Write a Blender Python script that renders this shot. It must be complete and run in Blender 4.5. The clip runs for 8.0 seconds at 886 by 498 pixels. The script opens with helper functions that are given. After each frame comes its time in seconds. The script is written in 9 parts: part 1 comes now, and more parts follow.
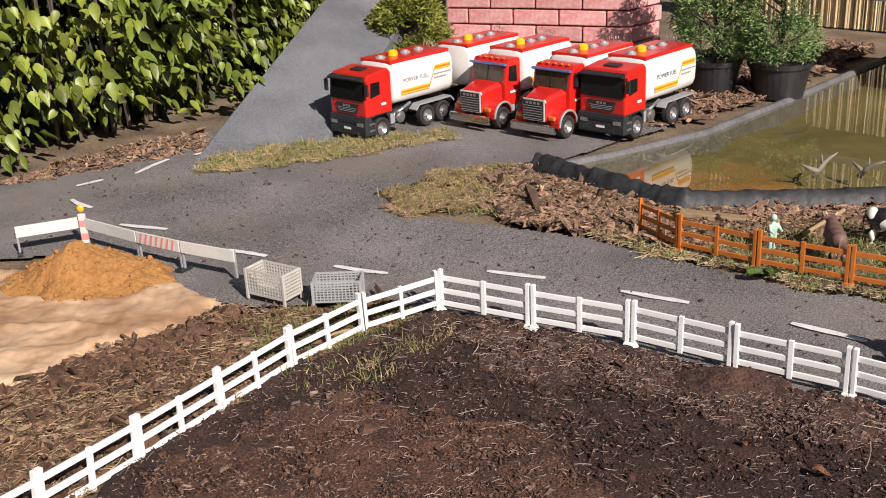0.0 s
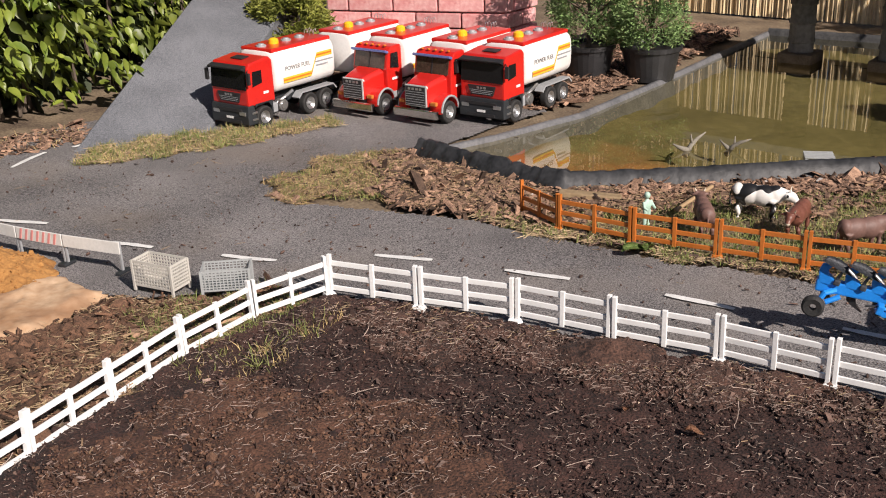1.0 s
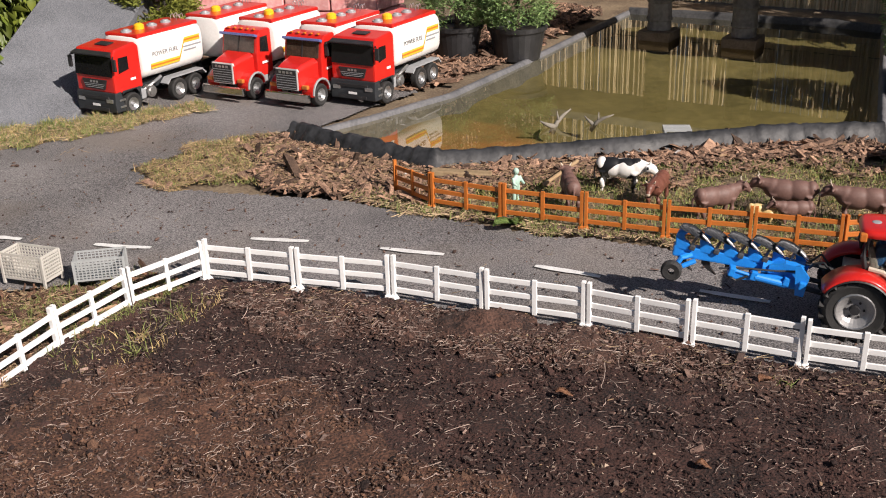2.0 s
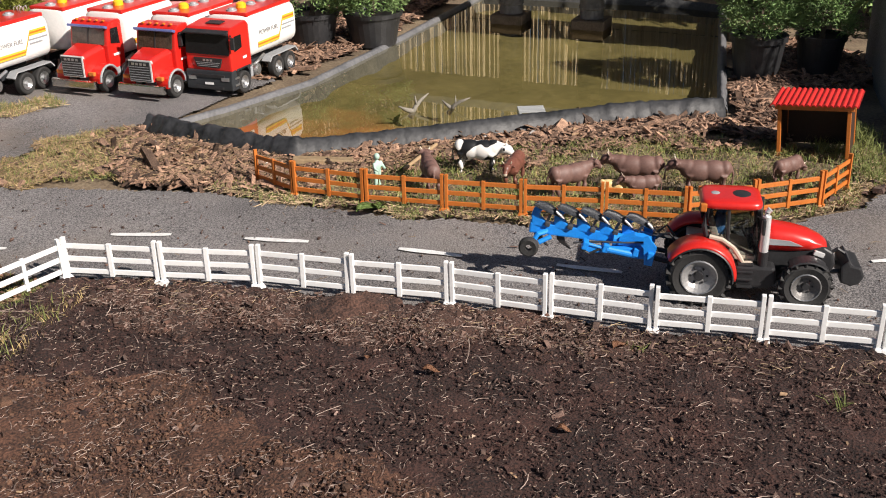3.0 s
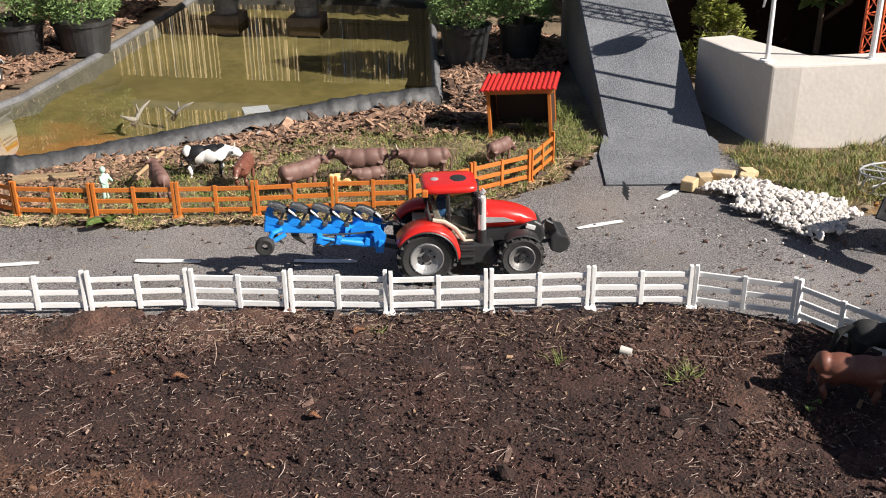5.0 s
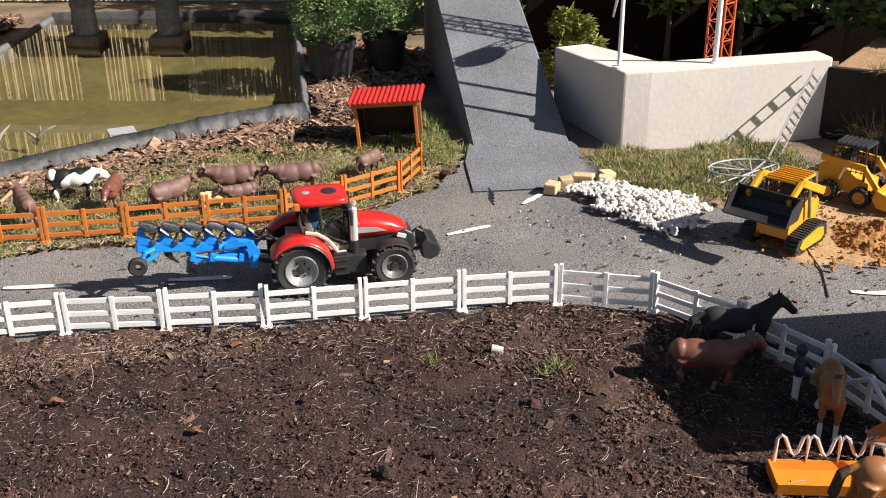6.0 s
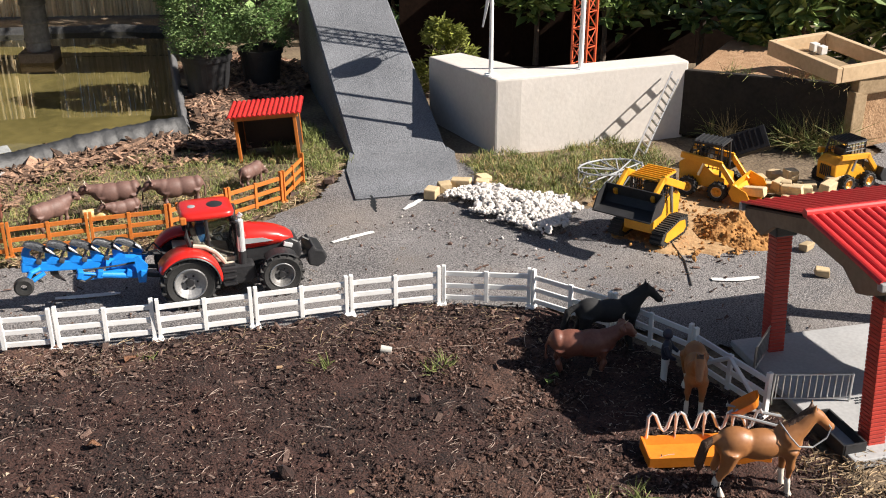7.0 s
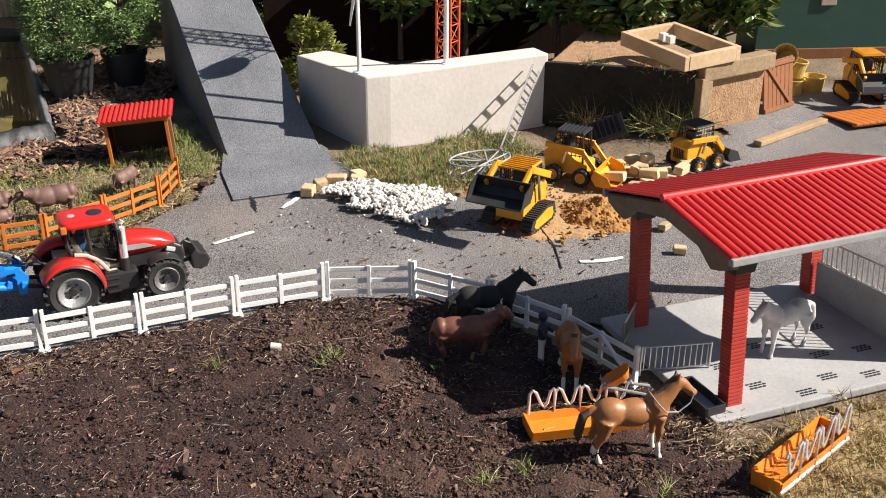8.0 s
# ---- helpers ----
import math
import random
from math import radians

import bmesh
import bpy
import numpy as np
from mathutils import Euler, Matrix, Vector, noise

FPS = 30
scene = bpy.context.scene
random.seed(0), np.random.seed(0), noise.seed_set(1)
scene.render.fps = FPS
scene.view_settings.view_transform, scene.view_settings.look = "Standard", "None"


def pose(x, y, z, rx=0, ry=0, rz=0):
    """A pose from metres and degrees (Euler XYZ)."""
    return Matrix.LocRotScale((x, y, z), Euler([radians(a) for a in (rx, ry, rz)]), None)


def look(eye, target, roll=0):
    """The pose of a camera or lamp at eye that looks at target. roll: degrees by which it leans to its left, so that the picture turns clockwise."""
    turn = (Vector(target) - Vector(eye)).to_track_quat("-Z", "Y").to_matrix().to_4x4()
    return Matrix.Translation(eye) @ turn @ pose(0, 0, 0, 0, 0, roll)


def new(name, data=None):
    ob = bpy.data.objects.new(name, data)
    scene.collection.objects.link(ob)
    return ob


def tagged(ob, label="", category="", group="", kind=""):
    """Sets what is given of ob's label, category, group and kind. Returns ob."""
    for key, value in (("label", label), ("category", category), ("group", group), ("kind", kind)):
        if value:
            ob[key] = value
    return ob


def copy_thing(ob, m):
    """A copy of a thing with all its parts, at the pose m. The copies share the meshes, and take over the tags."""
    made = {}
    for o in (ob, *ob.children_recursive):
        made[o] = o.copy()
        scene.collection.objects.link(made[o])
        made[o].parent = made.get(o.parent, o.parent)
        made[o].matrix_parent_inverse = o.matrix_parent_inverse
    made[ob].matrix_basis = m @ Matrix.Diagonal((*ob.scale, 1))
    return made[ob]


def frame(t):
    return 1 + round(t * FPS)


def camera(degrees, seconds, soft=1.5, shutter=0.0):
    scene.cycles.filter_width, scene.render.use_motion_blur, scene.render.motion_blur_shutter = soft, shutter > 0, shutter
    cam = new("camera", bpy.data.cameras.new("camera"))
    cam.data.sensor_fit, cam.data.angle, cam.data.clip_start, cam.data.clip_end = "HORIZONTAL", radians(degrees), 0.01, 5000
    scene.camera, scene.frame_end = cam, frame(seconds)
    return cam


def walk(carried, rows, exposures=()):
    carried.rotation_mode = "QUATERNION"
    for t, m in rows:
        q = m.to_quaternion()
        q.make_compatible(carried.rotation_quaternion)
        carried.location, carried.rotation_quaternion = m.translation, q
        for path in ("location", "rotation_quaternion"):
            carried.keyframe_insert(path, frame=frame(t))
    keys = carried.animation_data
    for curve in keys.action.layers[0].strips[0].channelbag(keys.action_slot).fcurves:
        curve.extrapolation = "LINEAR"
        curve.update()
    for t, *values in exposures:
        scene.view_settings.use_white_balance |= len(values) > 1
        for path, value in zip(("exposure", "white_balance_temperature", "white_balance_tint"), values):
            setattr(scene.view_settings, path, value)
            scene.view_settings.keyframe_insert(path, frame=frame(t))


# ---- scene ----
# Camera: held at hip height, panning slowly to the right while it drifts back a little.
cam = camera(45.9, 8.0, soft=1.05, shutter=0.0)
PATH = [
    (0, (0.027, 0.037, 0.832), (-0.016, 1.907, 0.126), -2.9),
    (0.5, (0.026, 0.019, 0.835), (0.084, 1.882, 0.110), -2.5),
    (1, (0.026, -0.006, 0.842), (0.196, 1.845, 0.103), -2.3),
    (1.5, (0.029, -0.030, 0.846), (0.310, 1.799, 0.087), -2.0),
    (3, (0.027, -0.092, 0.866), (0.655, 1.625, 0.056), -1.3),
    (3.5, (0.016, -0.111, 0.873), (0.768, 1.550, 0.051), -1.0),
    (4, (0.022, -0.133, 0.880), (0.878, 1.474, 0.053), -1.0),
    (4.5, (0.015, -0.147, 0.897), (0.970, 1.398, 0.061), -0.9),
    (6, (-0.021, -0.214, 0.927), (1.219, 1.126, 0.110), -0.5),
    (6.5, (-0.044, -0.235, 0.942), (1.281, 1.025, 0.130), -0.3),
    (7, (-0.078, -0.264, 0.957), (1.320, 0.917, 0.150), -0.1),
    (7.5, (-0.112, -0.276, 0.981), (1.356, 0.808, 0.163), 0.1),
    (8, (-0.149, -0.287, 1.000), (1.390, 0.687, 0.174), 0.3),
]
walk(cam, [(t, look(eye, target, roll)) for t, eye, target, roll in PATH], exposures=((0.0, 0.31, 6680, 18), (1.5, 0.36, 6680, 18), (4.0, 0.70, 6560, 13), (6.0, 0.91, 6600, 13), (8.0, 0.96, 6640, 12.5)))

# ---- light ----
SUN_AZ, SUN_EL = 149.5, 36.0  # degrees: azimuth clockwise from +y, elevation
world = bpy.data.worlds.new("sky")
scene.world = world
world.use_nodes = True
sky = world.node_tree.nodes.new("ShaderNodeTexSky")
sky.sky_type, sky.sun_disc = "NISHITA", False
sky.sun_elevation, sky.sun_rotation = radians(SUN_EL), radians(SUN_AZ)
world.node_tree.nodes["Background"].inputs["Strength"].default_value = 0.04
world.node_tree.links.new(sky.outputs[0], world.node_tree.nodes["Background"].inputs["Color"])
sun_data = bpy.data.lights.new("sun", "SUN")
sun_data.energy, sun_data.angle, sun_data.color = 5.0, radians(0.5), (1.0, 0.95, 0.86)
sun = new("sun", sun_data)
to_sun = Vector((math.sin(radians(SUN_AZ)) * math.cos(radians(SUN_EL)), math.cos(radians(SUN_AZ)) * math.cos(radians(SUN_EL)), math.sin(radians(SUN_EL))))
sun.matrix_world = look(to_sun * 30, (0, 0, 0))


# ---- materials ----
def mat(name, a, b=None, scale=40.0, rough=0.6, bump=0.0, metal=0.0, fine=None, spec=0.5, vary=0.0, coat=0.0, rough2=None, lo=0.35, hi=0.65, detail=4.0, per="object", grain=0.5):
    """A surface of two colours mixed by noise at two scales, with relief and per-piece variation."""
    m = bpy.data.materials.new(name)
    m.use_nodes = True
    nt, n = m.node_tree, m.node_tree.nodes
    bs = n["Principled BSDF"]
    bs.inputs["Roughness"].default_value, bs.inputs["Metallic"].default_value = rough, metal
    bs.inputs["Specular IOR Level"].default_value = spec
    bs.inputs["Coat Weight"].default_value = coat
    bs.inputs["Coat Roughness"].default_value = 0.08
    b = b or tuple(min(1.0, c * 0.82) for c in a)
    co = n.new("ShaderNodeTexCoord")
    big, small = n.new("ShaderNodeTexNoise"), n.new("ShaderNodeTexNoise")
    for tex, s in ((big, scale), (small, fine or scale * 7)):
        tex.inputs["Scale"].default_value, tex.inputs["Detail"].default_value = s, detail
        nt.links.new(co.outputs["Object"], tex.inputs["Vector"])
    add = n.new("ShaderNodeMath")
    add.operation = "MULTIPLY_ADD"
    add.inputs[1].default_value = grain
    nt.links.new(small.outputs["Fac"], add.inputs[0])
    half = n.new("ShaderNodeMath")
    half.operation = "MULTIPLY"
    half.inputs[1].default_value = 1 - grain
    nt.links.new(big.outputs["Fac"], half.inputs[0])
    nt.links.new(half.outputs[0], add.inputs[2])
    ramp = n.new("ShaderNodeValToRGB")
    ramp.color_ramp.elements[0].position, ramp.color_ramp.elements[1].position = lo, hi
    ramp.color_ramp.elements[0].color, ramp.color_ramp.elements[1].color = (*a, 1), (*b, 1)
    nt.links.new(add.outputs[0], ramp.inputs["Fac"])
    out = ramp.outputs["Color"]
    if vary:
        hsv = n.new("ShaderNodeHueSaturation")
        mul = n.new("ShaderNodeMapRange")
        mul.inputs["To Min"].default_value, mul.inputs["To Max"].default_value = 1 - vary, 1 + vary
        if per == "object":
            src = n.new("ShaderNodeObjectInfo").outputs["Random"]
        else:
            src = n.new("ShaderNodeNewGeometry").outputs["Random Per Island"]
        nt.links.new(src, mul.inputs["Value"])
        nt.links.new(mul.outputs[0], hsv.inputs["Value"])
        nt.links.new(out, hsv.inputs["Color"])
        out = hsv.outputs["Color"]
    nt.links.new(out, bs.inputs["Base Color"])
    if rough2 is not None:
        mr = n.new("ShaderNodeMapRange")
        mr.inputs["To Min"].default_value, mr.inputs["To Max"].default_value = rough, rough2
        nt.links.new(big.outputs["Fac"], mr.inputs["Value"])
        nt.links.new(mr.outputs[0], bs.inputs["Roughness"])
    if bump:
        bp = n.new("ShaderNodeBump")
        bp.inputs["Strength"].default_value, bp.inputs["Distance"].default_value = min(1.0, bump), 0.004 * max(1.0, bump)
        nt.links.new(add.outputs[0], bp.inputs["Height"])
        nt.links.new(bp.outputs[0], bs.inputs["Normal"])
    return m


def glass_mat(name, tint, rough=0.03, see=0.75):
    m = bpy.data.materials.new(name)
    m.use_nodes = True
    nt, n = m.node_tree, m.node_tree.nodes
    n.remove(n["Principled BSDF"])
    tr, gl, mx, fr = n.new("ShaderNodeBsdfTransparent"), n.new("ShaderNodeBsdfGlossy"), n.new("ShaderNodeMixShader"), n.new("ShaderNodeFresnel")
    tr.inputs["Color"].default_value = (*tint, 1)
    gl.inputs["Roughness"].default_value = rough
    fr.inputs["IOR"].default_value = 1.45
    nt.links.new(fr.outputs[0], mx.inputs[0])
    nt.links.new(tr.outputs[0], mx.inputs[1])
    nt.links.new(gl.outputs[0], mx.inputs[2])
    nt.links.new(mx.outputs[0], n["Material Output"].inputs["Surface"])
    return m


M = {}
M["road"] = mat("road_felt", (0.05, 0.048, 0.05), (0.315, 0.295, 0.288), 3, 0.88, 1.0, fine=330, lo=0.4, hi=0.63, detail=6, grain=0.74)
M["ramp_felt"] = mat("ramp_felt", (0.06, 0.065, 0.075), (0.24, 0.25, 0.27), 5, 0.85, 0.8, fine=300, lo=0.36, hi=0.64, detail=5, grain=0.75)
def dusted(m, colour, scale, lo, hi):
    """Lays a film of dust in patches over a surface."""
    nt, n = m.node_tree, m.node_tree.nodes
    bs = n["Principled BSDF"]
    old = bs.inputs["Base Color"].links[0].from_socket
    co, nz, rp, mx = n.new("ShaderNodeTexCoord"), n.new("ShaderNodeTexNoise"), n.new("ShaderNodeMapRange"), n.new("ShaderNodeMix")
    mx.data_type = "RGBA"
    nz.inputs["Scale"].default_value, nz.inputs["Detail"].default_value = scale, 7
    rp.inputs["From Min"].default_value, rp.inputs["From Max"].default_value, rp.inputs["To Max"].default_value = lo, hi, 0.75
    nt.links.new(co.outputs["Object"], nz.inputs["Vector"])
    nt.links.new(nz.outputs["Fac"], rp.inputs["Value"])
    nt.links.new(rp.outputs[0], mx.inputs[0])
    nt.links.new(old, mx.inputs[6])
    mx.inputs[7].default_value = (*colour, 1)
    nt.links.new(mx.outputs[2], bs.inputs["Base Color"])


dusted(M["road"], (0.22, 0.185, 0.155), 2.3, 0.5, 0.74)
M["soil"] = mat("dark_soil", (0.010, 0.0048, 0.004), (0.083, 0.036, 0.0265), 7, 0.95, 2.2, fine=230, lo=0.4, hi=0.66, detail=9, grain=0.6)
M["mid_soil"] = mat("brown_soil", (0.016, 0.0082, 0.0063), (0.13, 0.064, 0.044), 9, 0.95, 2.2, fine=230, lo=0.38, hi=0.66, detail=9, grain=0.6)
M["red_soil"] = mat("reddish_soil", (0.022, 0.010, 0.0065), (0.165, 0.076, 0.046), 9, 0.95, 2.2, fine=230, lo=0.38, hi=0.66, detail=9, grain=0.6)
M["earth"] = mat("dry_earth", (0.07, 0.045, 0.03), (0.25, 0.19, 0.12), 7, 0.95, 1.5, fine=120, lo=0.36, hi=0.64, detail=8)
M["mulch_ground"] = mat("mulch_ground", (0.02, 0.012, 0.009), (0.09, 0.052, 0.038), 16, 0.95, 1.8, fine=110, lo=0.36, hi=0.64, detail=8)
M["sand"] = mat("yellow_sand", (0.25, 0.112, 0.032), (0.41, 0.205, 0.062), 14, 0.95, 1.4, fine=160)
M["site_sand"] = mat("dry_trodden_sand", (0.26, 0.145, 0.062), (0.47, 0.31, 0.16), 9, 0.95, 1.2, fine=150, detail=7)
M["pale_sand"] = mat("pale_sand", (0.4, 0.235, 0.125), (0.62, 0.45, 0.3), 5, 0.9, 0.9, fine=60, grain=0.4, detail=8)
dusted(M["pale_sand"], (0.25, 0.125, 0.06), 6.0, 0.48, 0.62)
M["white_plastic"] = mat("white_plastic", (0.88, 0.88, 0.87), (0.8, 0.8, 0.78), 25, 0.42, 0.05)
M["orange_plastic"] = mat("orange_plastic", (0.56, 0.17, 0.03), (0.45, 0.13, 0.02), 25, 0.5, 0.05)
M["mulch"] = mat("bark_mulch", (0.05, 0.027, 0.019), (0.36, 0.22, 0.145), 60, 0.9, 0.6, vary=0.75, per="island")
M["chip"] = mat("bark_chip", (0.035, 0.02, 0.017), (0.17, 0.105, 0.08), 60, 0.9, 0.6, vary=0.6, per="island")
M["mid_clod"] = mat("brown_clod", (0.03, 0.015, 0.011), (0.13, 0.068, 0.049), 80, 0.95, 0.9, vary=0.6, per="island")
M["red_clod"] = mat("reddish_clod", (0.05, 0.024, 0.015), (0.16, 0.085, 0.052), 80, 0.95, 0.9, vary=0.6, per="island")
M["clod"] = mat("soil_clod", (0.013, 0.0062, 0.0052), (0.064, 0.030, 0.0235), 80, 0.95, 0.9, vary=0.6, per="island")
M["straw"] = mat("straw", (0.22, 0.15, 0.085), (0.44, 0.33, 0.2), 30, 0.85, vary=0.5, per="island")
M["grass"] = mat("grass_blade", (0.11, 0.145, 0.03), (0.25, 0.27, 0.085), 6, 0.7, vary=0.35, per="island")
M["dry_grass"] = mat("dry_grass", (0.3, 0.21, 0.09), (0.46, 0.35, 0.16), 6, 0.8, vary=0.35, per="island")
M["concrete"] = mat("white_concrete", (0.65, 0.605, 0.56), (0.56, 0.52, 0.48), 7, 0.85, 0.25, fine=90)
M["red"] = mat("red_plastic", (0.62, 0.022, 0.014), (0.52, 0.016, 0.012), 30, 0.3, 0.02, coat=0.3)
M["red_matt"] = mat("red_roof_plastic", (0.6, 0.03, 0.025), (0.48, 0.02, 0.02), 22, 0.42, 0.04)
M["black"] = mat("black_plastic", (0.014, 0.014, 0.015), (0.028, 0.028, 0.03), 40, 0.5, 0.1)
M["tyre"] = mat("black_rubber", (0.013, 0.013, 0.013), (0.03, 0.029, 0.028), 60, 0.75, 0.25)
M["dark_grey"] = mat("dark_grey_plastic", (0.02, 0.023, 0.027), (0.03, 0.034, 0.038), 40, 0.5, 0.05)
M["grey"] = mat("grey_plastic", (0.33, 0.34, 0.35), (0.26, 0.27, 0.28), 40, 0.45, 0.05)
M["silver"] = mat("silver_plastic", (0.55, 0.55, 0.54), (0.45, 0.45, 0.45), 40, 0.28, 0.03, metal=0.85)
M["chrome"] = mat("bright_chrome_plastic", (0.78, 0.78, 0.77), (0.66, 0.66, 0.66), 40, 0.25, 0.02, metal=0.45)
M["white_tank"] = mat("white_tank", (0.82, 0.81, 0.78), (0.74, 0.73, 0.7), 18, 0.35, 0.02)
M["yellow"] = mat("yellow_plastic", (0.72, 0.34, 0.02), (0.62, 0.27, 0.015), 30, 0.4, 0.04)
M["lamp_yellow"] = mat("beacon_yellow", (0.85, 0.5, 0.02), (0.8, 0.42, 0.02), 30, 0.25, 0.0)
M["blue"] = mat("blue_plastic", (0.008, 0.26, 0.78), (0.008, 0.2, 0.66), 30, 0.38, 0.04)
M["marking"] = mat("white_marking_paint", (0.8, 0.8, 0.78), (0.55, 0.55, 0.54), 30, 0.8, 0.3, fine=300)
M["liner"] = mat("pond_liner", (0.010, 0.011, 0.012), (0.042, 0.043, 0.046), 18, 0.42, 0.6, fine=70, rough2=0.65, spec=0.4)
M["liner_grey"] = mat("grey_liner_edge", (0.07, 0.072, 0.078), (0.15, 0.15, 0.155), 12, 0.7, 0.5, fine=100)
M["liner_dusty"] = mat("dusty_liner", (0.03, 0.031, 0.033), (0.07, 0.07, 0.07), 14, 0.6, 0.5, fine=120, rough2=0.8)
M["pond_bed"] = mat("pond_bed_silt", (0.13, 0.118, 0.05), (0.24, 0.21, 0.1), 3.5, 0.9, 0.3, fine=30)
def clay_stain(m, centre, reach, colour):
    """Orange clay washed into the silt around one corner of the pond bed."""
    nt, n = m.node_tree, m.node_tree.nodes
    bs = n["Principled BSDF"]
    old = bs.inputs["Base Color"].links[0].from_socket
    co, dist, nz, add, rp, mx = (n.new("ShaderNode" + k) for k in ("TexCoord", "VectorMath", "TexNoise", "Math", "MapRange", "Mix"))
    dist.operation, mx.data_type, add.operation = "DISTANCE", "RGBA", "MULTIPLY_ADD"
    dist.inputs[1].default_value = (*centre, -0.05)
    nz.inputs["Scale"].default_value, nz.inputs["Detail"].default_value = 6, 6
    add.inputs[1].default_value = 0.75
    rp.inputs["From Min"].default_value, rp.inputs["From Max"].default_value = reach + 0.4, reach * 0.35 + 0.4
    rp.inputs["To Max"].default_value = 0.85
    nt.links.new(co.outputs["Object"], dist.inputs[0])
    nt.links.new(co.outputs["Object"], nz.inputs["Vector"])
    nt.links.new(nz.outputs["Fac"], add.inputs[0])
    nt.links.new(dist.outputs["Value"], add.inputs[2])
    nt.links.new(add.outputs[0], rp.inputs["Value"])
    nt.links.new(rp.outputs[0], mx.inputs[0])
    nt.links.new(old, mx.inputs[6])
    mx.inputs[7].default_value = (*colour, 1)
    nt.links.new(mx.outputs[2], bs.inputs["Base Color"])


clay_stain(M["pond_bed"], (0.5, 2.62), 0.42, (0.42, 0.2, 0.08))
M["brick"] = mat("painted_brick", (0.66, 0.22, 0.22), (0.84, 0.5, 0.48), 13, 0.6, 1.0, fine=60, vary=0.14)
M["mortar"] = mat("dark_mortar", (0.2, 0.1, 0.1), (0.32, 0.16, 0.16), 20, 0.95, 0.6)
M["leaf"] = mat("shrub_leaf", (0.07, 0.115, 0.014), (0.2, 0.23, 0.036), 3, 0.45, 0.1, vary=0.5, per="island")
# Darker copy of the leaf: shade inside the hedge put into the colour.
M["shade_dark_leaf"] = mat("shaded_leaf", (0.012, 0.02, 0.006), (0.03, 0.045, 0.012), 5, 0.7, vary=0.4, per="island")
M["conifer"] = mat("conifer_leaf", (0.10, 0.19, 0.055), (0.27, 0.37, 0.14), 5, 0.7, vary=0.4, per="island")
M["yellow_conifer"] = mat("gold_conifer_leaf", (0.16, 0.19, 0.03), (0.28, 0.28, 0.05), 5, 0.7, vary=0.35, per="island")
M["wood"] = mat("pale_timber", (0.42, 0.29, 0.16), (0.3, 0.2, 0.11), 12, 0.75, 0.4, fine=90)
M["old_wood"] = mat("weathered_timber", (0.22, 0.15, 0.08), (0.33, 0.24, 0.14), 10, 0.85, 0.6, fine=80)
M["bark"] = mat("bark", (0.07, 0.05, 0.035), (0.13, 0.1, 0.075), 25, 0.9, 0.8)
M["reed"] = mat("reed_cane", (0.6, 0.46, 0.26), (0.78, 0.63, 0.4), 9, 0.7, 0.2, vary=0.28, per="island")
M["stone"] = mat("white_pebble", (0.68, 0.64, 0.6), (0.56, 0.51, 0.47), 30, 0.6, 0.3, vary=0.12, per="island")
M["sandstone"] = mat("sandstone", (0.55, 0.42, 0.25), (0.42, 0.31, 0.18), 18, 0.9, 0.5, vary=0.15)


# ---- building helpers ----
def link_mesh(name, bm, material, parent=None, label="", smooth=False):
    me = bpy.data.meshes.new(name)
    bm.to_mesh(me)
    bm.free()
    me.materials.append(material)
    if smooth:
        for p in me.polygons:
            p.use_smooth = True
    ob = new(name, me)
    if parent:
        ob.parent = parent
    if label:
        tagged(ob, label)
    return ob


def part(name, bm, material, parent, label="", smooth=False):
    return link_mesh(name, bm, material, parent, label, smooth)


def thing(name, m, label, category, group=""):
    ob = new(name)
    ob.empty_display_size = 0.02
    ob.matrix_basis = m
    return tagged(ob, label, category, group)


def box(bm, c, s, rot=None, bevel=0.0, taper=1.0):
    """A box of size s at c; taper scales its top; rot: an Euler in degrees."""
    r = bmesh.ops.create_cube(bm, size=1.0)
    vs = r["verts"]
    for v in vs:
        if v.co.z > 0:
            v.co.x *= taper
            v.co.y *= taper
        v.co = Vector((v.co.x * s[0], v.co.y * s[1], v.co.z * s[2]))
    if bevel:
        es = list({e for v in vs for e in v.link_edges})
        rr = bmesh.ops.bevel(bm, geom=es, offset=bevel, segments=2, affect="EDGES", profile=0.6)
        vs = rr["verts"]
    m = Matrix.Translation(c)
    if rot:
        m = m @ Euler([radians(a) for a in rot]).to_matrix().to_4x4()
    bmesh.ops.transform(bm, matrix=m, verts=vs)
    return vs


def cyl(bm, a, b, r1, r2=None, seg=12, caps=True):
    """A tapered rod from a to b."""
    a, b = Vector(a), Vector(b)
    d = b - a
    q = d.to_track_quat("Z", "Y").to_matrix().to_4x4()
    return bmesh.ops.create_cone(bm, cap_ends=caps, segments=seg, radius1=r1, radius2=r1 if r2 is None else r2, depth=d.length, matrix=Matrix.Translation((a + b) / 2) @ q)["verts"]


def tube(bm, pts, r, seg=8):
    """A bent rod through pts; r is one radius or one for each point."""
    pts = [Vector(p) for p in pts]
    rs = r if isinstance(r, (list, tuple)) else [r] * len(pts)
    rings = []
    for i, p in enumerate(pts):
        d = (pts[min(i + 1, len(pts) - 1)] - pts[max(i - 1, 0)]).normalized()
        q = d.to_track_quat("Z", "Y")
        rings.append([bm.verts.new(p + q @ Vector((math.cos(k * math.tau / seg) * rs[i], math.sin(k * math.tau / seg) * rs[i], 0))) for k in range(seg)])
    for a, b in zip(rings, rings[1:]):
        for k in range(seg):
            bm.faces.new((a[k], a[(k + 1) % seg], b[(k + 1) % seg], b[k]))
    bm.faces.new(rings[0][::-1])
    bm.faces.new(rings[-1])


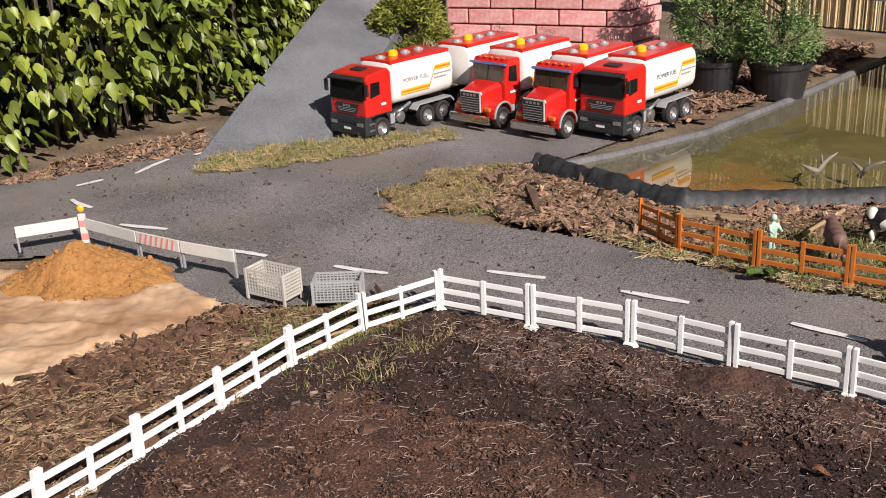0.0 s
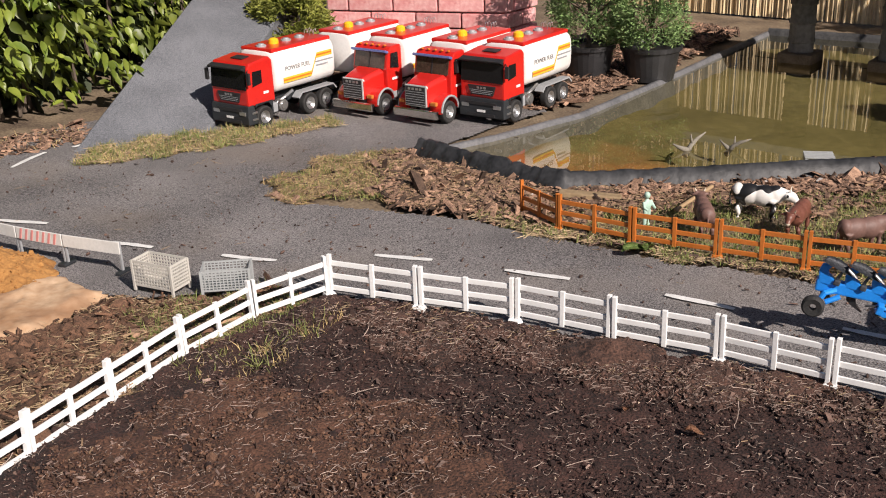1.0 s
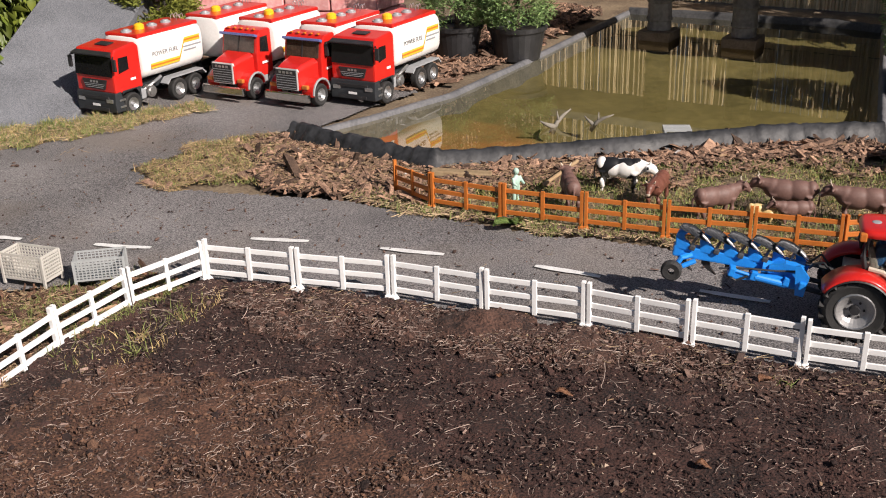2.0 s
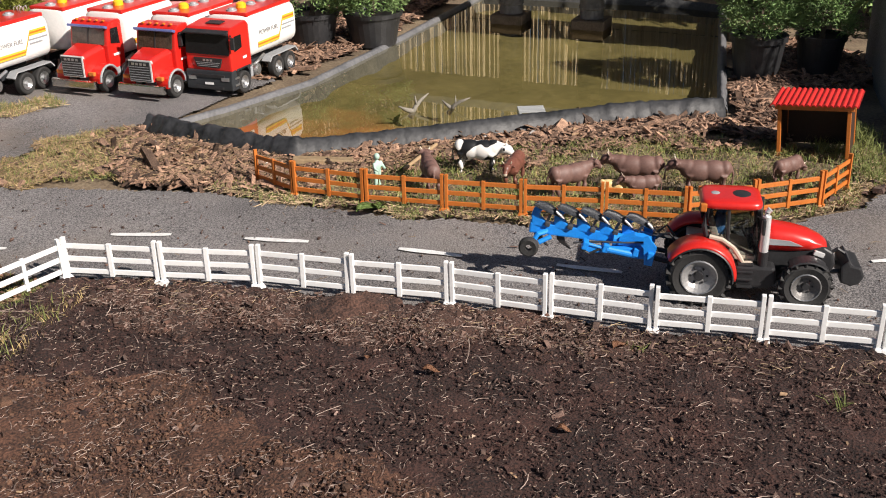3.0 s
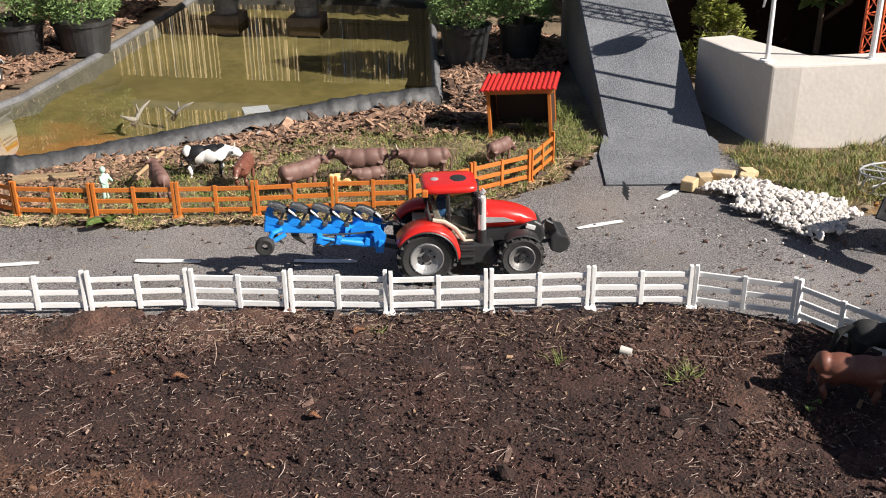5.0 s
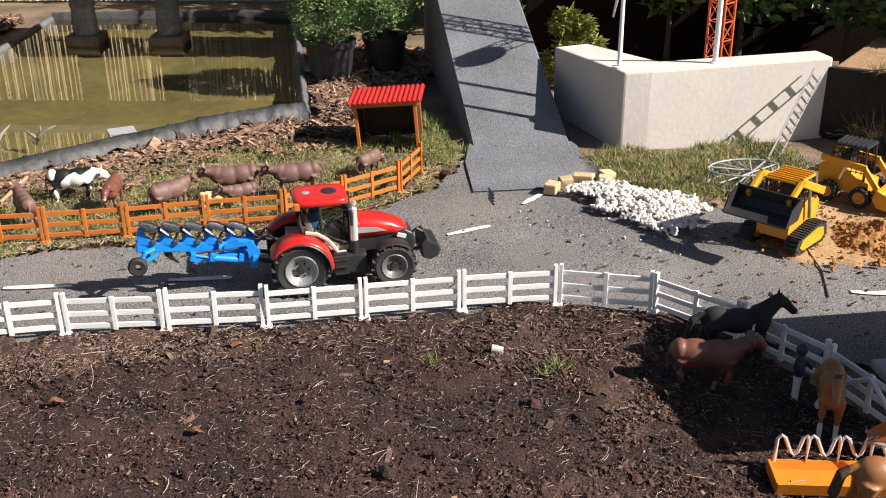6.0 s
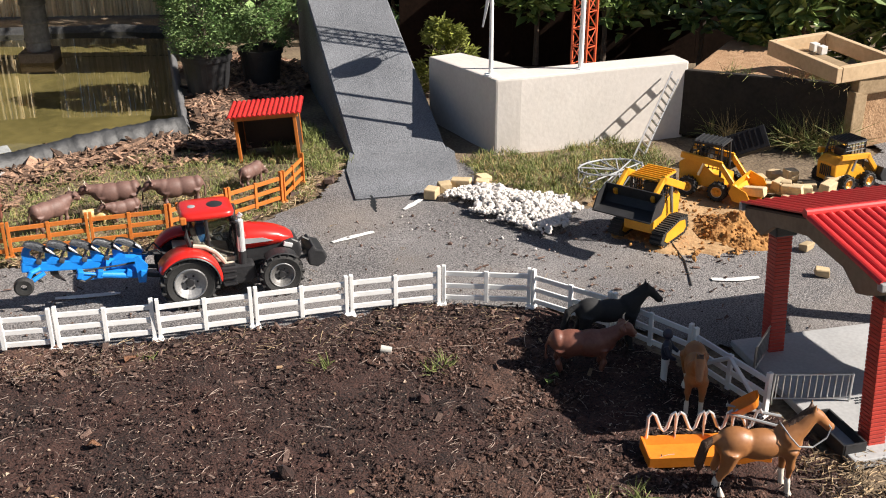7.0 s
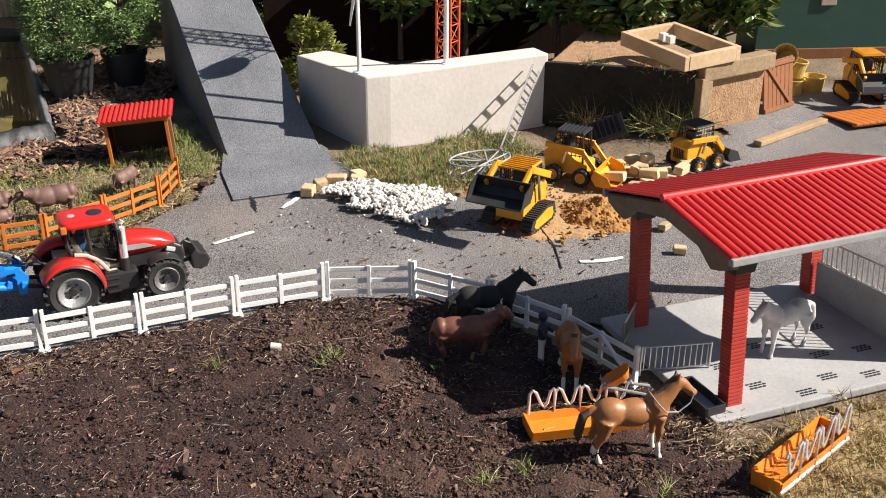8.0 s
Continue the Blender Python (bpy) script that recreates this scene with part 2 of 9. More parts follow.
def lathe(bm, prof, seg, m=None):
    """Turn a closed outline of (radius, y) about the y axis."""
    rings = []
    for k in range(seg):
        a = math.tau * k / seg
        rings.append([bm.verts.new((r * math.cos(a), y, r * math.sin(a))) for r, y in prof])
    fs = []
    n = len(prof)
    for k in range(seg):
        p, q = rings[k], rings[(k + 1) % seg]
        for i in range(n):
            j = (i + 1) % n
            if prof[i][0] < 1e-6 and prof[j][0] < 1e-6:
                continue
            fs.append(bm.faces.new((p[i], p[j], q[j], q[i])))
    bmesh.ops.remove_doubles(bm, verts=[v for r in rings for v in r], dist=1e-6)
    vs = [v for r in rings for v in r if v.is_valid]
    bmesh.ops.recalc_face_normals(bm, faces=bm.faces)
    if m:
        bmesh.ops.transform(bm, matrix=m, verts=vs)


def extrude_profile(bm, pts, w, axis="y", at=0.0):
    """A flat outline in x and z given thickness w along y, centred on y = at."""
    a = [bm.verts.new((x, at - w / 2, z)) for x, z in pts]
    b = [bm.verts.new((x, at + w / 2, z)) for x, z in pts]
    fs = [bm.faces.new(a), bm.faces.new(b[::-1])]
    n = len(pts)
    for i in range(n):
        fs.append(bm.faces.new((a[i], b[i], b[(i + 1) % n], a[(i + 1) % n])))
    bmesh.ops.recalc_face_normals(bm, faces=fs)
    return a + b


def bevel_all(bm, offset, seg=2, angle=30):
    es = [e for e in bm.edges if len(e.link_faces) == 2 and e.calc_face_angle(0) > radians(angle)]
    bmesh.ops.bevel(bm, geom=es, offset=offset, segments=seg, affect="EDGES", profile=0.6, clamp_overlap=True)


def blob(bm, c, r, rot=None, seg=28):
    m = Matrix.Translation(c)
    if rot:
        m = m @ Euler([radians(a) for a in rot]).to_matrix().to_4x4()
    bmesh.ops.create_uvsphere(bm, u_segments=seg, v_segments=18, radius=1.0, matrix=m @ Matrix.Diagonal((*r, 1)))


def heading(x, y, z, dx, dy):
    """A pose at (x, y, z) whose x axis points along (dx, dy)."""
    return pose(x, y, z, 0, 0, math.degrees(math.atan2(dy, dx)))


def inside(px, py, poly):
    r, n = np.zeros(np.shape(px), bool), len(poly)
    for i in range(n):
        (x1, y1), (x2, y2) = poly[i], poly[(i + 1) % n]
        if y1 == y2:
            continue
        r ^= ((y1 > py) != (y2 > py)) & (px < (x2 - x1) * (py - y1) / (y2 - y1) + x1)
    return r


def fray(px, py, amp, f=9.0):
    """Uneven shifts that roughen the outline of a patch of ground."""
    qx = px + amp * (np.sin(px * f * 2.1 + py * f * 1.3) + 0.6 * np.sin(py * f * 4.7 + 1.7) + 0.4 * np.sin(px * f * 9.1 + py * f * 7.0))
    qy = py + amp * (np.sin(py * f * 1.9 - px * f * 1.1 + 0.8) + 0.6 * np.sin(px * f * 5.3 + 0.4) + 0.4 * np.sin(px * f * 8.3 - py * f * 6.1))
    return qx, qy


def smooth01(v):
    v = np.clip(v, 0, 1)
    return v * v * (3 - 2 * v)


def bank(x, y):
    """The low bank under the near left run of the fence."""
    along = smooth01((1.75 - y) / 0.9)
    side = smooth01((0.15 - (x + 0.35)) / 0.55)
    return 0.06 * along * side * smooth01((x + 1.6) / 0.5)


POND = [(0.24, 2.83), (0.32, 2.72), (0.42, 2.6), (0.56, 2.45), (0.70, 2.44), (1.03, 2.41), (1.30, 2.41), (1.53, 2.375), (1.755, 2.32), (2.19, 2.96), (2.59, 3.54), (2.47, 3.72), (2.2, 3.97), (1.84, 4.28), (1.45, 3.86), (1.15, 3.53), (0.77, 3.14), (0.47, 2.95)]


def field(name, poly, z, cell, relief, material, amp=0.006, freq=14.0, ragged=0.008, follow=True, edge=0.0, smooth=True):
    """A patch of ground with a ragged outline and uneven relief, laid on the base ground; over the width edge its rim sinks in."""
    xs, ys = [p[0] for p in poly], [p[1] for p in poly]
    gx, gy = np.arange(min(xs) - 0.03, max(xs) + 0.03, cell), np.arange(min(ys) - 0.03, max(ys) + 0.03, cell)
    X, Y = np.meshgrid(gx, gy, indexing="ij")
    cx, cy = fray(X[:-1, :-1] + cell / 2, Y[:-1, :-1] + cell / 2, ragged)
    keep = inside(cx, cy, poly)
    used = np.zeros(X.shape, bool)
    for a in (0, 1):
        for b in (0, 1):
            used[a : X.shape[0] - 1 + a, b : X.shape[1] - 1 + b] |= keep
    idx = -np.ones(X.shape, int)
    idx[used] = np.arange(used.sum())
    vx, vy = X[used], Y[used]
    base = bank(vx, vy) if follow else np.zeros_like(vx)
    vz = np.array([z + b + relief(x, y) for x, y, b in zip(vx.tolist(), vy.tolist(), base.tolist())])
    if edge:
        px, py = fray(vx, vy, ragged)
        near = np.full(vx.shape, 9.0)
        for (x1, y1), (x2, y2) in zip(poly, poly[1:] + poly[:1]):
            u = np.clip(((px - x1) * (x2 - x1) + (py - y1) * (y2 - y1)) / ((x2 - x1) ** 2 + (y2 - y1) ** 2), 0, 1)
            near = np.minimum(near, np.hypot(px - x1 - u * (x2 - x1), py - y1 - u * (y2 - y1)))
        vz -= (z + 0.007) * (1 - smooth01(near / edge))
    i, j = np.nonzero(keep)
    faces = np.stack([idx[i, j], idx[i + 1, j], idx[i + 1, j + 1], idx[i, j + 1]], 1)
    me = bpy.data.meshes.new(name)
    me.from_pydata(np.stack([vx, vy, vz], 1).tolist(), [], faces.tolist())
    me.materials.append(material)
    for p in me.polygons:
        p.use_smooth = smooth
    return new(name, me)


def bumps(amp, f, seed=0.0, rough=0.5):
    return lambda x, y: amp * (noise.noise((x * f, y * f, seed)) + rough * noise.noise((x * f * 3.1, y * f * 3.1, seed + 5)) + rough * 0.6 * noise.noise((x * f * 8.7, y * f * 8.7, seed + 9)))


def level(x, y, z=0.0):
    return z + float(bank(np.array(x), np.array(y)))


def spread(poly, n, rng, avoid=(), ragged=0.01):
    """n random places in a polygon of the plan."""
    xs, ys = [p[0] for p in poly], [p[1] for p in poly]
    out = np.zeros((0, 2))
    while len(out) < n:
        p = np.stack([rng.uniform(min(xs), max(xs), n * 2), rng.uniform(min(ys), max(ys), n * 2)], 1)
        ok = inside(*fray(p[:, 0], p[:, 1], ragged), poly)
        for a in avoid:
            ok &= ~inside(p[:, 0], p[:, 1], a)
        out = np.concatenate([out, p[ok]])
    return out[:n]


def strew(name, places, zs, verts, faces, sizes, tilt, material, label, category, rng, jitter=0.35):
    """Many small bits of one shape as one mesh: random turn, tilt (degrees) and size."""
    n, k = len(places), len(verts)
    v = np.repeat(np.array(verts, float)[None], n, 0)
    v *= 1 + jitter * (rng.random((n, k, 3)) - 0.5)
    s = np.asarray(sizes, float)
    v *= s[:, None, :] if s.ndim == 2 else s[:, None, None]
    a, b, c = rng.uniform(0, math.tau, n), np.radians(tilt) * rng.normal(0, 1, n), np.radians(tilt) * rng.normal(0, 1, n)
    x, y, z = v[..., 0].copy(), v[..., 1].copy(), v[..., 2].copy()
    y, z = y * np.cos(b)[:, None] - z * np.sin(b)[:, None], y * np.sin(b)[:, None] + z * np.cos(b)[:, None]
    x, z = x * np.cos(c)[:, None] + z * np.sin(c)[:, None], -x * np.sin(c)[:, None] + z * np.cos(c)[:, None]
    x, y = x * np.cos(a)[:, None] - y * np.sin(a)[:, None], x * np.sin(a)[:, None] + y * np.cos(a)[:, None]
    v = np.stack([x + places[:, :1], y + places[:, 1:2], z + np.asarray(zs)[:, None]], 2).reshape(-1, 3)
    f = [tuple(i * k + q for q in face) for i in range(n) for face in faces]
    me = bpy.data.meshes.new(name)
    me.from_pydata(v.tolist(), [], f)
    me.materials.append(material)
    return tagged(new(name, me), label, category, kind="stuff")


CHIP = [(-0.5, -0.5, -0.5), (0.5, -0.4, -0.5), (0.55, 0.45, -0.5), (-0.45, 0.5, -0.5), (-0.4, -0.42, 0.5), (0.45, -0.35, 0.5), (0.5, 0.4, 0.5), (-0.38, 0.42, 0.5)]
CHIP_F = [(3, 2, 1, 0), (4, 5, 6, 7), (0, 1, 5, 4), (1, 2, 6, 5), (2, 3, 7, 6), (3, 0, 4, 7)]
BLADE = [(-0.05, 0, 0), (0.05, 0, 0), (-0.04, 0.12, 0.55), (0.04, 0.12, 0.55), (0.0, 0.5, 1.0)]
BLADE_F = [(0, 1, 3, 2), (2, 3, 4)]
ROCK = [(0, 0, 1), (0.9, 0, 0.35), (0.25, 0.85, 0.4), (-0.75, 0.5, 0.35), (-0.7, -0.55, 0.4), (0.3, -0.85, 0.35), (0.7, 0.5, -0.4), (-0.25, 0.85, -0.4), (-0.9, 0, -0.35), (-0.3, -0.85, -0.4), (0.75, -0.5, -0.4), (0, 0, -0.8)]
ROCK_F = [(0, 1, 2), (0, 2, 3), (0, 3, 4), (0, 4, 5), (0, 5, 1), (1, 6, 2), (2, 7, 3), (3, 8, 4), (4, 9, 5), (5, 10, 1), (2, 6, 7), (3, 7, 8), (4, 8, 9), (5, 9, 10), (1, 10, 6), (11, 7, 6), (11, 8, 7), (11, 9, 8), (11, 10, 9), (11, 6, 10)]


CURL = [(u, y + b, z) for u, y in ((-0.5, 2.4), (-0.2, 0.4), (0.15, 0.0), (0.5, 1.9)) for b, z in ((-0.5, -0.4), (0.5, -0.4), (0.0, 0.6))]
CURL_F = [(3 * i + j, 3 * i + (j + 1) % 3, 3 * i + 3 + (j + 1) % 3, 3 * i + 3 + j) for i in range(3) for j in range(3)]
GRAIN = [(0.6, 0, -0.35), (-0.4, 0.55, -0.35), (-0.4, -0.55, -0.35), (0, 0, 0.6)]
GRAIN_F = [(0, 1, 3), (1, 2, 3), (2, 0, 3), (2, 1, 0)]


# ---- ground ----
def base_ground():
    cell = 0.03
    gx, gy = np.arange(-2.4, 3.9, cell), np.arange(-1.2, 5.7, cell)
    X, Y = np.meshgrid(gx, gy, indexing="ij")
    keep = ~inside(X[:-1, :-1] + cell / 2, Y[:-1, :-1] + cell / 2, POND)
    edge = np.minimum.reduce([X - gx[0], gx[-1] - X, Y - gy[0], gy[-1] - Y])
    Z = bank(X, Y) * (edge > 0.01)
    Z = Z + np.where(edge > 0.1, np.array([[0.004 * noise.noise((x * 9, y * 9, 2)) - 0.008 for y in gy] for x in gx]), 0)
    nx, ny = X.shape
    v = np.stack([X, Y, Z], 2).reshape(-1, 3).tolist()
    i, j = np.nonzero(keep)
    f = np.stack([i * ny + j, (i + 1) * ny + j, (i + 1) * ny + j + 1, i * ny + j + 1], 1).tolist()
    n = len(v)
    far, x0, x1, y0, y1 = 300, gx[0], gx[-1], gy[0], gy[-1]
    v += [[x0, y0, 0], [x1, y0, 0], [x1, y1, 0], [x0, y1, 0], [-far, -far, 0], [far, -far, 0], [far, far, 0], [-far, far, 0]]
    f += [[n + 4, n + 5, n + 1, n], [n + 5, n + 6, n + 2, n + 1], [n + 6, n + 7, n + 3, n + 2], [n + 7, n + 4, n, n + 3]]
    me = bpy.data.meshes.new("ground")
    me.from_pydata(v, [], f)
    me.materials.append(M["earth"])
    return tagged(new("ground", me), "dry brown garden earth with straw and bark", "ground", kind="structure")


base_ground()
FENCE = [(-0.55, 1.205), (-0.467, 1.372), (-0.378, 1.53), (-0.282, 1.675), (-0.166, 1.803), (-0.027, 1.886), (0.143, 1.791), (0.311, 1.701), (0.462, 1.593), (0.618, 1.490), (0.758, 1.375), (0.9, 1.262), (1.051, 1.162), (1.205, 1.059), (1.354, 0.949), (1.458, 0.803), (1.47, 0.625), (1.45, 0.447), (1.385, 0.278)]
SOIL = [(-0.75, 0.6), (-0.57, 1.12)] + FENCE[1:] + [(1.36, 0.16), (1.26, 0.06), (1.12, -0.04), (1.0, -0.25), (0.95, -0.9), (-0.75, -0.9)]
RED_SOIL = ([(0.05, 1.44), (0.175, 1.36), (0.21, 1.17), (0.39, 1.04), (0.46, 0.86), (0.2, 0.6), (-0.3, 0.6), (-0.55, 0.9), (-0.48, 1.2), (-0.34, 1.45), (-0.14, 1.56)], [(0.0, 1.8), (0.3, 1.68), (0.62, 1.48), (0.86, 1.25), (0.82, 1.2), (0.6, 1.33), (0.37, 1.44), (0.08, 1.63)], [(1.12, 0.96), (1.26, 0.92), (1.37, 0.76), (1.34, 0.61), (1.2, 0.52), (1.09, 0.57), (1.12, 0.72), (1.08, 0.86)], [(0.8, 0.66), (0.98, 0.6), (1.12, 0.44), (1.2, 0.2), (1.1, 0.0), (0.9, 0.12), (0.7, 0.42)])
SOIL_RELIEF = bumps(0.008, 11, 3, 0.7)
for patch, earth in zip(RED_SOIL, ("red_soil", "mid_soil", "mid_soil", "mid_soil")):
    tagged(field("soil_patch", patch, 0.0105, 0.012, SOIL_RELIEF, M[earth], ragged=0.022), "drier reddish-brown patch of crumbly soil", "soil", kind="structure")
tagged(field("soil_field", SOIL, 0.008, 0.012, SOIL_RELIEF, M["soil"], ragged=0.01), "dark brown crumbly bare soil of the paddock", "soil", kind="structure")
ROAD = [(-0.035, 1.915), (-0.18, 1.94), (-0.4, 1.955), (-0.5, 2.0), (-0.72, 2.16), (-0.87, 2.3), (-1.02, 2.28), (-1.6, 2.32), (-1.7, 2.75), (-1.25, 2.95), (-1.12, 3.2), (-0.8, 3.45), (-0.45, 3.6), (0.5, 3.75), (0.72, 3.4), (0.66, 3.2), (0.3, 2.9), (0.15, 2.88), (-0.02, 2.82), (-0.2, 2.66), (-0.12, 2.47), (0.12, 2.36), (0.3, 2.26), (0.45, 2.13), (0.62, 1.97), (0.9, 1.77), (1.2, 1.59), (1.4, 1.575), (1.62, 1.58), (1.76, 1.64), (1.84, 1.7), (2.08, 1.5), (2.02, 1.38), (1.95, 1.2), (2.0, 1.0), (2.1, 0.6), (2.6, 0.62), (2.9, 0.62), (3.3, 0.9), (3.6, 0.5), (3.6, -0.6), (2.0, -0.6), (1.62, 0.26), (1.52, 0.6), (1.475, 0.8)] + FENCE[14:5:-1]
tagged(field("road", ROAD, 0.004, 0.012, bumps(0.0016, 4, 7), M["road"], ragged=0.006, follow=False), "grey gritty roofing-felt road with worn surface", "road", kind="structure")
SHEET = [(-0.46, 2.0), (-0.56, 2.09), (-0.8, 2.24), (-0.98, 2.2), (-1.5, 2.25), (-1.6, 1.3), (-0.95, 1.48), (-0.78, 1.6), (-0.68, 1.73), (-0.53, 1.9)]
tagged(field("sand_patch", SHEET, 0.009, 0.006, lambda x, y: 0.007 * noise.noise((x * 5, y * 5, 4)) + 0.009 * max(0.0, 0.7 - 3 * abs(noise.noise((x * 4 + 3, y * 9, 7)))) + 0.006 * max(0.0, 0.6 - 3 * abs(noise.noise((x * 11, y * 8, 2)))) + 0.002 * noise.noise((x * 28, y * 22, 6)) + 0.0012 * noise.noise((x * 60, y * 60, 1)), M["pale_sand"], ragged=0.012, edge=0.03), "trodden pale sand over a sheet", "sand", kind="structure")


def white_marks():
    for a, b in (((-0.92, 2.95), (-0.86, 3.09)), ((-0.79, 3.13), (-0.70, 3.22)), ((-1.06, 2.85), (-1.0, 2.9)), ((-1.03, 2.72), (-0.95, 2.64)), ((-0.83, 2.49), (-0.7, 2.44)), ((-0.53, 2.28), (-0.42, 2.225)), ((-0.26, 2.145), (-0.14, 2.09)), ((0.07, 2.08), (0.19, 2.03)), ((0.33, 1.945), (0.45, 1.875)), ((0.61, 1.765), (0.715, 1.68)), ((0.87, 1.57), (0.97, 1.49)), ((1.16, 1.41), (1.265, 1.385)), ((1.435, 1.345), (1.54, 1.315)), ((1.69, 1.355), (1.77, 1.37)), ((1.811, 0.59), (1.885, 0.518))):
        bm = bmesh.new()
        a, b = Vector((*a, 0.0072)), Vector((*b, 0.0072))
        side = Vector((-(b - a).y, (b - a).x, 0)).normalized()
        top, bot, n = [], [], 9
        for i in range(n):
            p = a.lerp(b, i / (n - 1))
            u = i / (n - 1)
            w = 0.0078 * (0.35 + 0.65 * math.sin(math.pi * min(1.0, max(0.0, 0.08 + 0.84 * u))) ** 0.5) + 0.0022 * noise.noise((p.x * 60, p.y * 60, 1))
            p = p + side * (0.012 * noise.noise((a.x * 7, a.y * 7, 8)) * math.sin(math.pi * u) + 0.003 * noise.noise((p.x * 14, p.y * 14, 4)))
            top.append(bm.verts.new(p + side * w))
            bot.append(bm.verts.new(p - side * w))
        fs = [bm.faces.new((bot[i], bot[i + 1], top[i + 1], top[i])) for i in range(n - 1)]
        ext = bmesh.ops.extrude_face_region(bm, geom=fs)
        bmesh.ops.translate(bm, vec=(0, 0, 0.0007), verts=[g for g in ext["geom"] if isinstance(g, bmesh.types.BMVert)])
        bmesh.ops.recalc_face_normals(bm, faces=bm.faces)
        tagged(link_mesh("lane_mark", bm, M["marking"]), "hand-painted white dash on the grey road", "lane mark", "lane marks", kind="structure")


white_marks()


# ---- pond ----
def pond():
    bm = bmesh.new()
    bmesh.ops.triangle_fill(bm, use_beauty=True, edges=[bm.edges.new((a, b)) for vs in [[bm.verts.new((x, y, -0.004)) for x, y in POND]] for a, b in zip(vs, vs[1:] + vs[:1])])
    for fc in bm.faces:
        if fc.normal.z < 0:
            fc.normal_flip()
    m = bpy.data.materials.new("murky_water")
    m.use_nodes = True
    nt, n = m.node_tree, m.node_tree.nodes
    n.remove(n["Principled BSDF"])
    tr, gl, mx, fr, bp, nz = (n.new("ShaderNode" + k) for k in ("BsdfTransparent", "BsdfGlossy", "MixShader", "Fresnel", "Bump", "TexNoise"))
    tr.inputs["Color"].default_value = (0.7, 0.66, 0.48, 1)
    gl.inputs["Roughness"].default_value = 0.015
    fr.inputs["IOR"].default_value = 1.6
    nz.inputs["Scale"].default_value = 14
    bp.inputs["Strength"].default_value, bp.inputs["Distance"].default_value = 0.03, 0.01
    nt.links.new(nz.outputs["Fac"], bp.inputs["Height"])
    nt.links.new(bp.outputs[0], gl.inputs["Normal"])
    nt.links.new(fr.outputs[0], mx.inputs[0])
    nt.links.new(tr.outputs[0], mx.inputs[1])
    nt.links.new(gl.outputs[0], mx.inputs[2])
    nt.links.new(mx.outputs[0], n["Material Output"].inputs["Surface"])
    w = link_mesh("water", bm, m)
    w.visible_shadow = False
    tagged(w, "still murky olive pond water", "water", kind="structure")
    big = [(x + (x - 1.3) * 0.05, y + (y - 3.1) * 0.05) for x, y in POND]
    tagged(field("pond_bed", big, -0.05, 0.03, bumps(0.012, 5, 8), M["pond_bed"], ragged=0.0, follow=False), "olive silt on the bed of the pond", "pond bed", kind="structure")
    n = len(POND)
    for name, run, material, wide, high, crumple, label in (
        ("pond_liner", range(0, 9), M["liner"], 0.036, 0.045, 0.8, "crumpled black pond liner rim with shiny folds"),
        ("pond_liner", range(8, 11), M["liner_grey"], 0.018, 0.024, 0.25, "dusty grey pond liner rim"),
        ("pond_liner", range(10, 14), M["liner_dusty"], 0.03, 0.024, 0.3, "dusty grey pond liner rim at the far side"),
        ("pond_liner", list(range(13, n)) + [0], M["liner_grey"], 0.022, 0.01, 0.1, "flat dusty grey pond liner edge"),
    ):
        pts = [Vector((*POND[i], 0)) for i in run]
        path = []
        for a, b in zip(pts, pts[1:]):
            k = max(2, int((b - a).length / 0.009))
            path += [a.lerp(b, i / k) for i in range(k)]
        path.append(pts[-1])
        bm = bmesh.new()
        rows = []
        for i, p in enumerate(path):
            d = (path[min(i + 3, len(path) - 1)] - path[max(i - 3, 0)]).normalized()
            out = Vector((d.y, -d.x, 0))
            nz = lambda s, f=22: noise.noise((p.x * f + s, p.y * f, s * 3.0))
            fold = lambda s, f: 1 - 2.4 * abs(noise.noise((p.x * f + s, p.y * f, s * 2.0)))
            rough_end = crumple * (1.0 if i < len(path) * 0.3 else 0.35 if i < len(path) * 0.8 else 0.7)
            crisp = rough_end * (fold(3, 11) * 0.5 + fold(8, 29) * 0.5)
            h = high * (1 + 0.12 * nz(1, 5) + 0.3 * crisp)
            prof = [(wide * 1.2, -0.006), (wide * (1.0 + 0.35 * crisp), h * (0.3 + 0.2 * rough_end * nz(3, 26))), (wide * (0.7 + 0.3 * rough_end * nz(10, 40)), h * 0.66), (wide * 0.4, h * (0.94 + 0.06 * nz(4, 24))), (wide * 0.15, h), (-wide * 0.1, h * 0.93), (-wide * (0.25 + 0.2 * crisp), h * 0.5), (-wide * 0.6, -0.012), (-wide * 1.5, -0.06)]
            rows.append([bm.verts.new(p + out * (u + (0.0015 + 0.006 * rough_end) * nz(7 + j, 44)) + Vector((0, 0, z + (0.001 + 0.005 * rough_end) * nz(20 + j, 52)))) for j, (u, z) in enumerate(prof)])
        for a, b in zip(rows, rows[1:]):
            for j in range(len(a) - 1):
                bm.faces.new((a[j], a[j + 1], b[j + 1], b[j]))
        bmesh.ops.recalc_face_normals(bm, faces=bm.faces)
        tagged(link_mesh(name, bm, material, smooth=True), label, "pond liner", kind="structure")


pond()


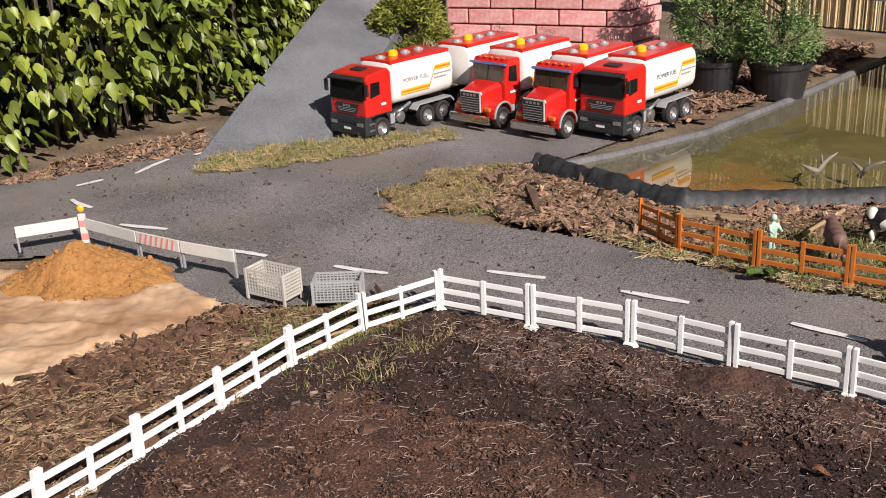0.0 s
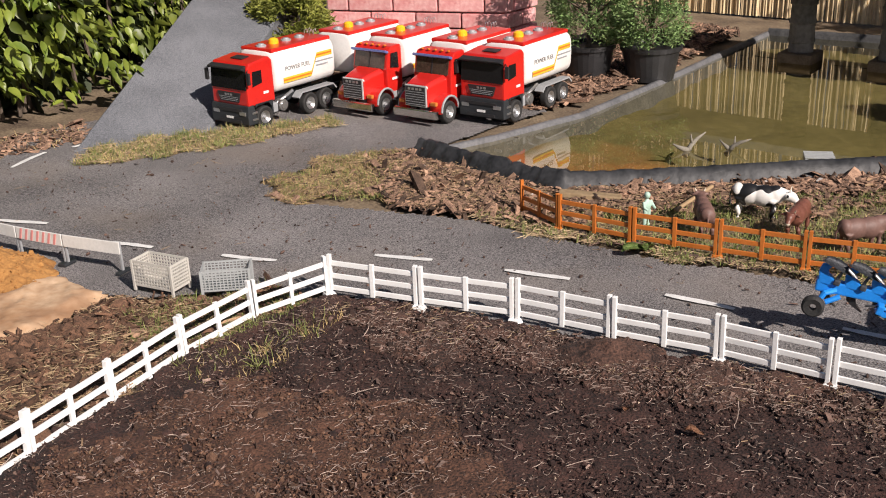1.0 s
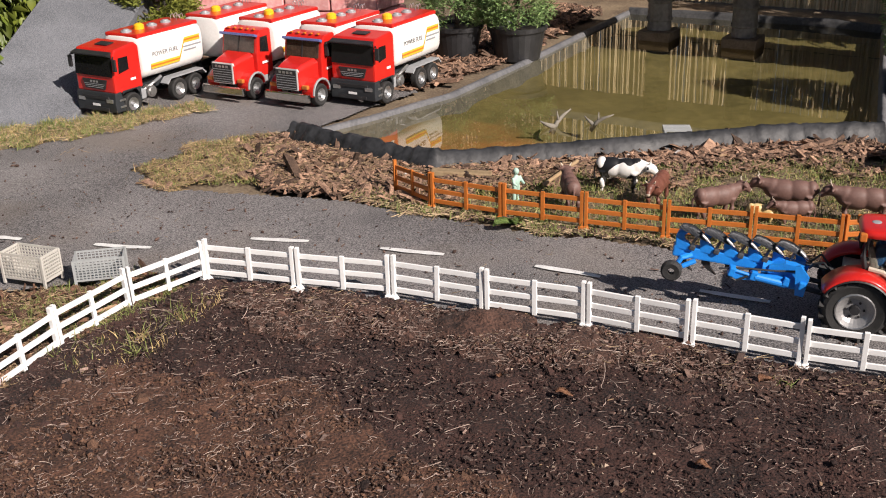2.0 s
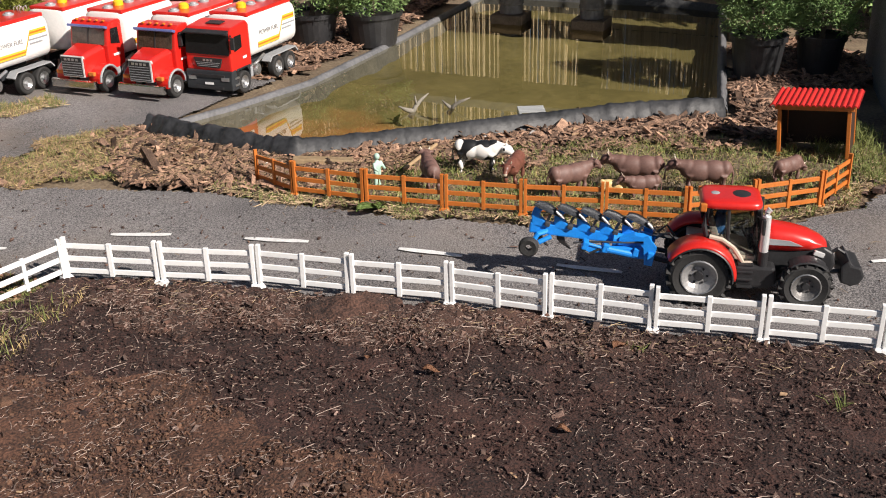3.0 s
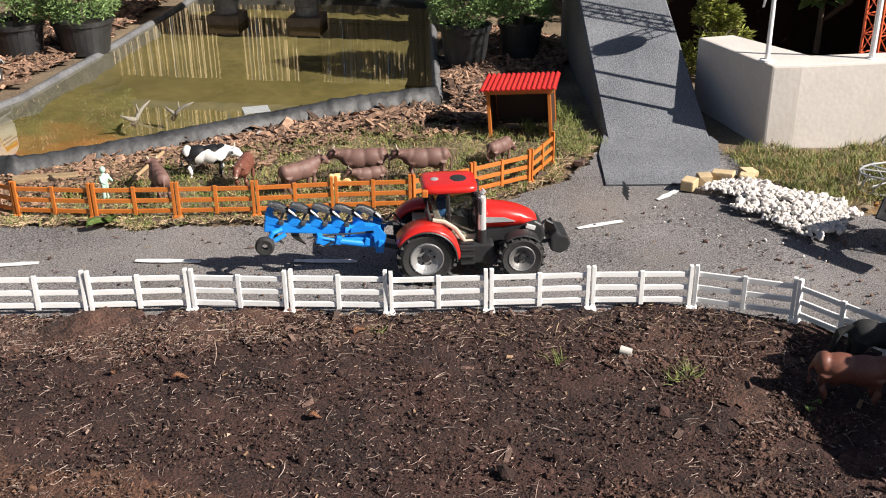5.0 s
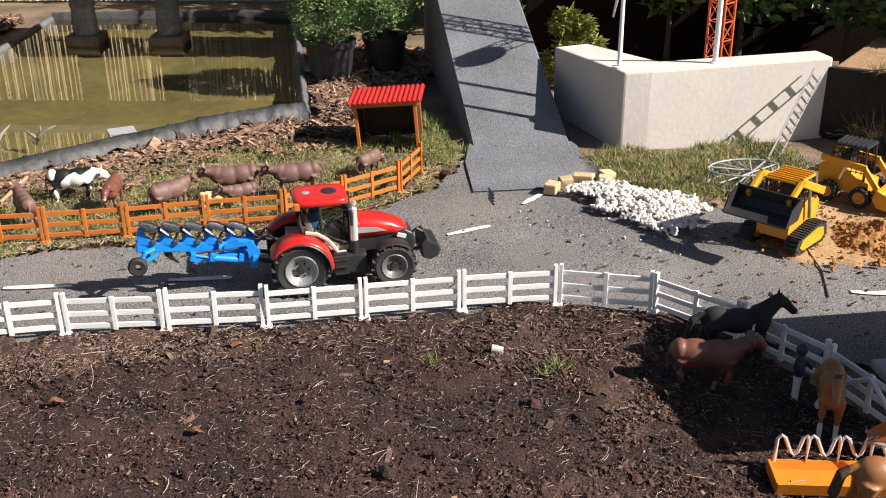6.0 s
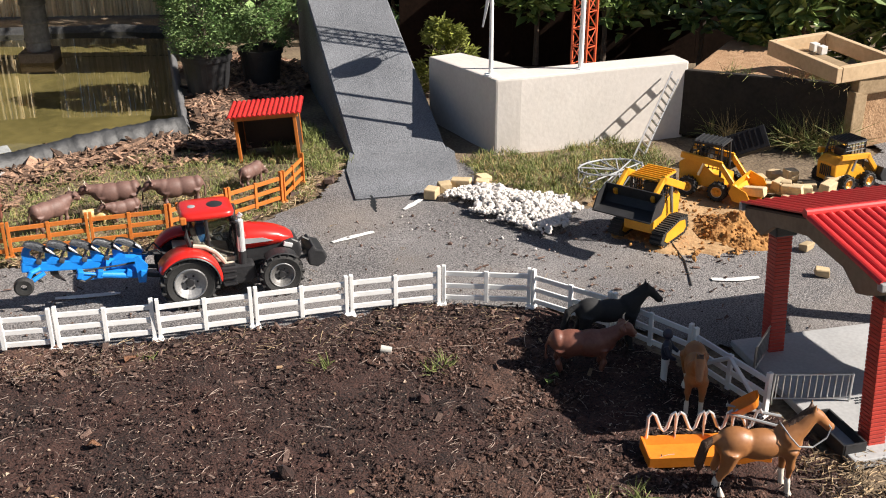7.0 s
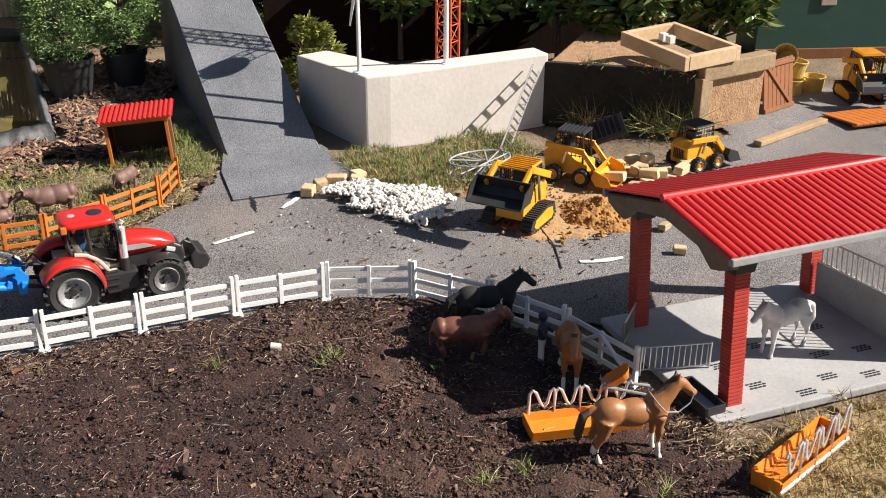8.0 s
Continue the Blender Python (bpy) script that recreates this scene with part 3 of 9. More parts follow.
# ---- fences ----
def fence_panel(name, material, label, category, group, length=0.182, high=0.081, brace=False):
    ob = thing(name, Matrix(), label, category, group)
    for x in (0.004, length - 0.004):
        bm = bmesh.new()
        box(bm, (x, 0, high / 2 + 0.003), (0.0072, 0.009, high), bevel=0.0008)
        part("post", bm, material, ob)
        bm = bmesh.new()
        box(bm, (x, 0, 0.005), (0.014, 0.021, 0.011), bevel=0.0015, taper=0.7)
        part("foot", bm, material, ob)
    bm = bmesh.new()
    box(bm, (length / 2, 0, high * 0.53), (0.0085, 0.006, high * 0.78), bevel=0.0008)
    part("middle_post", bm, material, ob)
    for z in (0.24, 0.53, 0.83):
        bm = bmesh.new()
        box(bm, (length / 2, 0.001, high * z), (length - 0.01, 0.0042, 0.0098), bevel=0.0008)
        part("rail", bm, material, ob)
    if brace:
        bm = bmesh.new()
        cyl(bm, (0.012, -0.002, high * 0.22), (length / 2, -0.002, high * 0.85), 0.0042, seg=6)
        cyl(bm, (length / 2, -0.002, high * 0.85), (length - 0.012, -0.002, high * 0.22), 0.0042, seg=6)
        part("brace", bm, material, ob)
    return ob


def fence_run(proto, pts, zs, lean_seed):
    first = True
    for i, ((x1, y1), (x2, y2)) in enumerate(zip(pts, pts[1:])):
        d = math.hypot(x2 - x1, y2 - y1)
        slope = math.degrees(math.atan2(zs[i + 1] - zs[i], d))
        ux, uy = (x2 - x1) / d, (y2 - y1) / d
        r = random.Random(lean_seed + i)
        m = pose(x1, y1, zs[i] + 0.004, 0, 0, math.degrees(math.atan2(uy, ux))) @ pose(0, 0, 0, r.uniform(-2.5, 2.5), -slope, 0) @ Matrix.Diagonal((d / 0.183, 1, 1, 1))
        if first:
            proto.matrix_basis = m
            first = False
        else:
            copy_thing(proto, m)


white = fence_panel("toy_fence", M["white_plastic"], "white plastic toy fence panel with three rails", "fence panel", "white paddock fence", high=0.087)
WHITE_RUN = [(-0.635, 1.045)] + FENCE[:18]
fence_run(white, WHITE_RUN, [level(x, y) + (-0.016, -0.016, -0.016, -0.014, -0.010, -0.006)[min(i, 5)] * (i < 6) for i, (x, y) in enumerate(WHITE_RUN)], 10)
gate = fence_panel("fence_gate", M["white_plastic"], "white plastic toy gate with diagonal braces", "gate", "", length=0.184, brace=True, high=0.087)
gate.matrix_basis = heading(1.45, 0.447, 0, -0.065, -0.169)
orange = fence_panel("toy_fence", M["orange_plastic"], "orange-brown plastic toy fence panel around the cow pasture", "fence panel", "orange pasture fence", high=0.085)
OFENCE = [(0.423, 2.275), (0.486, 2.155), (0.622, 2.036), (0.773, 1.929), (0.918, 1.83), (1.069, 1.744), (1.215, 1.65), (1.37, 1.63), (1.533, 1.618), (1.665, 1.688)]


def orange_run():
    first = True
    for (x1, y1), (x2, y2) in zip(OFENCE, OFENCE[1:]):
        d = math.hypot(x2 - x1, y2 - y1)
        m = heading(x1, y1, 0.002, x2 - x1, y2 - y1) @ Matrix.Diagonal((d / 0.184, 1, 1, 1))
        if first:
            orange.matrix_basis = m
            first = False
        else:
            o = copy_thing(orange, Matrix())
            o.matrix_basis = m


orange_run()


# ---- white concrete wall, ramps, brick chimney, reed screen ----
def prism(name, plan, z0, z1, material, bevel=0.004, wear=0.0):
    bm = bmesh.new()
    a = [bm.verts.new((x, y, z0)) for x, y in plan]
    zt = z1 if isinstance(z1, (list, tuple)) else [z1] * len(plan)
    b = [bm.verts.new((x, y, z)) for (x, y), z in zip(plan, zt)]
    bm.faces.new(a[::-1]), bm.faces.new(b)
    n = len(plan)
    for i in range(n):
        bm.faces.new((a[i], a[(i + 1) % n], b[(i + 1) % n], b[i]))
    bmesh.ops.recalc_face_normals(bm, faces=bm.faces)
    if bevel:
        bevel_all(bm, bevel)
    return link_mesh(name, bm, material)


felt = prism("felt_sheet", [(1.661, 1.493), (1.80, 1.392), (1.98, 1.42), (2.115, 1.545), (2.14, 1.60), (1.93, 1.78), (1.80, 1.665)], 0.0, 0.0078, M["ramp_felt"], 0)
tagged(felt, "grey roofing-felt sheet laid at the foot of the ramp", "road", kind="structure")
concrete_wall = prism("wall_concrete", [(2.345, 1.84), (2.2, 1.466), (2.258, 1.42), (2.695, 1.134), (2.74, 1.21), (2.36, 1.47), (2.45, 1.80)], -0.02, [0.195, 0.212, 0.214, 0.225, 0.225, 0.214, 0.195], M["concrete"], 0.006)
tagged(concrete_wall, "low cream-white concrete corner wall", "wall", kind="structure")


def felt_ramp(name, foot_a, foot_b, way, run, rise, label, skirt=True):
    """A felt-covered ramp with a level landing at its top."""
    w = Vector((*way, 0)).normalized()
    a, b = Vector((*foot_a, 0)), Vector((*foot_b, 0))
    bm = bmesh.new()
    secs = []
    n = 24
    for i in range(n + 1):
        s = i / n * 1.3
        z = rise * (min(1.0, s) if s > 0.06 else s * 0.8) + 0.008
        z = z + 0.003 * noise.noise((s * 5, 0, 1))
        p, q = a + w * (run * s), b + w * (run * s)
        secs.append([bm.verts.new((p.x, p.y, -0.02)), bm.verts.new((p.x, p.y, z - 0.006)), bm.verts.new((*(p.lerp(q, 0.02)).xy, z)), bm.verts.new((*(p.lerp(q, 0.5)).xy, z)), bm.verts.new((*(p.lerp(q, 0.98)).xy, z)), bm.verts.new((q.x, q.y, z - 0.006)), bm.verts.new((q.x, q.y, -0.02))])
    for s, t in zip(secs, secs[1:]):
        for k in range(6):
            bm.faces.new((s[k], s[k + 1], t[k + 1], t[k]))
    bm.faces.new(secs[0]), bm.faces.new(secs[-1][::-1])
    bmesh.ops.recalc_face_normals(bm, faces=bm.faces)
    return tagged(link_mesh(name, bm, M["ramp_felt"]), label, "ramp", kind="structure")


felt_ramp("ramp_far", (1.905, 1.745), (2.10, 1.555), (0.57, 0.82), 0.80, 0.30, "steep ramp covered in grey roofing felt")
felt_ramp("ramp_near", (-0.78, 3.08), (-0.40, 3.22), (0.27, 0.96), 1.1, 0.32, "long ramp covered in grey roofing felt")


M["pier"] = mat("weathered_pier", (0.09, 0.085, 0.08), (0.2, 0.19, 0.18), 14, 0.85, 0.5, fine=60)


def bridge():
    ob = thing("footbridge", pose(0, 0, 0), "grey board bridge on dark round piers over the pond", "bridge")
    a, b = Vector((1.32, 4.175, 0)), Vector((2.68, 2.815, 0))
    d = (b - a).normalized()
    s = Vector((-d.y, d.x, 0))
    bm = bmesh.new()
    box(bm, (a + b) / 2 + Vector((0, 0, 0.298)), ((b - a).length, 0.34, 0.035), (0, 0, math.degrees(math.atan2(d.y, d.x))), 0.003)
    part("deck", bm, M["grey"], ob)
    for x, y in ((1.745, 3.75), (1.98, 3.515)):
        bm = bmesh.new()
        prof = [(0.0, -0.06)]
        for k in range(5):
            z = -0.06 + k * 0.069
            prof += [(0.047, z), (0.045, z + 0.058), (0.05, z + 0.062), (0.05, z + 0.071)]
        lathe(bm, prof + [(0.0, 0.285)], 20, pose(x, y, 0, 90, 0, 0))
        pier = part("pier", bm, M["pier"], ob, "weathered ribbed round pier standing in the water")
        bm = bmesh.new()
        box(bm, (x, y, -0.005), (0.13, 0.13, 0.075), (0, 0, 46), 0.006)
        part("pier_base", bm, M["lining"] if "lining" in M else M["bark"], pier, "square brown base block")


bridge()


def brick_chimney():
    ob = thing("brick_wall", pose(0, 0, 0), "old brick wall painted pinkish red with dark joints", "brick wall")
    tagged(ob, kind="structure")
    c, l, r = Vector((0.672, 4.03, 0)), Vector((0.0, 4.34, 0)), Vector((0.815, 4.17, 0))
    inner = prism("wall_core", [((l + (c - l) * 0.003).x, l.y + 0.012), (c.x - 0.002, c.y + 0.012), (r.x - 0.012, r.y + 0.004), ((l + (r - c)).x, (l + (r - c)).y)], 0, 0.72, M["mortar"], 0)
    inner.parent = ob
    course, gap = 0.062, 0.007
    for a, b, lens in ((l, c, 0.19), (c, r, 0.10)):
        d = (b - a).normalized()
        total = (b - a).length
        ang = math.degrees(math.atan2(d.y, d.x))
        made = {}
        for k in range(11):
            x = -lens * (0.5 if k % 2 else 0.0)
            while x < total - 0.01:
                x0, x1 = max(x, 0), min(x + lens - gap, total + (0.012 if a is l else 0))
                if x1 - x0 > 0.02:
                    key = round(x1 - x0, 3)
                    rr = random.Random(k * 31 + int(x * 1000))
                    if key not in made:
                        bm = bmesh.new()
                        box(bm, (0, 0, 0), (key, 0.03, course - gap), bevel=0.004)
                        made[key] = link_mesh("brick", bm, M["brick"], ob)
                        o = made[key]
                    else:
                        o = new("brick", made[key].data)
                        o.parent = ob
                    p = a + d * (x0 + key / 2)
                    nrm = Vector((d.y, -d.x, 0))
                    p = p - nrm * (0.004 - rr.uniform(0, 0.005))
                    o.matrix_basis = pose(p.x, p.y, k * course + course / 2 + 0.002, rr.uniform(-1, 1), rr.uniform(-0.6, 0.6), ang + rr.uniform(-0.6, 0.6))
                x += lens


brick_chimney()


def reed_screen():
    ob = thing("reed_fence", pose(0, 0, 0), "tall screen of upright dry reed canes", "reed fence")
    tagged(ob, kind="structure")
    a, b = Vector((1.25, 5.45, 0)), Vector((3.6, 3.05, 0))
    d = (b - a).normalized()
    s = Vector((-d.y, d.x, 0))
    rng = random.Random(4)
    for piece in range(3):
        bm = bmesh.new()
        u = piece * (b - a).length / 3
        end = (piece + 1) * (b - a).length / 3
        while u < end:
            p = a + d * u + s * rng.uniform(-0.012, 0.012)
            r = rng.uniform(0.0035, 0.0065)
            h = rng.uniform(0.93, 1.06)
            q = p + d * rng.uniform(-0.012, 0.012) + Vector((0, 0, h))
            cyl(bm, p, q, r, r * 0.8, 5)
            u += r * 0.95 if rng.random() > 0.01 else r * 2.2
        part("reed_mat", bm, M["reed"], ob)
    bm = bmesh.new()
    for z in (0.18, 0.55, 0.9):
        cyl(bm, a + Vector((0, 0, z)) - s * 0.008, b + Vector((0, 0, z)) - s * 0.008, 0.002, seg=5)
    part("binding_wire", bm, M["dark_grey"], ob)
    for k in range(4):
        p = a.lerp(b, k / 3) + s * 0.05
        bm = bmesh.new()
        box(bm, (p.x, p.y, 0.5), (0.06, 0.06, 1.0), (0, 0, 45), 0.004)
        part("fence_post", bm, M["old_wood"], ob)


reed_screen()


# ---- barn and shed ----
def corrugated(bm, w, l, pitch, amp, thick):
    """A corrugated sheet: waves across x (0 to w), running along y (0 to l), top at z."""
    n = int(w / pitch * 6)
    rows = []
    for y in (0, l):
        for dz in (0, -thick):
            rows.append([bm.verts.new((w * i / n, y, dz + amp * (abs(math.sin(math.pi * w * i / n / pitch)) ** 0.7))) for i in range(n + 1)])
    t0, b0, t1, b1 = rows
    for i in range(n):
        bm.faces.new((t0[i], t0[i + 1], t1[i + 1], t1[i]))
        bm.faces.new((b0[i], b1[i], b1[i + 1], b0[i + 1]))
        bm.faces.new((t0[i], b0[i], b0[i + 1], t0[i + 1]))
        bm.faces.new((t1[i], t1[i + 1], b1[i + 1], b1[i]))
    bm.faces.new((t0[0], t1[0], b1[0], b0[0]))
    bm.faces.new((t0[-1], b0[-1], b1[-1], t1[-1]))
    bmesh.ops.recalc_face_normals(bm, faces=bm.faces)


M["post_brick"] = mat("red_brick_plastic", (0.5, 0.05, 0.03), (0.4, 0.035, 0.025), 40, 0.55, 0.1, vary=0.1)
M["barn_floor"] = mat("pale_grey_floor", (0.42, 0.42, 0.42), (0.32, 0.32, 0.32), 12, 0.6, 0.15, fine=160)
M["gutter"] = mat("grey_gutter", (0.36, 0.36, 0.36), (0.28, 0.28, 0.28), 30, 0.5, 0.1)
M["soffit"] = mat("grey_brown_gable_board", (0.17, 0.12, 0.08), (0.24, 0.18, 0.125), 16, 0.8, 0.3, fine=90)
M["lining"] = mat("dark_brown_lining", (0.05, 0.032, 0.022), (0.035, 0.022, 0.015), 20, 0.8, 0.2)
BARN = heading(1.420, 0.1163, 0, 0.806, -0.592)  # x along the ridge, y across towards the road
BARN_L, BARN_W = 0.414, 0.303
BARN_LEAN = pose(0, 0, 0.001, -4.2, -1.15, 0)  # the posts and roof sag towards the road


def barn():
    ob = thing("open_barn", BARN, "open toy barn with red corrugated gable roof on red brick posts", "barn")
    bm = bmesh.new()
    box(bm, (BARN_L / 2 + 0.035, BARN_W / 2, 0.006), (BARN_L + 0.19, BARN_W + 0.094, 0.016), bevel=0.003)
    part("floor_slab", bm, M["barn_floor"], ob, "pale grey floor slab with drain slots")
    for px, py in ((0.06, 0.02), (0.13, -0.03), (0.2, 0.0), (0.28, -0.02), (0.24, 0.07), (0.33, 0.06), (0.15, 0.14), (0.3, 0.16), (0.04, 0.1)):
        bm = bmesh.new()
        for i in range(4):
            for j in range(3):
                box(bm, (px + i * 0.009 + (j % 2) * 0.004, py + j * 0.007, 0.0143), (0.006, 0.0035, 0.0014))
        part("drain_grid", bm, M["dark_grey"], ob, "patch of dark drain slots in the slab")
    for x, y in ((0, 0), (BARN_L, 0), (0, BARN_W), (BARN_L, BARN_W)):
        post = bmesh.new()
        box(post, (x, y, 0.134), (0.027, 0.027, 0.262), bevel=0.001)
        po = part("post", post, M["mortar"], ob, "red brick-patterned square post")
        made = None
        for k in range(36):
            if made is None:
                bm = bmesh.new()
                box(bm, (0, 0, 0), (0.03, 0.03, 0.0058), bevel=0.0008)
                made = link_mesh("brick_course", bm, M["post_brick"], po)
                o = made
            else:
                o = new("brick_course", made.data)
                o.parent = po
            o.matrix_basis = pose(x, y, 0.0125 + k * 0.007)
    ridge, over, lap = 0.3446, 0.0536, 0.0504
    half = BARN_W / 2 + lap
    rise = 0.0405
    run = math.hypot(half, rise)
    ang = math.degrees(math.atan2(rise, half))
    for side in (0, 1):
        bm = bmesh.new()
        corrugated(bm, BARN_L + 2 * over, run, 0.0165, 0.005, 0.003)
        m = pose(-over, -lap, ridge - rise, ang, 0, 0) if side == 0 else pose(BARN_L + over, BARN_W + lap, ridge - rise, ang, 0, 180)
        bmesh.ops.transform(bm, matrix=m, verts=bm.verts)
        part("roof_sheet", bm, M["red_matt"], ob, "glossy red corrugated roof sheet")
    # Added boards: their dark undersides keep red bounce light off the floor.
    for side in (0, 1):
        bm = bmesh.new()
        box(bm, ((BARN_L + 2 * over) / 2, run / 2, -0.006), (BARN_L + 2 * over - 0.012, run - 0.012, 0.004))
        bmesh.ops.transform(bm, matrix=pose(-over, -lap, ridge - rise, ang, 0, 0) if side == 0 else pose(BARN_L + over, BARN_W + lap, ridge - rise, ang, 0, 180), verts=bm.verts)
        part("roof_lining", bm, M["lining"], ob, "added dark brown boards under the roof sheet against red bounce")
    bm = bmesh.new()
    cyl(bm, (-over, BARN_W / 2, ridge + 0.003), (BARN_L + over, BARN_W / 2, ridge + 0.003), 0.0075, seg=12)
    part("ridge_cap", bm, M["red_matt"], ob)
    for y in (-lap, BARN_W + lap):
        bm = bmesh.new()
        box(bm, (BARN_L / 2, y, ridge - rise - 0.006), (BARN_L + 2 * over, 0.012, 0.013), bevel=0.002)
        part("gutter", bm, M["gutter"], ob, "grey gutter along the eave")
    for x in (0.0, BARN_L):
        bm = bmesh.new()
        er, mid = ridge - rise, BARN_W / 2
        extrude_profile(bm, [(-lap * 0.95, er - 0.004), (mid, ridge - 0.005), (BARN_W + lap * 0.95, er - 0.004), (BARN_W + lap * 0.9, er - 0.022), (BARN_W + 0.014, er - 0.034), (BARN_W - 0.012, er - 0.04), (BARN_W - 0.05, er - 0.012), (mid, ridge - 0.036), (0.05, er - 0.012), (0.012, er - 0.04), (-0.014, er - 0.034), (-lap * 0.9, er - 0.022)], 0.012)
        bmesh.ops.transform(bm, matrix=pose(x - 0.04 if x == 0 else x + 0.04, 0, 0, 0, 0, 90), verts=bm.verts)
        part("gable_truss", bm, M["soffit"], ob, "brown gable board under the roof")
        for y in (0, BARN_W):
            bm = bmesh.new()
            box(bm, (x, y, 0.28), (0.04, 0.04, 0.044), bevel=0.003, taper=1.3)
            part("post_head", bm, M["dark_grey"], ob)
    bm = bmesh.new()
    box(bm, (BARN_L, BARN_W / 2, 0.055), (0.008, BARN_W - 0.04, 0.085), bevel=0.001)
    part("low_wall", bm, M["grey"], ob, "low grey wall panel")
    bm = bmesh.new()
    for k in range(18):
        y = 0.03 + k * (BARN_W - 0.06) / 17
        cyl(bm, (BARN_L, y, 0.097), (BARN_L, y, 0.15), 0.0016, seg=6)
    for z in (0.1, 0.15):
        cyl(bm, (BARN_L, 0.02, z), (BARN_L, BARN_W - 0.02, z), 0.002, seg=6)
    part("railing", bm, M["silver"], ob, "thin metal railing over the low wall")
    for o in ob.children:
        if not o.name.startswith(("floor_slab", "drain_grid")):
            o.matrix_basis = BARN_LEAN @ o.matrix_basis


barn()
# Brown wall boards, darkened to hold the shade under the shed roof.
M["shed_shade_brown"] = mat("shade_dark_brown_plastic", (0.045, 0.022, 0.012), (0.032, 0.016, 0.01), 30, 0.6, 0.1)


def cow_shed():
    ob = thing("cow_shed", heading(1.672, 1.955, 0, 0.117, -0.122) @ pose(0, 0, 0, 0, -4, 0), "small orange-brown open shed with red corrugated roof", "shed")
    w, d, h = 0.17, 0.12, 0.13
    for x, y, z in ((0.004, 0, h), (w - 0.004, 0, h), (0.004, d, h - 0.02), (w - 0.004, d, h - 0.02)):
        bm = bmesh.new()
        box(bm, (x, y, z / 2), (0.009, 0.009, z), bevel=0.001)
        part("post", bm, M["orange_plastic"], ob)
    for c, s in (((w / 2, d, 0.067), (w - 0.008, 0.005, 0.132)), ((0.004, d / 2, 0.066), (0.005, d - 0.008, 0.128)), ((w - 0.004, d / 2, 0.066), (0.005, d - 0.008, 0.128))):
        bm = bmesh.new()
        box(bm, c, s, bevel=0.0008)
        part("wall_board", bm, M["shed_shade_brown"], ob)
    bm = bmesh.new()
    box(bm, (w / 2, -0.002, h - 0.004), (w + 0.014, 0.009, 0.012), bevel=0.001)
    part("lintel", bm, M["orange_plastic"], ob)
    bm = bmesh.new()
    corrugated(bm, w + 0.034, d + 0.03, 0.0135, 0.006, 0.003)
    bmesh.ops.transform(bm, matrix=pose(-0.017, -0.02, h + 0.003, 1.5, 0, 0), verts=bm.verts)
    part("roof_sheet", bm, M["red_matt"], ob, "red corrugated roof sheet sloping up to the back")


cow_shed()


# ---- vehicles ----
def wheel(parent, x, y, r, w, rim, side=-1, lugs=0, hub=None, name="wheel"):
    """A wheel under parent: tyre, rim and hub; side: the way its face looks along y."""
    at = new(name)
    at.empty_display_size = 0.01
    at.parent = parent
    at.matrix_basis = pose(x, y, r)
    rr = r * (0.6 if lugs else 0.56)
    bm = bmesh.new()
    h = w / 2
    lathe(bm, [(rr, -h * 0.8), (r * 0.86, -h), (r * 0.97, -h * 0.86), (r, -h * 0.55), (r, h * 0.55), (r * 0.97, h * 0.86), (r * 0.86, h), (rr, h * 0.8)], 28)
    for k in range(lugs):
        for s in (-1, 1):
            a = math.tau * (k + (0.5 if s > 0 else 0)) / lugs
            m = Matrix.Rotation(-a, 4, "Y") @ pose(r * 1.0, s * h * 0.5, 0, s * 38, 0, 0)
            vs = box(bm, (0, 0, 0), (r * 0.15, h * 1.12, r * 0.1), bevel=0.0)
            bmesh.ops.transform(bm, matrix=m, verts=vs)
    part("tyre", bm, M["tyre"], at, smooth=False)
    bm = bmesh.new()
    f = side * h
    lathe(bm, [(0.0, f * 0.35), (rr * 0.55, f * 0.35), (rr * 0.75, f * 0.62), (rr * 0.94, f * 0.8), (rr * 1.02, f * 0.9), (rr * 1.02, -f * 0.7), (0.0, -f * 0.7)], 24)
    part("rim", bm, rim, at, smooth=False)
    bm = bmesh.new()
    cyl(bm, (0, f * 0.3, 0), (0, f * 0.72, 0), rr * 0.3, rr * 0.24, 10)
    for k in range(6):
        a = math.tau * k / 6
        cyl(bm, (rr * 0.45 * math.cos(a), f * 0.34, rr * 0.45 * math.sin(a)), (rr * 0.45 * math.cos(a), f * 0.46, rr * 0.45 * math.sin(a)), rr * 0.07, seg=6)
    part("hub", bm, hub or M["black"], at)
    if lugs:
        bm = bmesh.new()
        tube(bm, [(rr * 0.97 * math.cos(math.tau * k / 24), f * 0.86, rr * 0.97 * math.sin(math.tau * k / 24)) for k in range(25)], rr * 0.045, 6)
        part("rim_edge", bm, M["silver"], at)
    return at


M["cab_glass"] = glass_mat("clear_cab_glass", (0.62, 0.65, 0.66))
M["seat"] = mat("beige_interior", (0.5, 0.43, 0.34), (0.4, 0.34, 0.27), 40, 0.7, 0.1)
M["share"] = mat("steel_grey_ploughshare", (0.05, 0.055, 0.065), (0.1, 0.105, 0.115), 40, 0.42, 0.05, metal=0.25)
M["wheel_grey"] = mat("worn_grey_rim", (0.3, 0.3, 0.3), (0.42, 0.41, 0.4), 40, 0.38, 0.05, metal=0.45)
M["rim_dark"] = mat("dusty_dark_rim", (0.1, 0.1, 0.1), (0.2, 0.19, 0.18), 60, 0.5, 0.1, metal=0.3)
M["doll_blue"] = mat("blue_doll_plastic", (0.06, 0.2, 0.42), (0.05, 0.16, 0.36), 40, 0.5, 0.05)


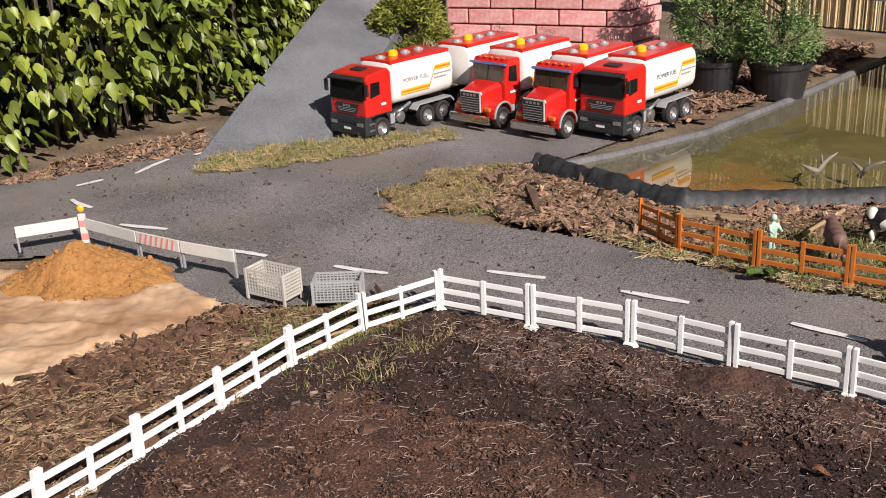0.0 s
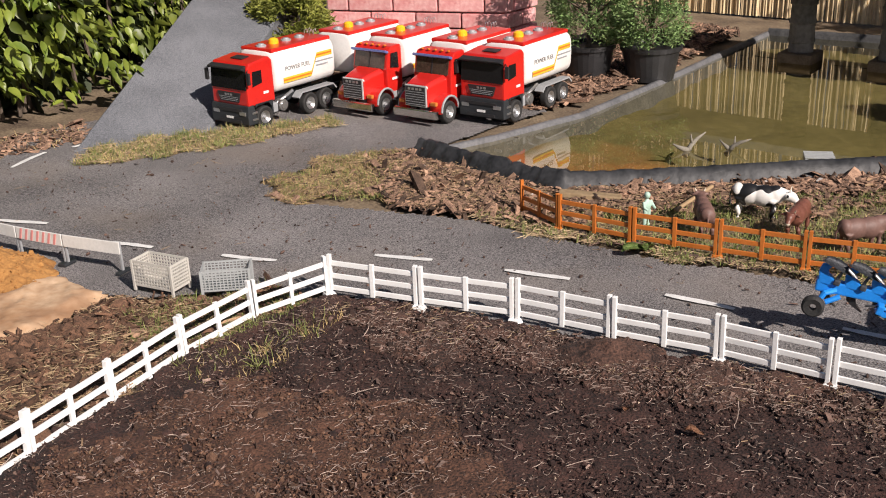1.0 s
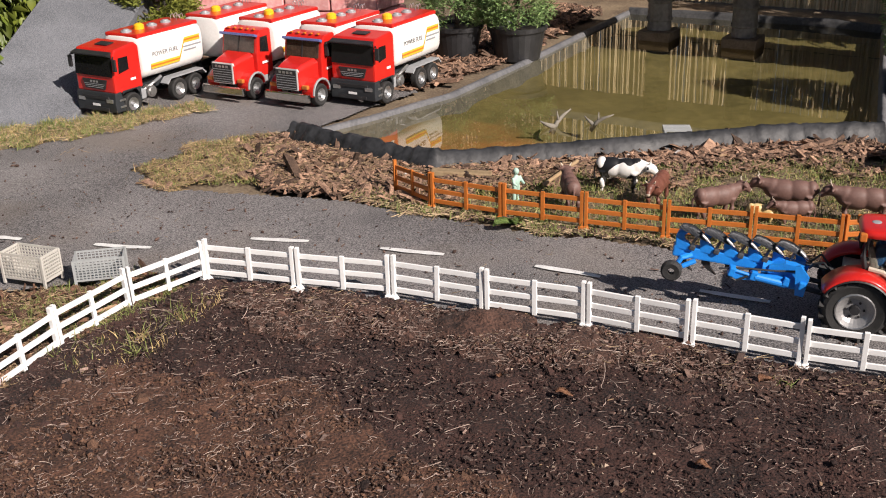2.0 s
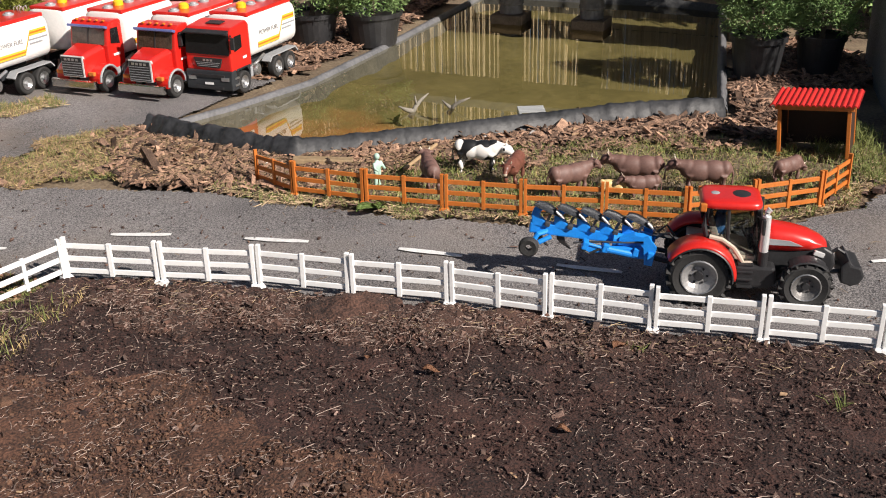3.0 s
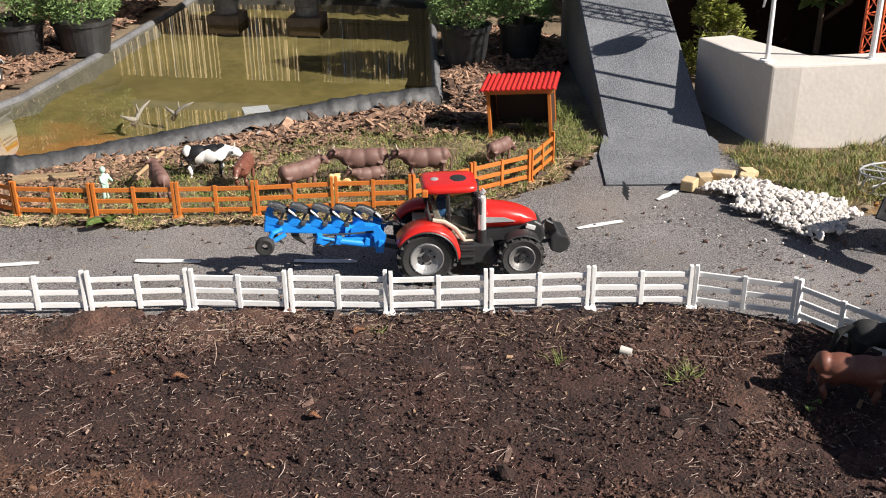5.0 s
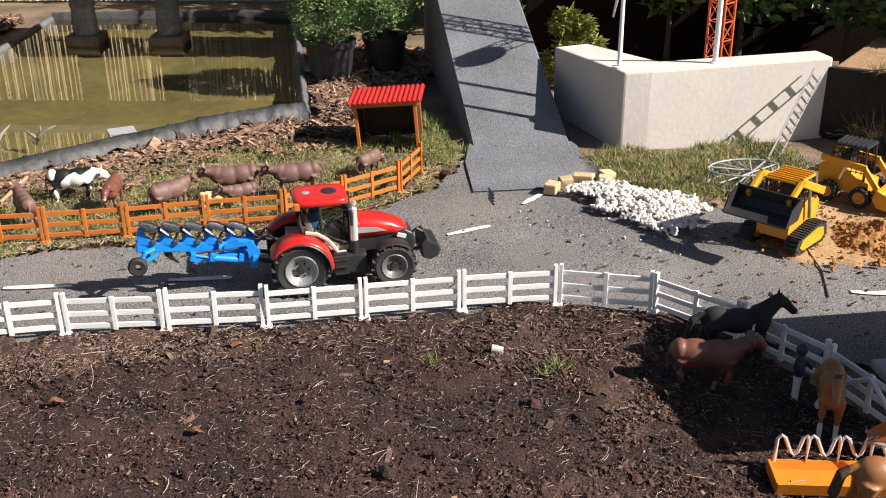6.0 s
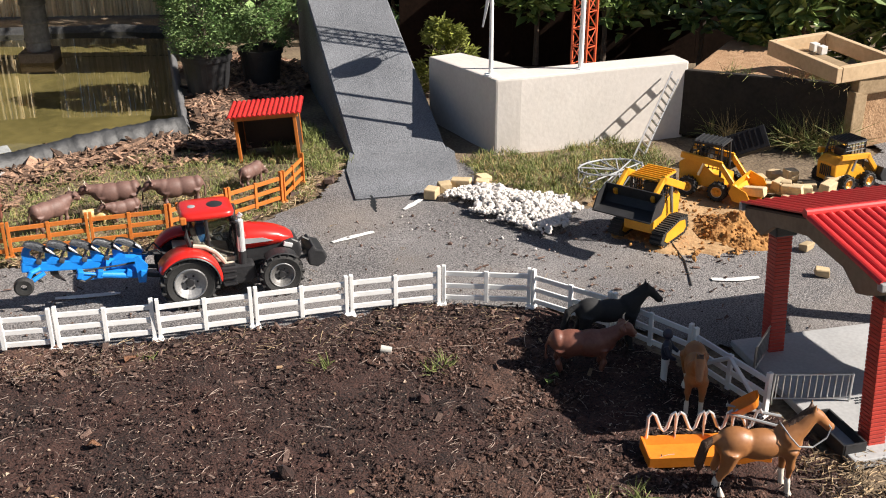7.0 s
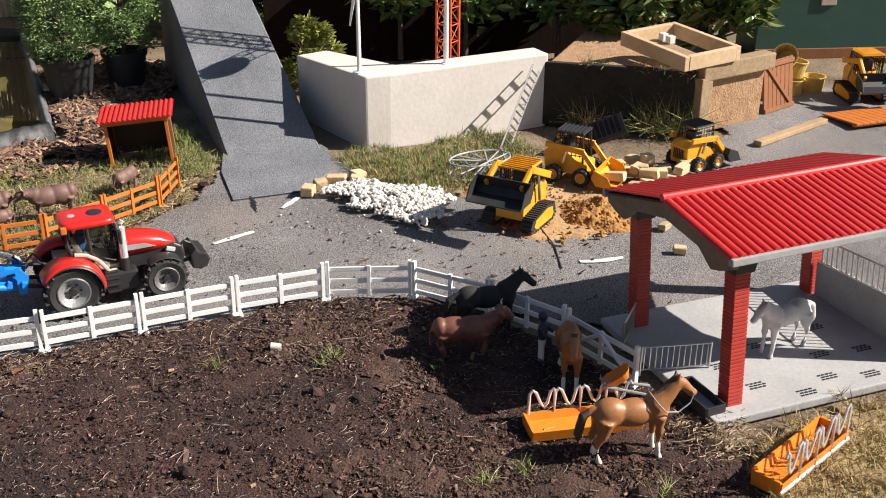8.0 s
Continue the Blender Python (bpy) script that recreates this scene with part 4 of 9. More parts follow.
def profile_part(name, pts, w, material, parent, bevel=0.003, label="", at=0.0, seg=2, smooth=False):
    bm = bmesh.new()
    extrude_profile(bm, pts, w, at=at)
    if bevel:
        bevel_all(bm, bevel, seg, 20)
    return part(name, bm, material, parent, label, smooth)


def band(bm, cx, cz, ring, a0, a1, n):
    """A bent band about the y axis at (cx, cz): ring is its section as (radius, y)."""
    rows, k = [], len(ring)
    for i in range(n + 1):
        a = radians(a0 + (a1 - a0) * i / n)
        rows.append([bm.verts.new((cx + math.cos(a) * r, y, cz + math.sin(a) * r)) for r, y in ring])
    for a, b in zip(rows, rows[1:]):
        for i in range(k):
            bm.faces.new((a[i], a[(i + 1) % k], b[(i + 1) % k], b[i]))
    bm.faces.new(rows[0]), bm.faces.new(rows[-1][::-1])
    bmesh.ops.recalc_face_normals(bm, faces=bm.faces)


def tractor(m):
    """Farm tractor with a mounted plough; x forward, origin under its rear axle."""
    t = thing("toy_tractor", m, "red toy farm tractor carrying a raised blue plough on the road", "tractor")
    for y, s in ((-0.062, -1), (0.062, 1)):
        wheel(t, 0.0, y, 0.052, 0.038, M["wheel_grey"], s, 17, M["black"])
        wheel(t, 0.178, y * 0.98, 0.042, 0.032, M["rim_dark"], s, 16, M["black"])
    profile_part("chassis", [(-0.035, 0.035), (-0.035, 0.078), (0.06, 0.085), (0.2, 0.07), (0.215, 0.045), (0.19, 0.03), (0.02, 0.028)], 0.05, M["black"], t, 0.004)
    profile_part("engine_block", [(0.098, 0.05), (0.1, 0.096), (0.196, 0.096), (0.216, 0.085), (0.222, 0.06), (0.2, 0.048)], 0.054, M["black"], t, 0.004, "black engine side")
    # bonnet: rounded shell, lower and narrower towards the nose
    bm = bmesh.new()
    secs = []
    for x, w, zt, zb in ((0.1, 0.062, 0.1285, 0.09), (0.125, 0.063, 0.1285, 0.09), (0.155, 0.062, 0.1245, 0.09), (0.182, 0.058, 0.1175, 0.091), (0.203, 0.05, 0.108, 0.092), (0.214, 0.038, 0.1, 0.093)):
        secs.append([bm.verts.new((x, y * w / 2, z)) for y, z in ((-0.96, zb), (-1.0, zb + (zt - zb) * 0.55), (-0.86, zt - 0.005), (-0.5, zt), (0, zt + 0.001), (0.5, zt), (0.86, zt - 0.005), (1.0, zb + (zt - zb) * 0.55), (0.96, zb))])
    for a, b in zip(secs, secs[1:]):
        for i in range(9):
            bm.faces.new((a[i], a[(i + 1) % 9], b[(i + 1) % 9], b[i]))
    bm.faces.new(secs[0]), bm.faces.new(secs[-1][::-1])
    bmesh.ops.recalc_face_normals(bm, faces=bm.faces)
    hood = part("bonnet", bm, M["red"], t, "glossy red bonnet", smooth=True)
    for s in (-1, 1):
        # pale grey strip painting the highlight along the bonnet's side
        bm = bmesh.new()
        extrude_profile(bm, [(0.106, 0.1), (0.106, 0.112), (0.15, 0.109), (0.172, 0.1)], 0.0016, at=s * 0.0317)
        part("side_stripe", bm, M["dull_white"] if "dull_white" in M else M["grey"], hood)
        bm = bmesh.new()
        box(bm, (0.2, s * 0.031, 0.087), (0.02, 0.005, 0.009), (0, 22, s * -12), 0.0015)
        part("headlight", bm, M["chrome"], t)
    profile_part("grille", [(0.186, 0.056), (0.19, 0.0945), (0.208, 0.0985), (0.224, 0.089), (0.23, 0.068), (0.224, 0.052)], 0.058, M["black"], t, 0.006, "black nose with grille", seg=3)
    nose = t.children[-1]
    for k in range(4):
        bm = bmesh.new()
        box(bm, (0.2262, 0, 0.062 + 0.007 * k), (0.004, 0.042, 0.0022), (0, -14, 0))
        part("grille_bar", bm, M["dark_grey"], nose)
    for s in (-1, 1):
        bm = bmesh.new()
        band(bm, 0.0, 0.052, [(0.056, s * 0.03), (0.0625, s * 0.03), (0.0635, s * 0.07), (0.061, s * 0.081), (0.0565, s * 0.084), (0.056, s * 0.078)], -2, 150, 20)
        part("mudguard", bm, M["red"], t, "curved red rear mudguard", smooth=True)
        bm = bmesh.new()
        band(bm, 0.0, 0.052, [(0.0545, s * 0.076), (0.0575, s * 0.0845), (0.0555, s * 0.0865), (0.053, s * 0.08)], -6, 152, 20)
        part("mudguard_edge", bm, M["black"], t)
        bm = bmesh.new()
        band(bm, 0.178, 0.042, [(0.0455, s * 0.046), (0.048, s * 0.046), (0.048, s * 0.076), (0.0455, s * 0.077)], 50, 128, 9)
        part("front_mudguard", bm, M["black"], t)
        for pts, r in ((((0.012, s * 0.042, 0.104), (0.004, s * 0.042, 0.135), (0.01, s * 0.04, 0.17)), 0.0046), (((0.094, s * 0.034, 0.082), (0.1, s * 0.034, 0.125), (0.09, s * 0.035, 0.17)), 0.0048), (((0.046, s * 0.044, 0.094), (0.043, s * 0.042, 0.17)), 0.003), (((0.008, s * 0.04, 0.169), (0.092, s * 0.036, 0.169)), 0.003)):
            bm = bmesh.new()
            tube(bm, pts, r, 7)
            part("cab_pillar", bm, M["black"], t)
        bm = bmesh.new()
        extrude_profile(bm, [(0.008, 0.112), (0.012, 0.168), (0.09, 0.168), (0.098, 0.125), (0.092, 0.082), (0.056, 0.084), (0.04, 0.108)], 0.001, at=s * 0.042)
        part("side_window", bm, M["cab_glass"], t, "clear side window").visible_shadow = False
        bm = bmesh.new()
        tube(bm, [(0.014, s * 0.046, 0.116), (0.036, s * 0.047, 0.112), (0.056, s * 0.047, 0.098), (0.067, s * 0.047, 0.082), (0.074, s * 0.046, 0.07), (0.09, s * 0.044, 0.07)], 0.0042, 7)
        part("door_frame", bm, M["seat"], t, "beige door sill and frame")
        bm = bmesh.new()
        tube(bm, [(0.09, s * 0.04, 0.155), (0.098, s * 0.06, 0.157)], 0.0016, 6)
        box(bm, (0.1, s * 0.065, 0.146), (0.005, 0.013, 0.027), bevel=0.0015)
        part("wing_mirror", bm, M["black"], t)
        bm = bmesh.new()
        box(bm, (0.001, s * 0.042, 0.168), (0.011, 0.009, 0.014), bevel=0.002)
        part("indicator", bm, M["orange_plastic"], t, "orange indicator lamp")
        bm = bmesh.new()
        for k in range(4):
            box(bm, (0.078, s * (0.046 + 0.002 * k), 0.07 - k * 0.013), (0.026, 0.02, 0.0035), bevel=0.0008)
        for x in (0.066, 0.09):
            tube(bm, [(x, s * 0.05, 0.072), (x, s * 0.055, 0.03)], 0.0016, 6)
        part("steps", bm, M["black"], t)
    # cab roof: domed, with rounded corners and an oval hatch
    bm = bmesh.new()
    secs = []
    for z, k in ((0.166, 0.94), (0.168, 1.0), (0.173, 1.0), (0.1775, 0.965), (0.1795, 0.86), (0.18, 0.5)):
        ring = []
        for i in range(28):
            a = math.tau * i / 28
            c, sn = math.cos(a), math.sin(a)
            ring.append(bm.verts.new((0.048 + math.copysign(abs(c) ** 0.38, c) * 0.052 * k, math.copysign(abs(sn) ** 0.38, sn) * 0.047 * k, z)))
        secs.append(ring)
    for a, b in zip(secs, secs[1:]):
        for i in range(28):
            bm.faces.new((a[i], a[(i + 1) % 28], b[(i + 1) % 28], b[i]))
    bm.faces.new(secs[0][::-1]), bm.faces.new(secs[-1])
    bmesh.ops.recalc_face_normals(bm, faces=bm.faces)
    roof = part("roof", bm, M["red"], t, "red cab roof with dark oval hatch", smooth=True)
    bm = bmesh.new()
    blob(bm, (0.066, 0, 0.1785), (0.017, 0.02, 0.0035), seg=20)
    part("roof_hatch", bm, M["black"], roof)
    bm = bmesh.new()
    blob(bm, (0.022, 0, 0.1795), (0.008, 0.009, 0.002), seg=14)
    part("roof_sticker", bm, M["grey"], roof)
    bm = bmesh.new()
    for s in (-1, 1):
        for x in (0.0, 0.096):
            box(bm, (x, s * 0.03, 0.1675), (0.006, 0.012, 0.006), bevel=0.001)
    part("work_lamps", bm, M["silver"], roof)
    profile_part("windscreen", [(0.0905, 0.168), (0.0995, 0.128), (0.1008, 0.128), (0.0918, 0.168)], 0.068, M["cab_glass"], t, 0).visible_shadow = False
    profile_part("rear_window", [(0.009, 0.166), (0.006, 0.116), (0.0072, 0.116), (0.0102, 0.166)], 0.074, M["cab_glass"], t, 0).visible_shadow = False
    profile_part("cab_floor", [(-0.02, 0.078), (-0.02, 0.1), (0.04, 0.094), (0.094, 0.082), (0.094, 0.07)], 0.078, M["seat"], t, 0.003, "beige cab floor")
    profile_part("driver_seat", [(0.022, 0.09), (0.012, 0.142), (0.02, 0.144), (0.032, 0.108), (0.054, 0.106), (0.054, 0.09)], 0.034, M["seat"], t, 0.003, "beige seat")
    bm = bmesh.new()
    box(bm, (0.088, 0, 0.098), (0.012, 0.03, 0.03), (0, -14, 0), 0.003)
    part("dashboard", bm, M["dark_grey"], t)
    bm = bmesh.new()
    cyl(bm, (0.08, 0, 0.1), (0.07, 0, 0.122), 0.002, seg=6)
    tube(bm, [Vector((0.069, 0, 0.123)) + Matrix.Rotation(radians(-30), 3, "Y") @ Vector((0.012 * math.cos(math.tau * k / 14), 0.012 * math.sin(math.tau * k / 14), 0)) for k in range(15)], 0.0016, 6)
    part("steering_wheel", bm, M["black"], t)
    bm = bmesh.new()
    cyl(bm, (0.106, -0.046, 0.094), (0.106, -0.045, 0.158), 0.0078, 0.0075, 18)
    tube(bm, [(0.106, -0.045, 0.158), (0.106, -0.045, 0.166), (0.11, -0.045, 0.171)], [0.0058, 0.0054, 0.0052], 12)
    ex = part("exhaust", bm, M["chrome"], t, "silver upright exhaust stack", smooth=False)
    bm = bmesh.new()
    cyl(bm, (0.106, -0.046, 0.036), (0.106, -0.046, 0.094), 0.0088, 0.0088, 16)
    part("exhaust_base", bm, M["black"], ex)
    bm = bmesh.new()
    cyl(bm, (0.106, 0.044, 0.06), (0.106, 0.044, 0.158), 0.006, 0.005, 12)
    part("air_intake", bm, M["black"], t)
    for s in (-1, 1):
        profile_part("fuel_tank", [(0.062, 0.03), (0.058, 0.07), (0.128, 0.068), (0.133, 0.038), (0.118, 0.026)], 0.03, M["black"], t, 0.006, at=s * 0.041)
    bm = bmesh.new()
    extrude_profile(bm, [(0.24, 0.036), (0.238, 0.066), (0.25, 0.08), (0.256, 0.07), (0.272, 0.066), (0.279, 0.05), (0.272, 0.036), (0.258, 0.03)], 0.07)
    bevel_all(bm, 0.004)
    part("front_weight", bm, M["black"], t, "black front ballast block")
    bm = bmesh.new()
    for s in (-0.018, 0.018):
        tube(bm, [(0.2, s, 0.045), (0.225, s, 0.05), (0.245, s, 0.052)], 0.004, 6)
    tube(bm, [(0.222, 0, 0.075), (0.236, 0, 0.086), (0.248, 0.0, 0.078)], 0.003, 6)
    part("front_linkage", bm, M["black"], t)
    bm = bmesh.new()
    for s in (-0.022, 0.022):
        tube(bm, [(-0.02, s, 0.05), (-0.06, s, 0.056), (-0.078, s * 0.9, 0.06)], 0.0045, 6)
    tube(bm, [(-0.025, 0, 0.088), (-0.08, 0, 0.096)], 0.0035, 6)
    part("rear_linkage", bm, M["black"], t)
    bm = bmesh.new()
    tube(bm, [(-0.04, -0.012, 0.09), (-0.052, -0.02, 0.108), (-0.066, -0.016, 0.104), (-0.074, -0.01, 0.092)], 0.0022, 6)
    tube(bm, [(-0.04, 0.006, 0.092), (-0.056, 0.008, 0.112), (-0.072, 0.006, 0.098)], 0.0022, 6)
    part("hoses", bm, M["black"], t)
    # the plough, lifted and slightly nose-down
    lift = pose(-0.07, 0, 0.07, 0, 8, 0)

    def plough_part(name, bm, material, parent, label="", smooth=False):
        bmesh.ops.transform(bm, matrix=lift, verts=bm.verts)
        return part(name, bm, material, parent, label, smooth)

    bm = bmesh.new()
    box(bm, (-0.012, 0, -0.004), (0.011, 0.074, 0.014), bevel=0.002)
    for s in (-0.028, 0.028):
        extrude_profile(bm, [(-0.006, -0.024), (-0.004, 0.012), (-0.022, 0.03), (-0.03, 0.026), (-0.02, -0.024)], 0.006, at=s)
    extrude_profile(bm, [(-0.014, -0.02), (-0.014, 0.02), (-0.045, 0.022), (-0.07, 0.012), (-0.07, -0.012), (-0.045, -0.022)], 0.03)
    cyl(bm, (-0.02, 0, 0.002), (-0.08, 0.0, 0.002), 0.013, seg=16)
    frame_part = plough_part("plough", bm, M["blue"], t, "bright blue five-furrow reversible plough lifted off the road")
    bm = bmesh.new()
    box(bm, (-0.137, 0.001, 0.004), (0.19, 0.017, 0.021), (0, 0, 7), 0.003)
    plough_part("main_beam", bm, M["blue"], frame_part)
    bm = bmesh.new()
    box(bm, (-0.085, -0.022, -0.01), (0.085, 0.009, 0.012), (0, -5, 7), 0.002)
    cyl(bm, (-0.038, -0.02, -0.013), (-0.09, -0.027, -0.008), 0.0062, seg=12)
    cyl(bm, (-0.09, -0.027, -0.008), (-0.13, -0.031, -0.002), 0.003, seg=10)
    for x in (-0.038, -0.092, -0.128):
        box(bm, (x, -0.018 + 0.1 * (x + 0.038), -0.006), (0.011, 0.018, 0.016), (0, 8, 7), 0.002)
    plough_part("turning_ram", bm, M["blue"], frame_part, "blue hydraulic cylinder along the beam")
    bm = bmesh.new()
    tube(bm, [(-0.02, -0.016, 0.014), (-0.06, -0.022, 0.008), (-0.1, -0.026, 0.004), (-0.15, -0.03, -0.006)], 0.0018, 6)
    tube(bm, [(-0.1, -0.03, -0.008), (-0.118, -0.032, -0.02), (-0.135, -0.032, -0.014)], 0.0022, 6)
    plough_part("hydraulic_hose", bm, M["black"], frame_part)
    for k in range(5):
        x, y = -0.052 - 0.0405 * k, 0.011 - 0.005 * k
        bm = bmesh.new()
        extrude_profile(bm, [(x - 0.014, 0.008), (x + 0.014, 0.008), (x + 0.009, 0.02), (x - 0.001, 0.027), (x - 0.003, 0.035), (x + 0.003, 0.041), (x - 0.004, 0.0435), (x - 0.014, 0.041), (x - 0.017, 0.03)], 0.011, at=y - 0.004)
        bevel_all(bm, 0.0022, 2)
        plough_part("plough_arm", bm, M["blue"], frame_part)
        bm = bmesh.new()
        tube(bm, [(x + 0.013, y - 0.006, 0.012), (x + 0.014, y - 0.008, 0.026), (x + 0.018, y - 0.01, 0.038)], 0.0026, 7)
        box(bm, (x + 0.014, y - 0.008, 0.016), (0.01, 0.01, 0.009), (0, 10, 0), 0.002)
        plough_part("arm_stay", bm, M["share"], frame_part, "grey stay")
        bm = bmesh.new()
        rows = []
        for i in range(13):
            u = i / 12
            w = 0.0105 * math.sin(math.pi * (0.1 + 0.84 * u)) ** 0.55
            c = Vector((x - 0.014 + 0.05 * u, y - 0.01, 0.053 - 0.006 * u - 0.011 * u * u))
            rows.append([bm.verts.new(c + Vector((0.004 * v * (1 - u), 0.92 * v * w, 0.42 * v * w - 0.0035 * (1 - v * v)))) for v in (-1, -0.6, -0.2, 0.2, 0.6, 1)])
        for a, b in zip(rows, rows[1:]):
            for j in range(5):
                bm.faces.new((a[j], a[j + 1], b[j + 1], b[j]))
        bmesh.ops.solidify(bm, geom=bm.faces[:], thickness=0.0018)
        bmesh.ops.recalc_face_normals(bm, faces=bm.faces)
        board_part = plough_part("mouldboard", bm, M["share"], frame_part, "dull steel-grey mouldboard", smooth=True)
        bm = bmesh.new()
        extrude_profile(bm, [(x + 0.026, 0.046), (x + 0.036, 0.039), (x + 0.043, 0.032), (x + 0.034, 0.035), (x + 0.024, 0.043)], 0.011, at=y - 0.01)
        bevel_all(bm, 0.001, 1)
        plough_part("share_tip", bm, M["wheel_grey"], board_part, "bright worn share tip")
        bm = bmesh.new()
        extrude_profile(bm, [(x - 0.008, -0.006), (x + 0.006, -0.006), (x + 0.01, -0.02), (x + 0.022, -0.032), (x + 0.004, -0.024), (x - 0.006, -0.016)], 0.007, at=y + 0.004)
        plough_part("lower_share", bm, M["black"], frame_part, "dark lower share")
    bm = bmesh.new()
    tube(bm, [(-0.2, -0.012, 0.0), (-0.214, -0.024, -0.004), (-0.222, -0.03, -0.022)], [0.006, 0.005, 0.004], 8)
    cyl(bm, (-0.19, -0.02, -0.006), (-0.21, -0.028, -0.018), 0.0045, seg=8)
    plough_part("wheel_arm", bm, M["blue"], frame_part)
    bm = bmesh.new()
    lathe(bm, [(0.006, -0.006), (0.0145, -0.0075), (0.018, -0.004), (0.018, 0.004), (0.0145, 0.0075), (0.006, 0.006)], 22, pose(-0.226, -0.037, -0.026))
    plough_part("depth_wheel", bm, M["tyre"], frame_part, "small black depth wheel")
    # the toy driver, a plain doll
    bm = bmesh.new()
    box(bm, (0.034, 0, 0.124), (0.018, 0.028, 0.036), bevel=0.006)
    bmesh.ops.create_uvsphere(bm, u_segments=12, v_segments=8, radius=0.01, matrix=pose(0.036, 0, 0.152))
    part("driver_doll", bm, M["doll_blue"], t, "plain blue toy driver")
    return t


tractor(heading(1.0645, 1.388, 0.007, 0.861, -0.509) @ Matrix.Scale(1.03, 4))


def text_mesh(word, size):
    cu = bpy.data.curves.new("lettering", "FONT")
    cu.body, cu.size, cu.extrude = word, size, 0.0003
    tmp = new("lettering", cu)
    me = bpy.data.meshes.new_from_object(tmp.evaluated_get(bpy.context.evaluated_depsgraph_get()))
    bpy.data.objects.remove(tmp)
    return me


LETTERING = text_mesh("POWER FUEL", 0.019)
M["letter_grey"] = mat("grey_print", (0.12, 0.12, 0.13), (0.16, 0.16, 0.17), 50, 0.5)
M["stripe_orange"] = mat("orange_print", (0.75, 0.2, 0.02), (0.68, 0.17, 0.02), 50, 0.4)
M["stripe_yellow"] = mat("yellow_print", (0.8, 0.5, 0.05), (0.72, 0.42, 0.04), 50, 0.4)
M["dark_glass"] = mat("dark_window", (0.008, 0.008, 0.009), (0.013, 0.013, 0.014), 20, 0.18, 0.0, spec=0.25)
M["brown_glass"] = mat("brown_tinted_window", (0.03, 0.018, 0.014), (0.09, 0.06, 0.045), 30, 0.12, 0.0, spec=0.4)
LETTERING.materials.append(M["letter_grey"])


def tank_body(t, x0, x1, w=0.166, z0=0.09, z1=0.224):
    """The rounded tank with its red top, lids, beacon, print and wheels' mudguards."""
    bm = bmesh.new()
    n = 20
    ring = []
    for k in range(n):
        a = math.tau * k / n
        c, s = math.cos(a), math.sin(a)
        ring.append((math.copysign(abs(c) ** 0.42, c) * w / 2, (z0 + z1) / 2 + math.copysign(abs(s) ** 0.5, s) * (z1 - z0) / 2))
    secs = []
    for x, k in ((x1, 0.86), (x1 - 0.006, 0.97), (x1 - 0.014, 1.0), (x0 + 0.014, 1.0), (x0 + 0.006, 0.97), (x0, 0.86)):
        secs.append([bm.verts.new((x, y * k, (z0 + z1) / 2 + (z - (z0 + z1) / 2) * k)) for y, z in ring])
    for a, b in zip(secs, secs[1:]):
        for i in range(n):
            bm.faces.new((a[i], a[(i + 1) % n], b[(i + 1) % n], b[i]))
    bm.faces.new(secs[0]), bm.faces.new(secs[-1])
    bmesh.ops.recalc_face_normals(bm, faces=bm.faces)
    part("tank", bm, M["white_tank"], t, "rounded white tank", smooth=True)
    bm = bmesh.new()
    box(bm, ((x0 + x1) / 2, 0, z1 - 0.003), (x1 - x0 - 0.008, w * 0.82, 0.013), bevel=0.005)
    part("tank_top", bm, M["red"], t, "red tank top")
    ln = x1 - x0
    for u in (0.1, 0.5, 0.72):
        bm = bmesh.new()
        cyl(bm, (x1 - ln * u, 0.0, z1 + 0.003), (x1 - ln * u, 0.0, z1 + 0.008), 0.017, 0.016, 16)
        cyl(bm, (x1 - ln * u, 0.0, z1 + 0.008), (x1 - ln * u, 0.0, z1 + 0.012), 0.011, 0.009, 16)
        part("tank_lid", bm, M["grey"], t, "grey round filler lid")
    bm = bmesh.new()
    cyl(bm, (x1 - ln * 0.3, 0.0, z1 + 0.003), (x1 - ln * 0.3, 0, z1 + 0.016), 0.0165, 0.0155, 16)
    cyl(bm, (x1 - ln * 0.3, 0.0, z1 + 0.016), (x1 - ln * 0.3, 0, z1 + 0.021), 0.0155, 0.008, 16)
    part("tank_knob", bm, M["lamp_yellow"], t, "bright yellow round knob")
    for s in (-1, 1):
        bm = bmesh.new()
        for u in (0.86, 0.92):
            tube(bm, [(x1 - ln * u, s * 0.012, z1), (x1 - ln * u, s * 0.012, z1 + 0.018), (x1 - ln * u - 0.01, s * 0.012, z1 + 0.022), (x1 - ln * u - 0.014, s * 0.012, z1 + 0.01)], 0.0014, 6)
        part("grab_rail", bm, M["silver"], t)
        y = s * (w / 2 + 0.0008)
        for dz, name in ((0.0, "stripe_yellow"), (0.0055, "stripe_orange"), (0.011, "stripe_yellow")):
            bm = bmesh.new()
            za, zb = z0 + 0.03 + dz, z0 + 0.082 + dz
            line = [(x1 - 0.03, za), (x1 - ln * 0.56 - dz * 0.4, za), (x1 - ln * 0.66 - dz * 0.4, zb), (x0 + 0.02, zb)]
            for (xa, ya), (xb, yb) in zip(line, line[1:]):
                extrude_profile(bm, [(xa, ya), (xb, yb), (xb, yb + 0.0052), (xa, ya + 0.0052)], 0.0012, at=y)
            part("stripe", bm, M[name], t)
        o = new("lettering", LETTERING)
        o.parent = t
        o.matrix_basis = pose(x1 - 0.04, y, z0 + 0.066, 90, 0, 180) if s > 0 else pose(x1 - 0.16, y, z0 + 0.066, 90, 0, 0)
        bm = bmesh.new()
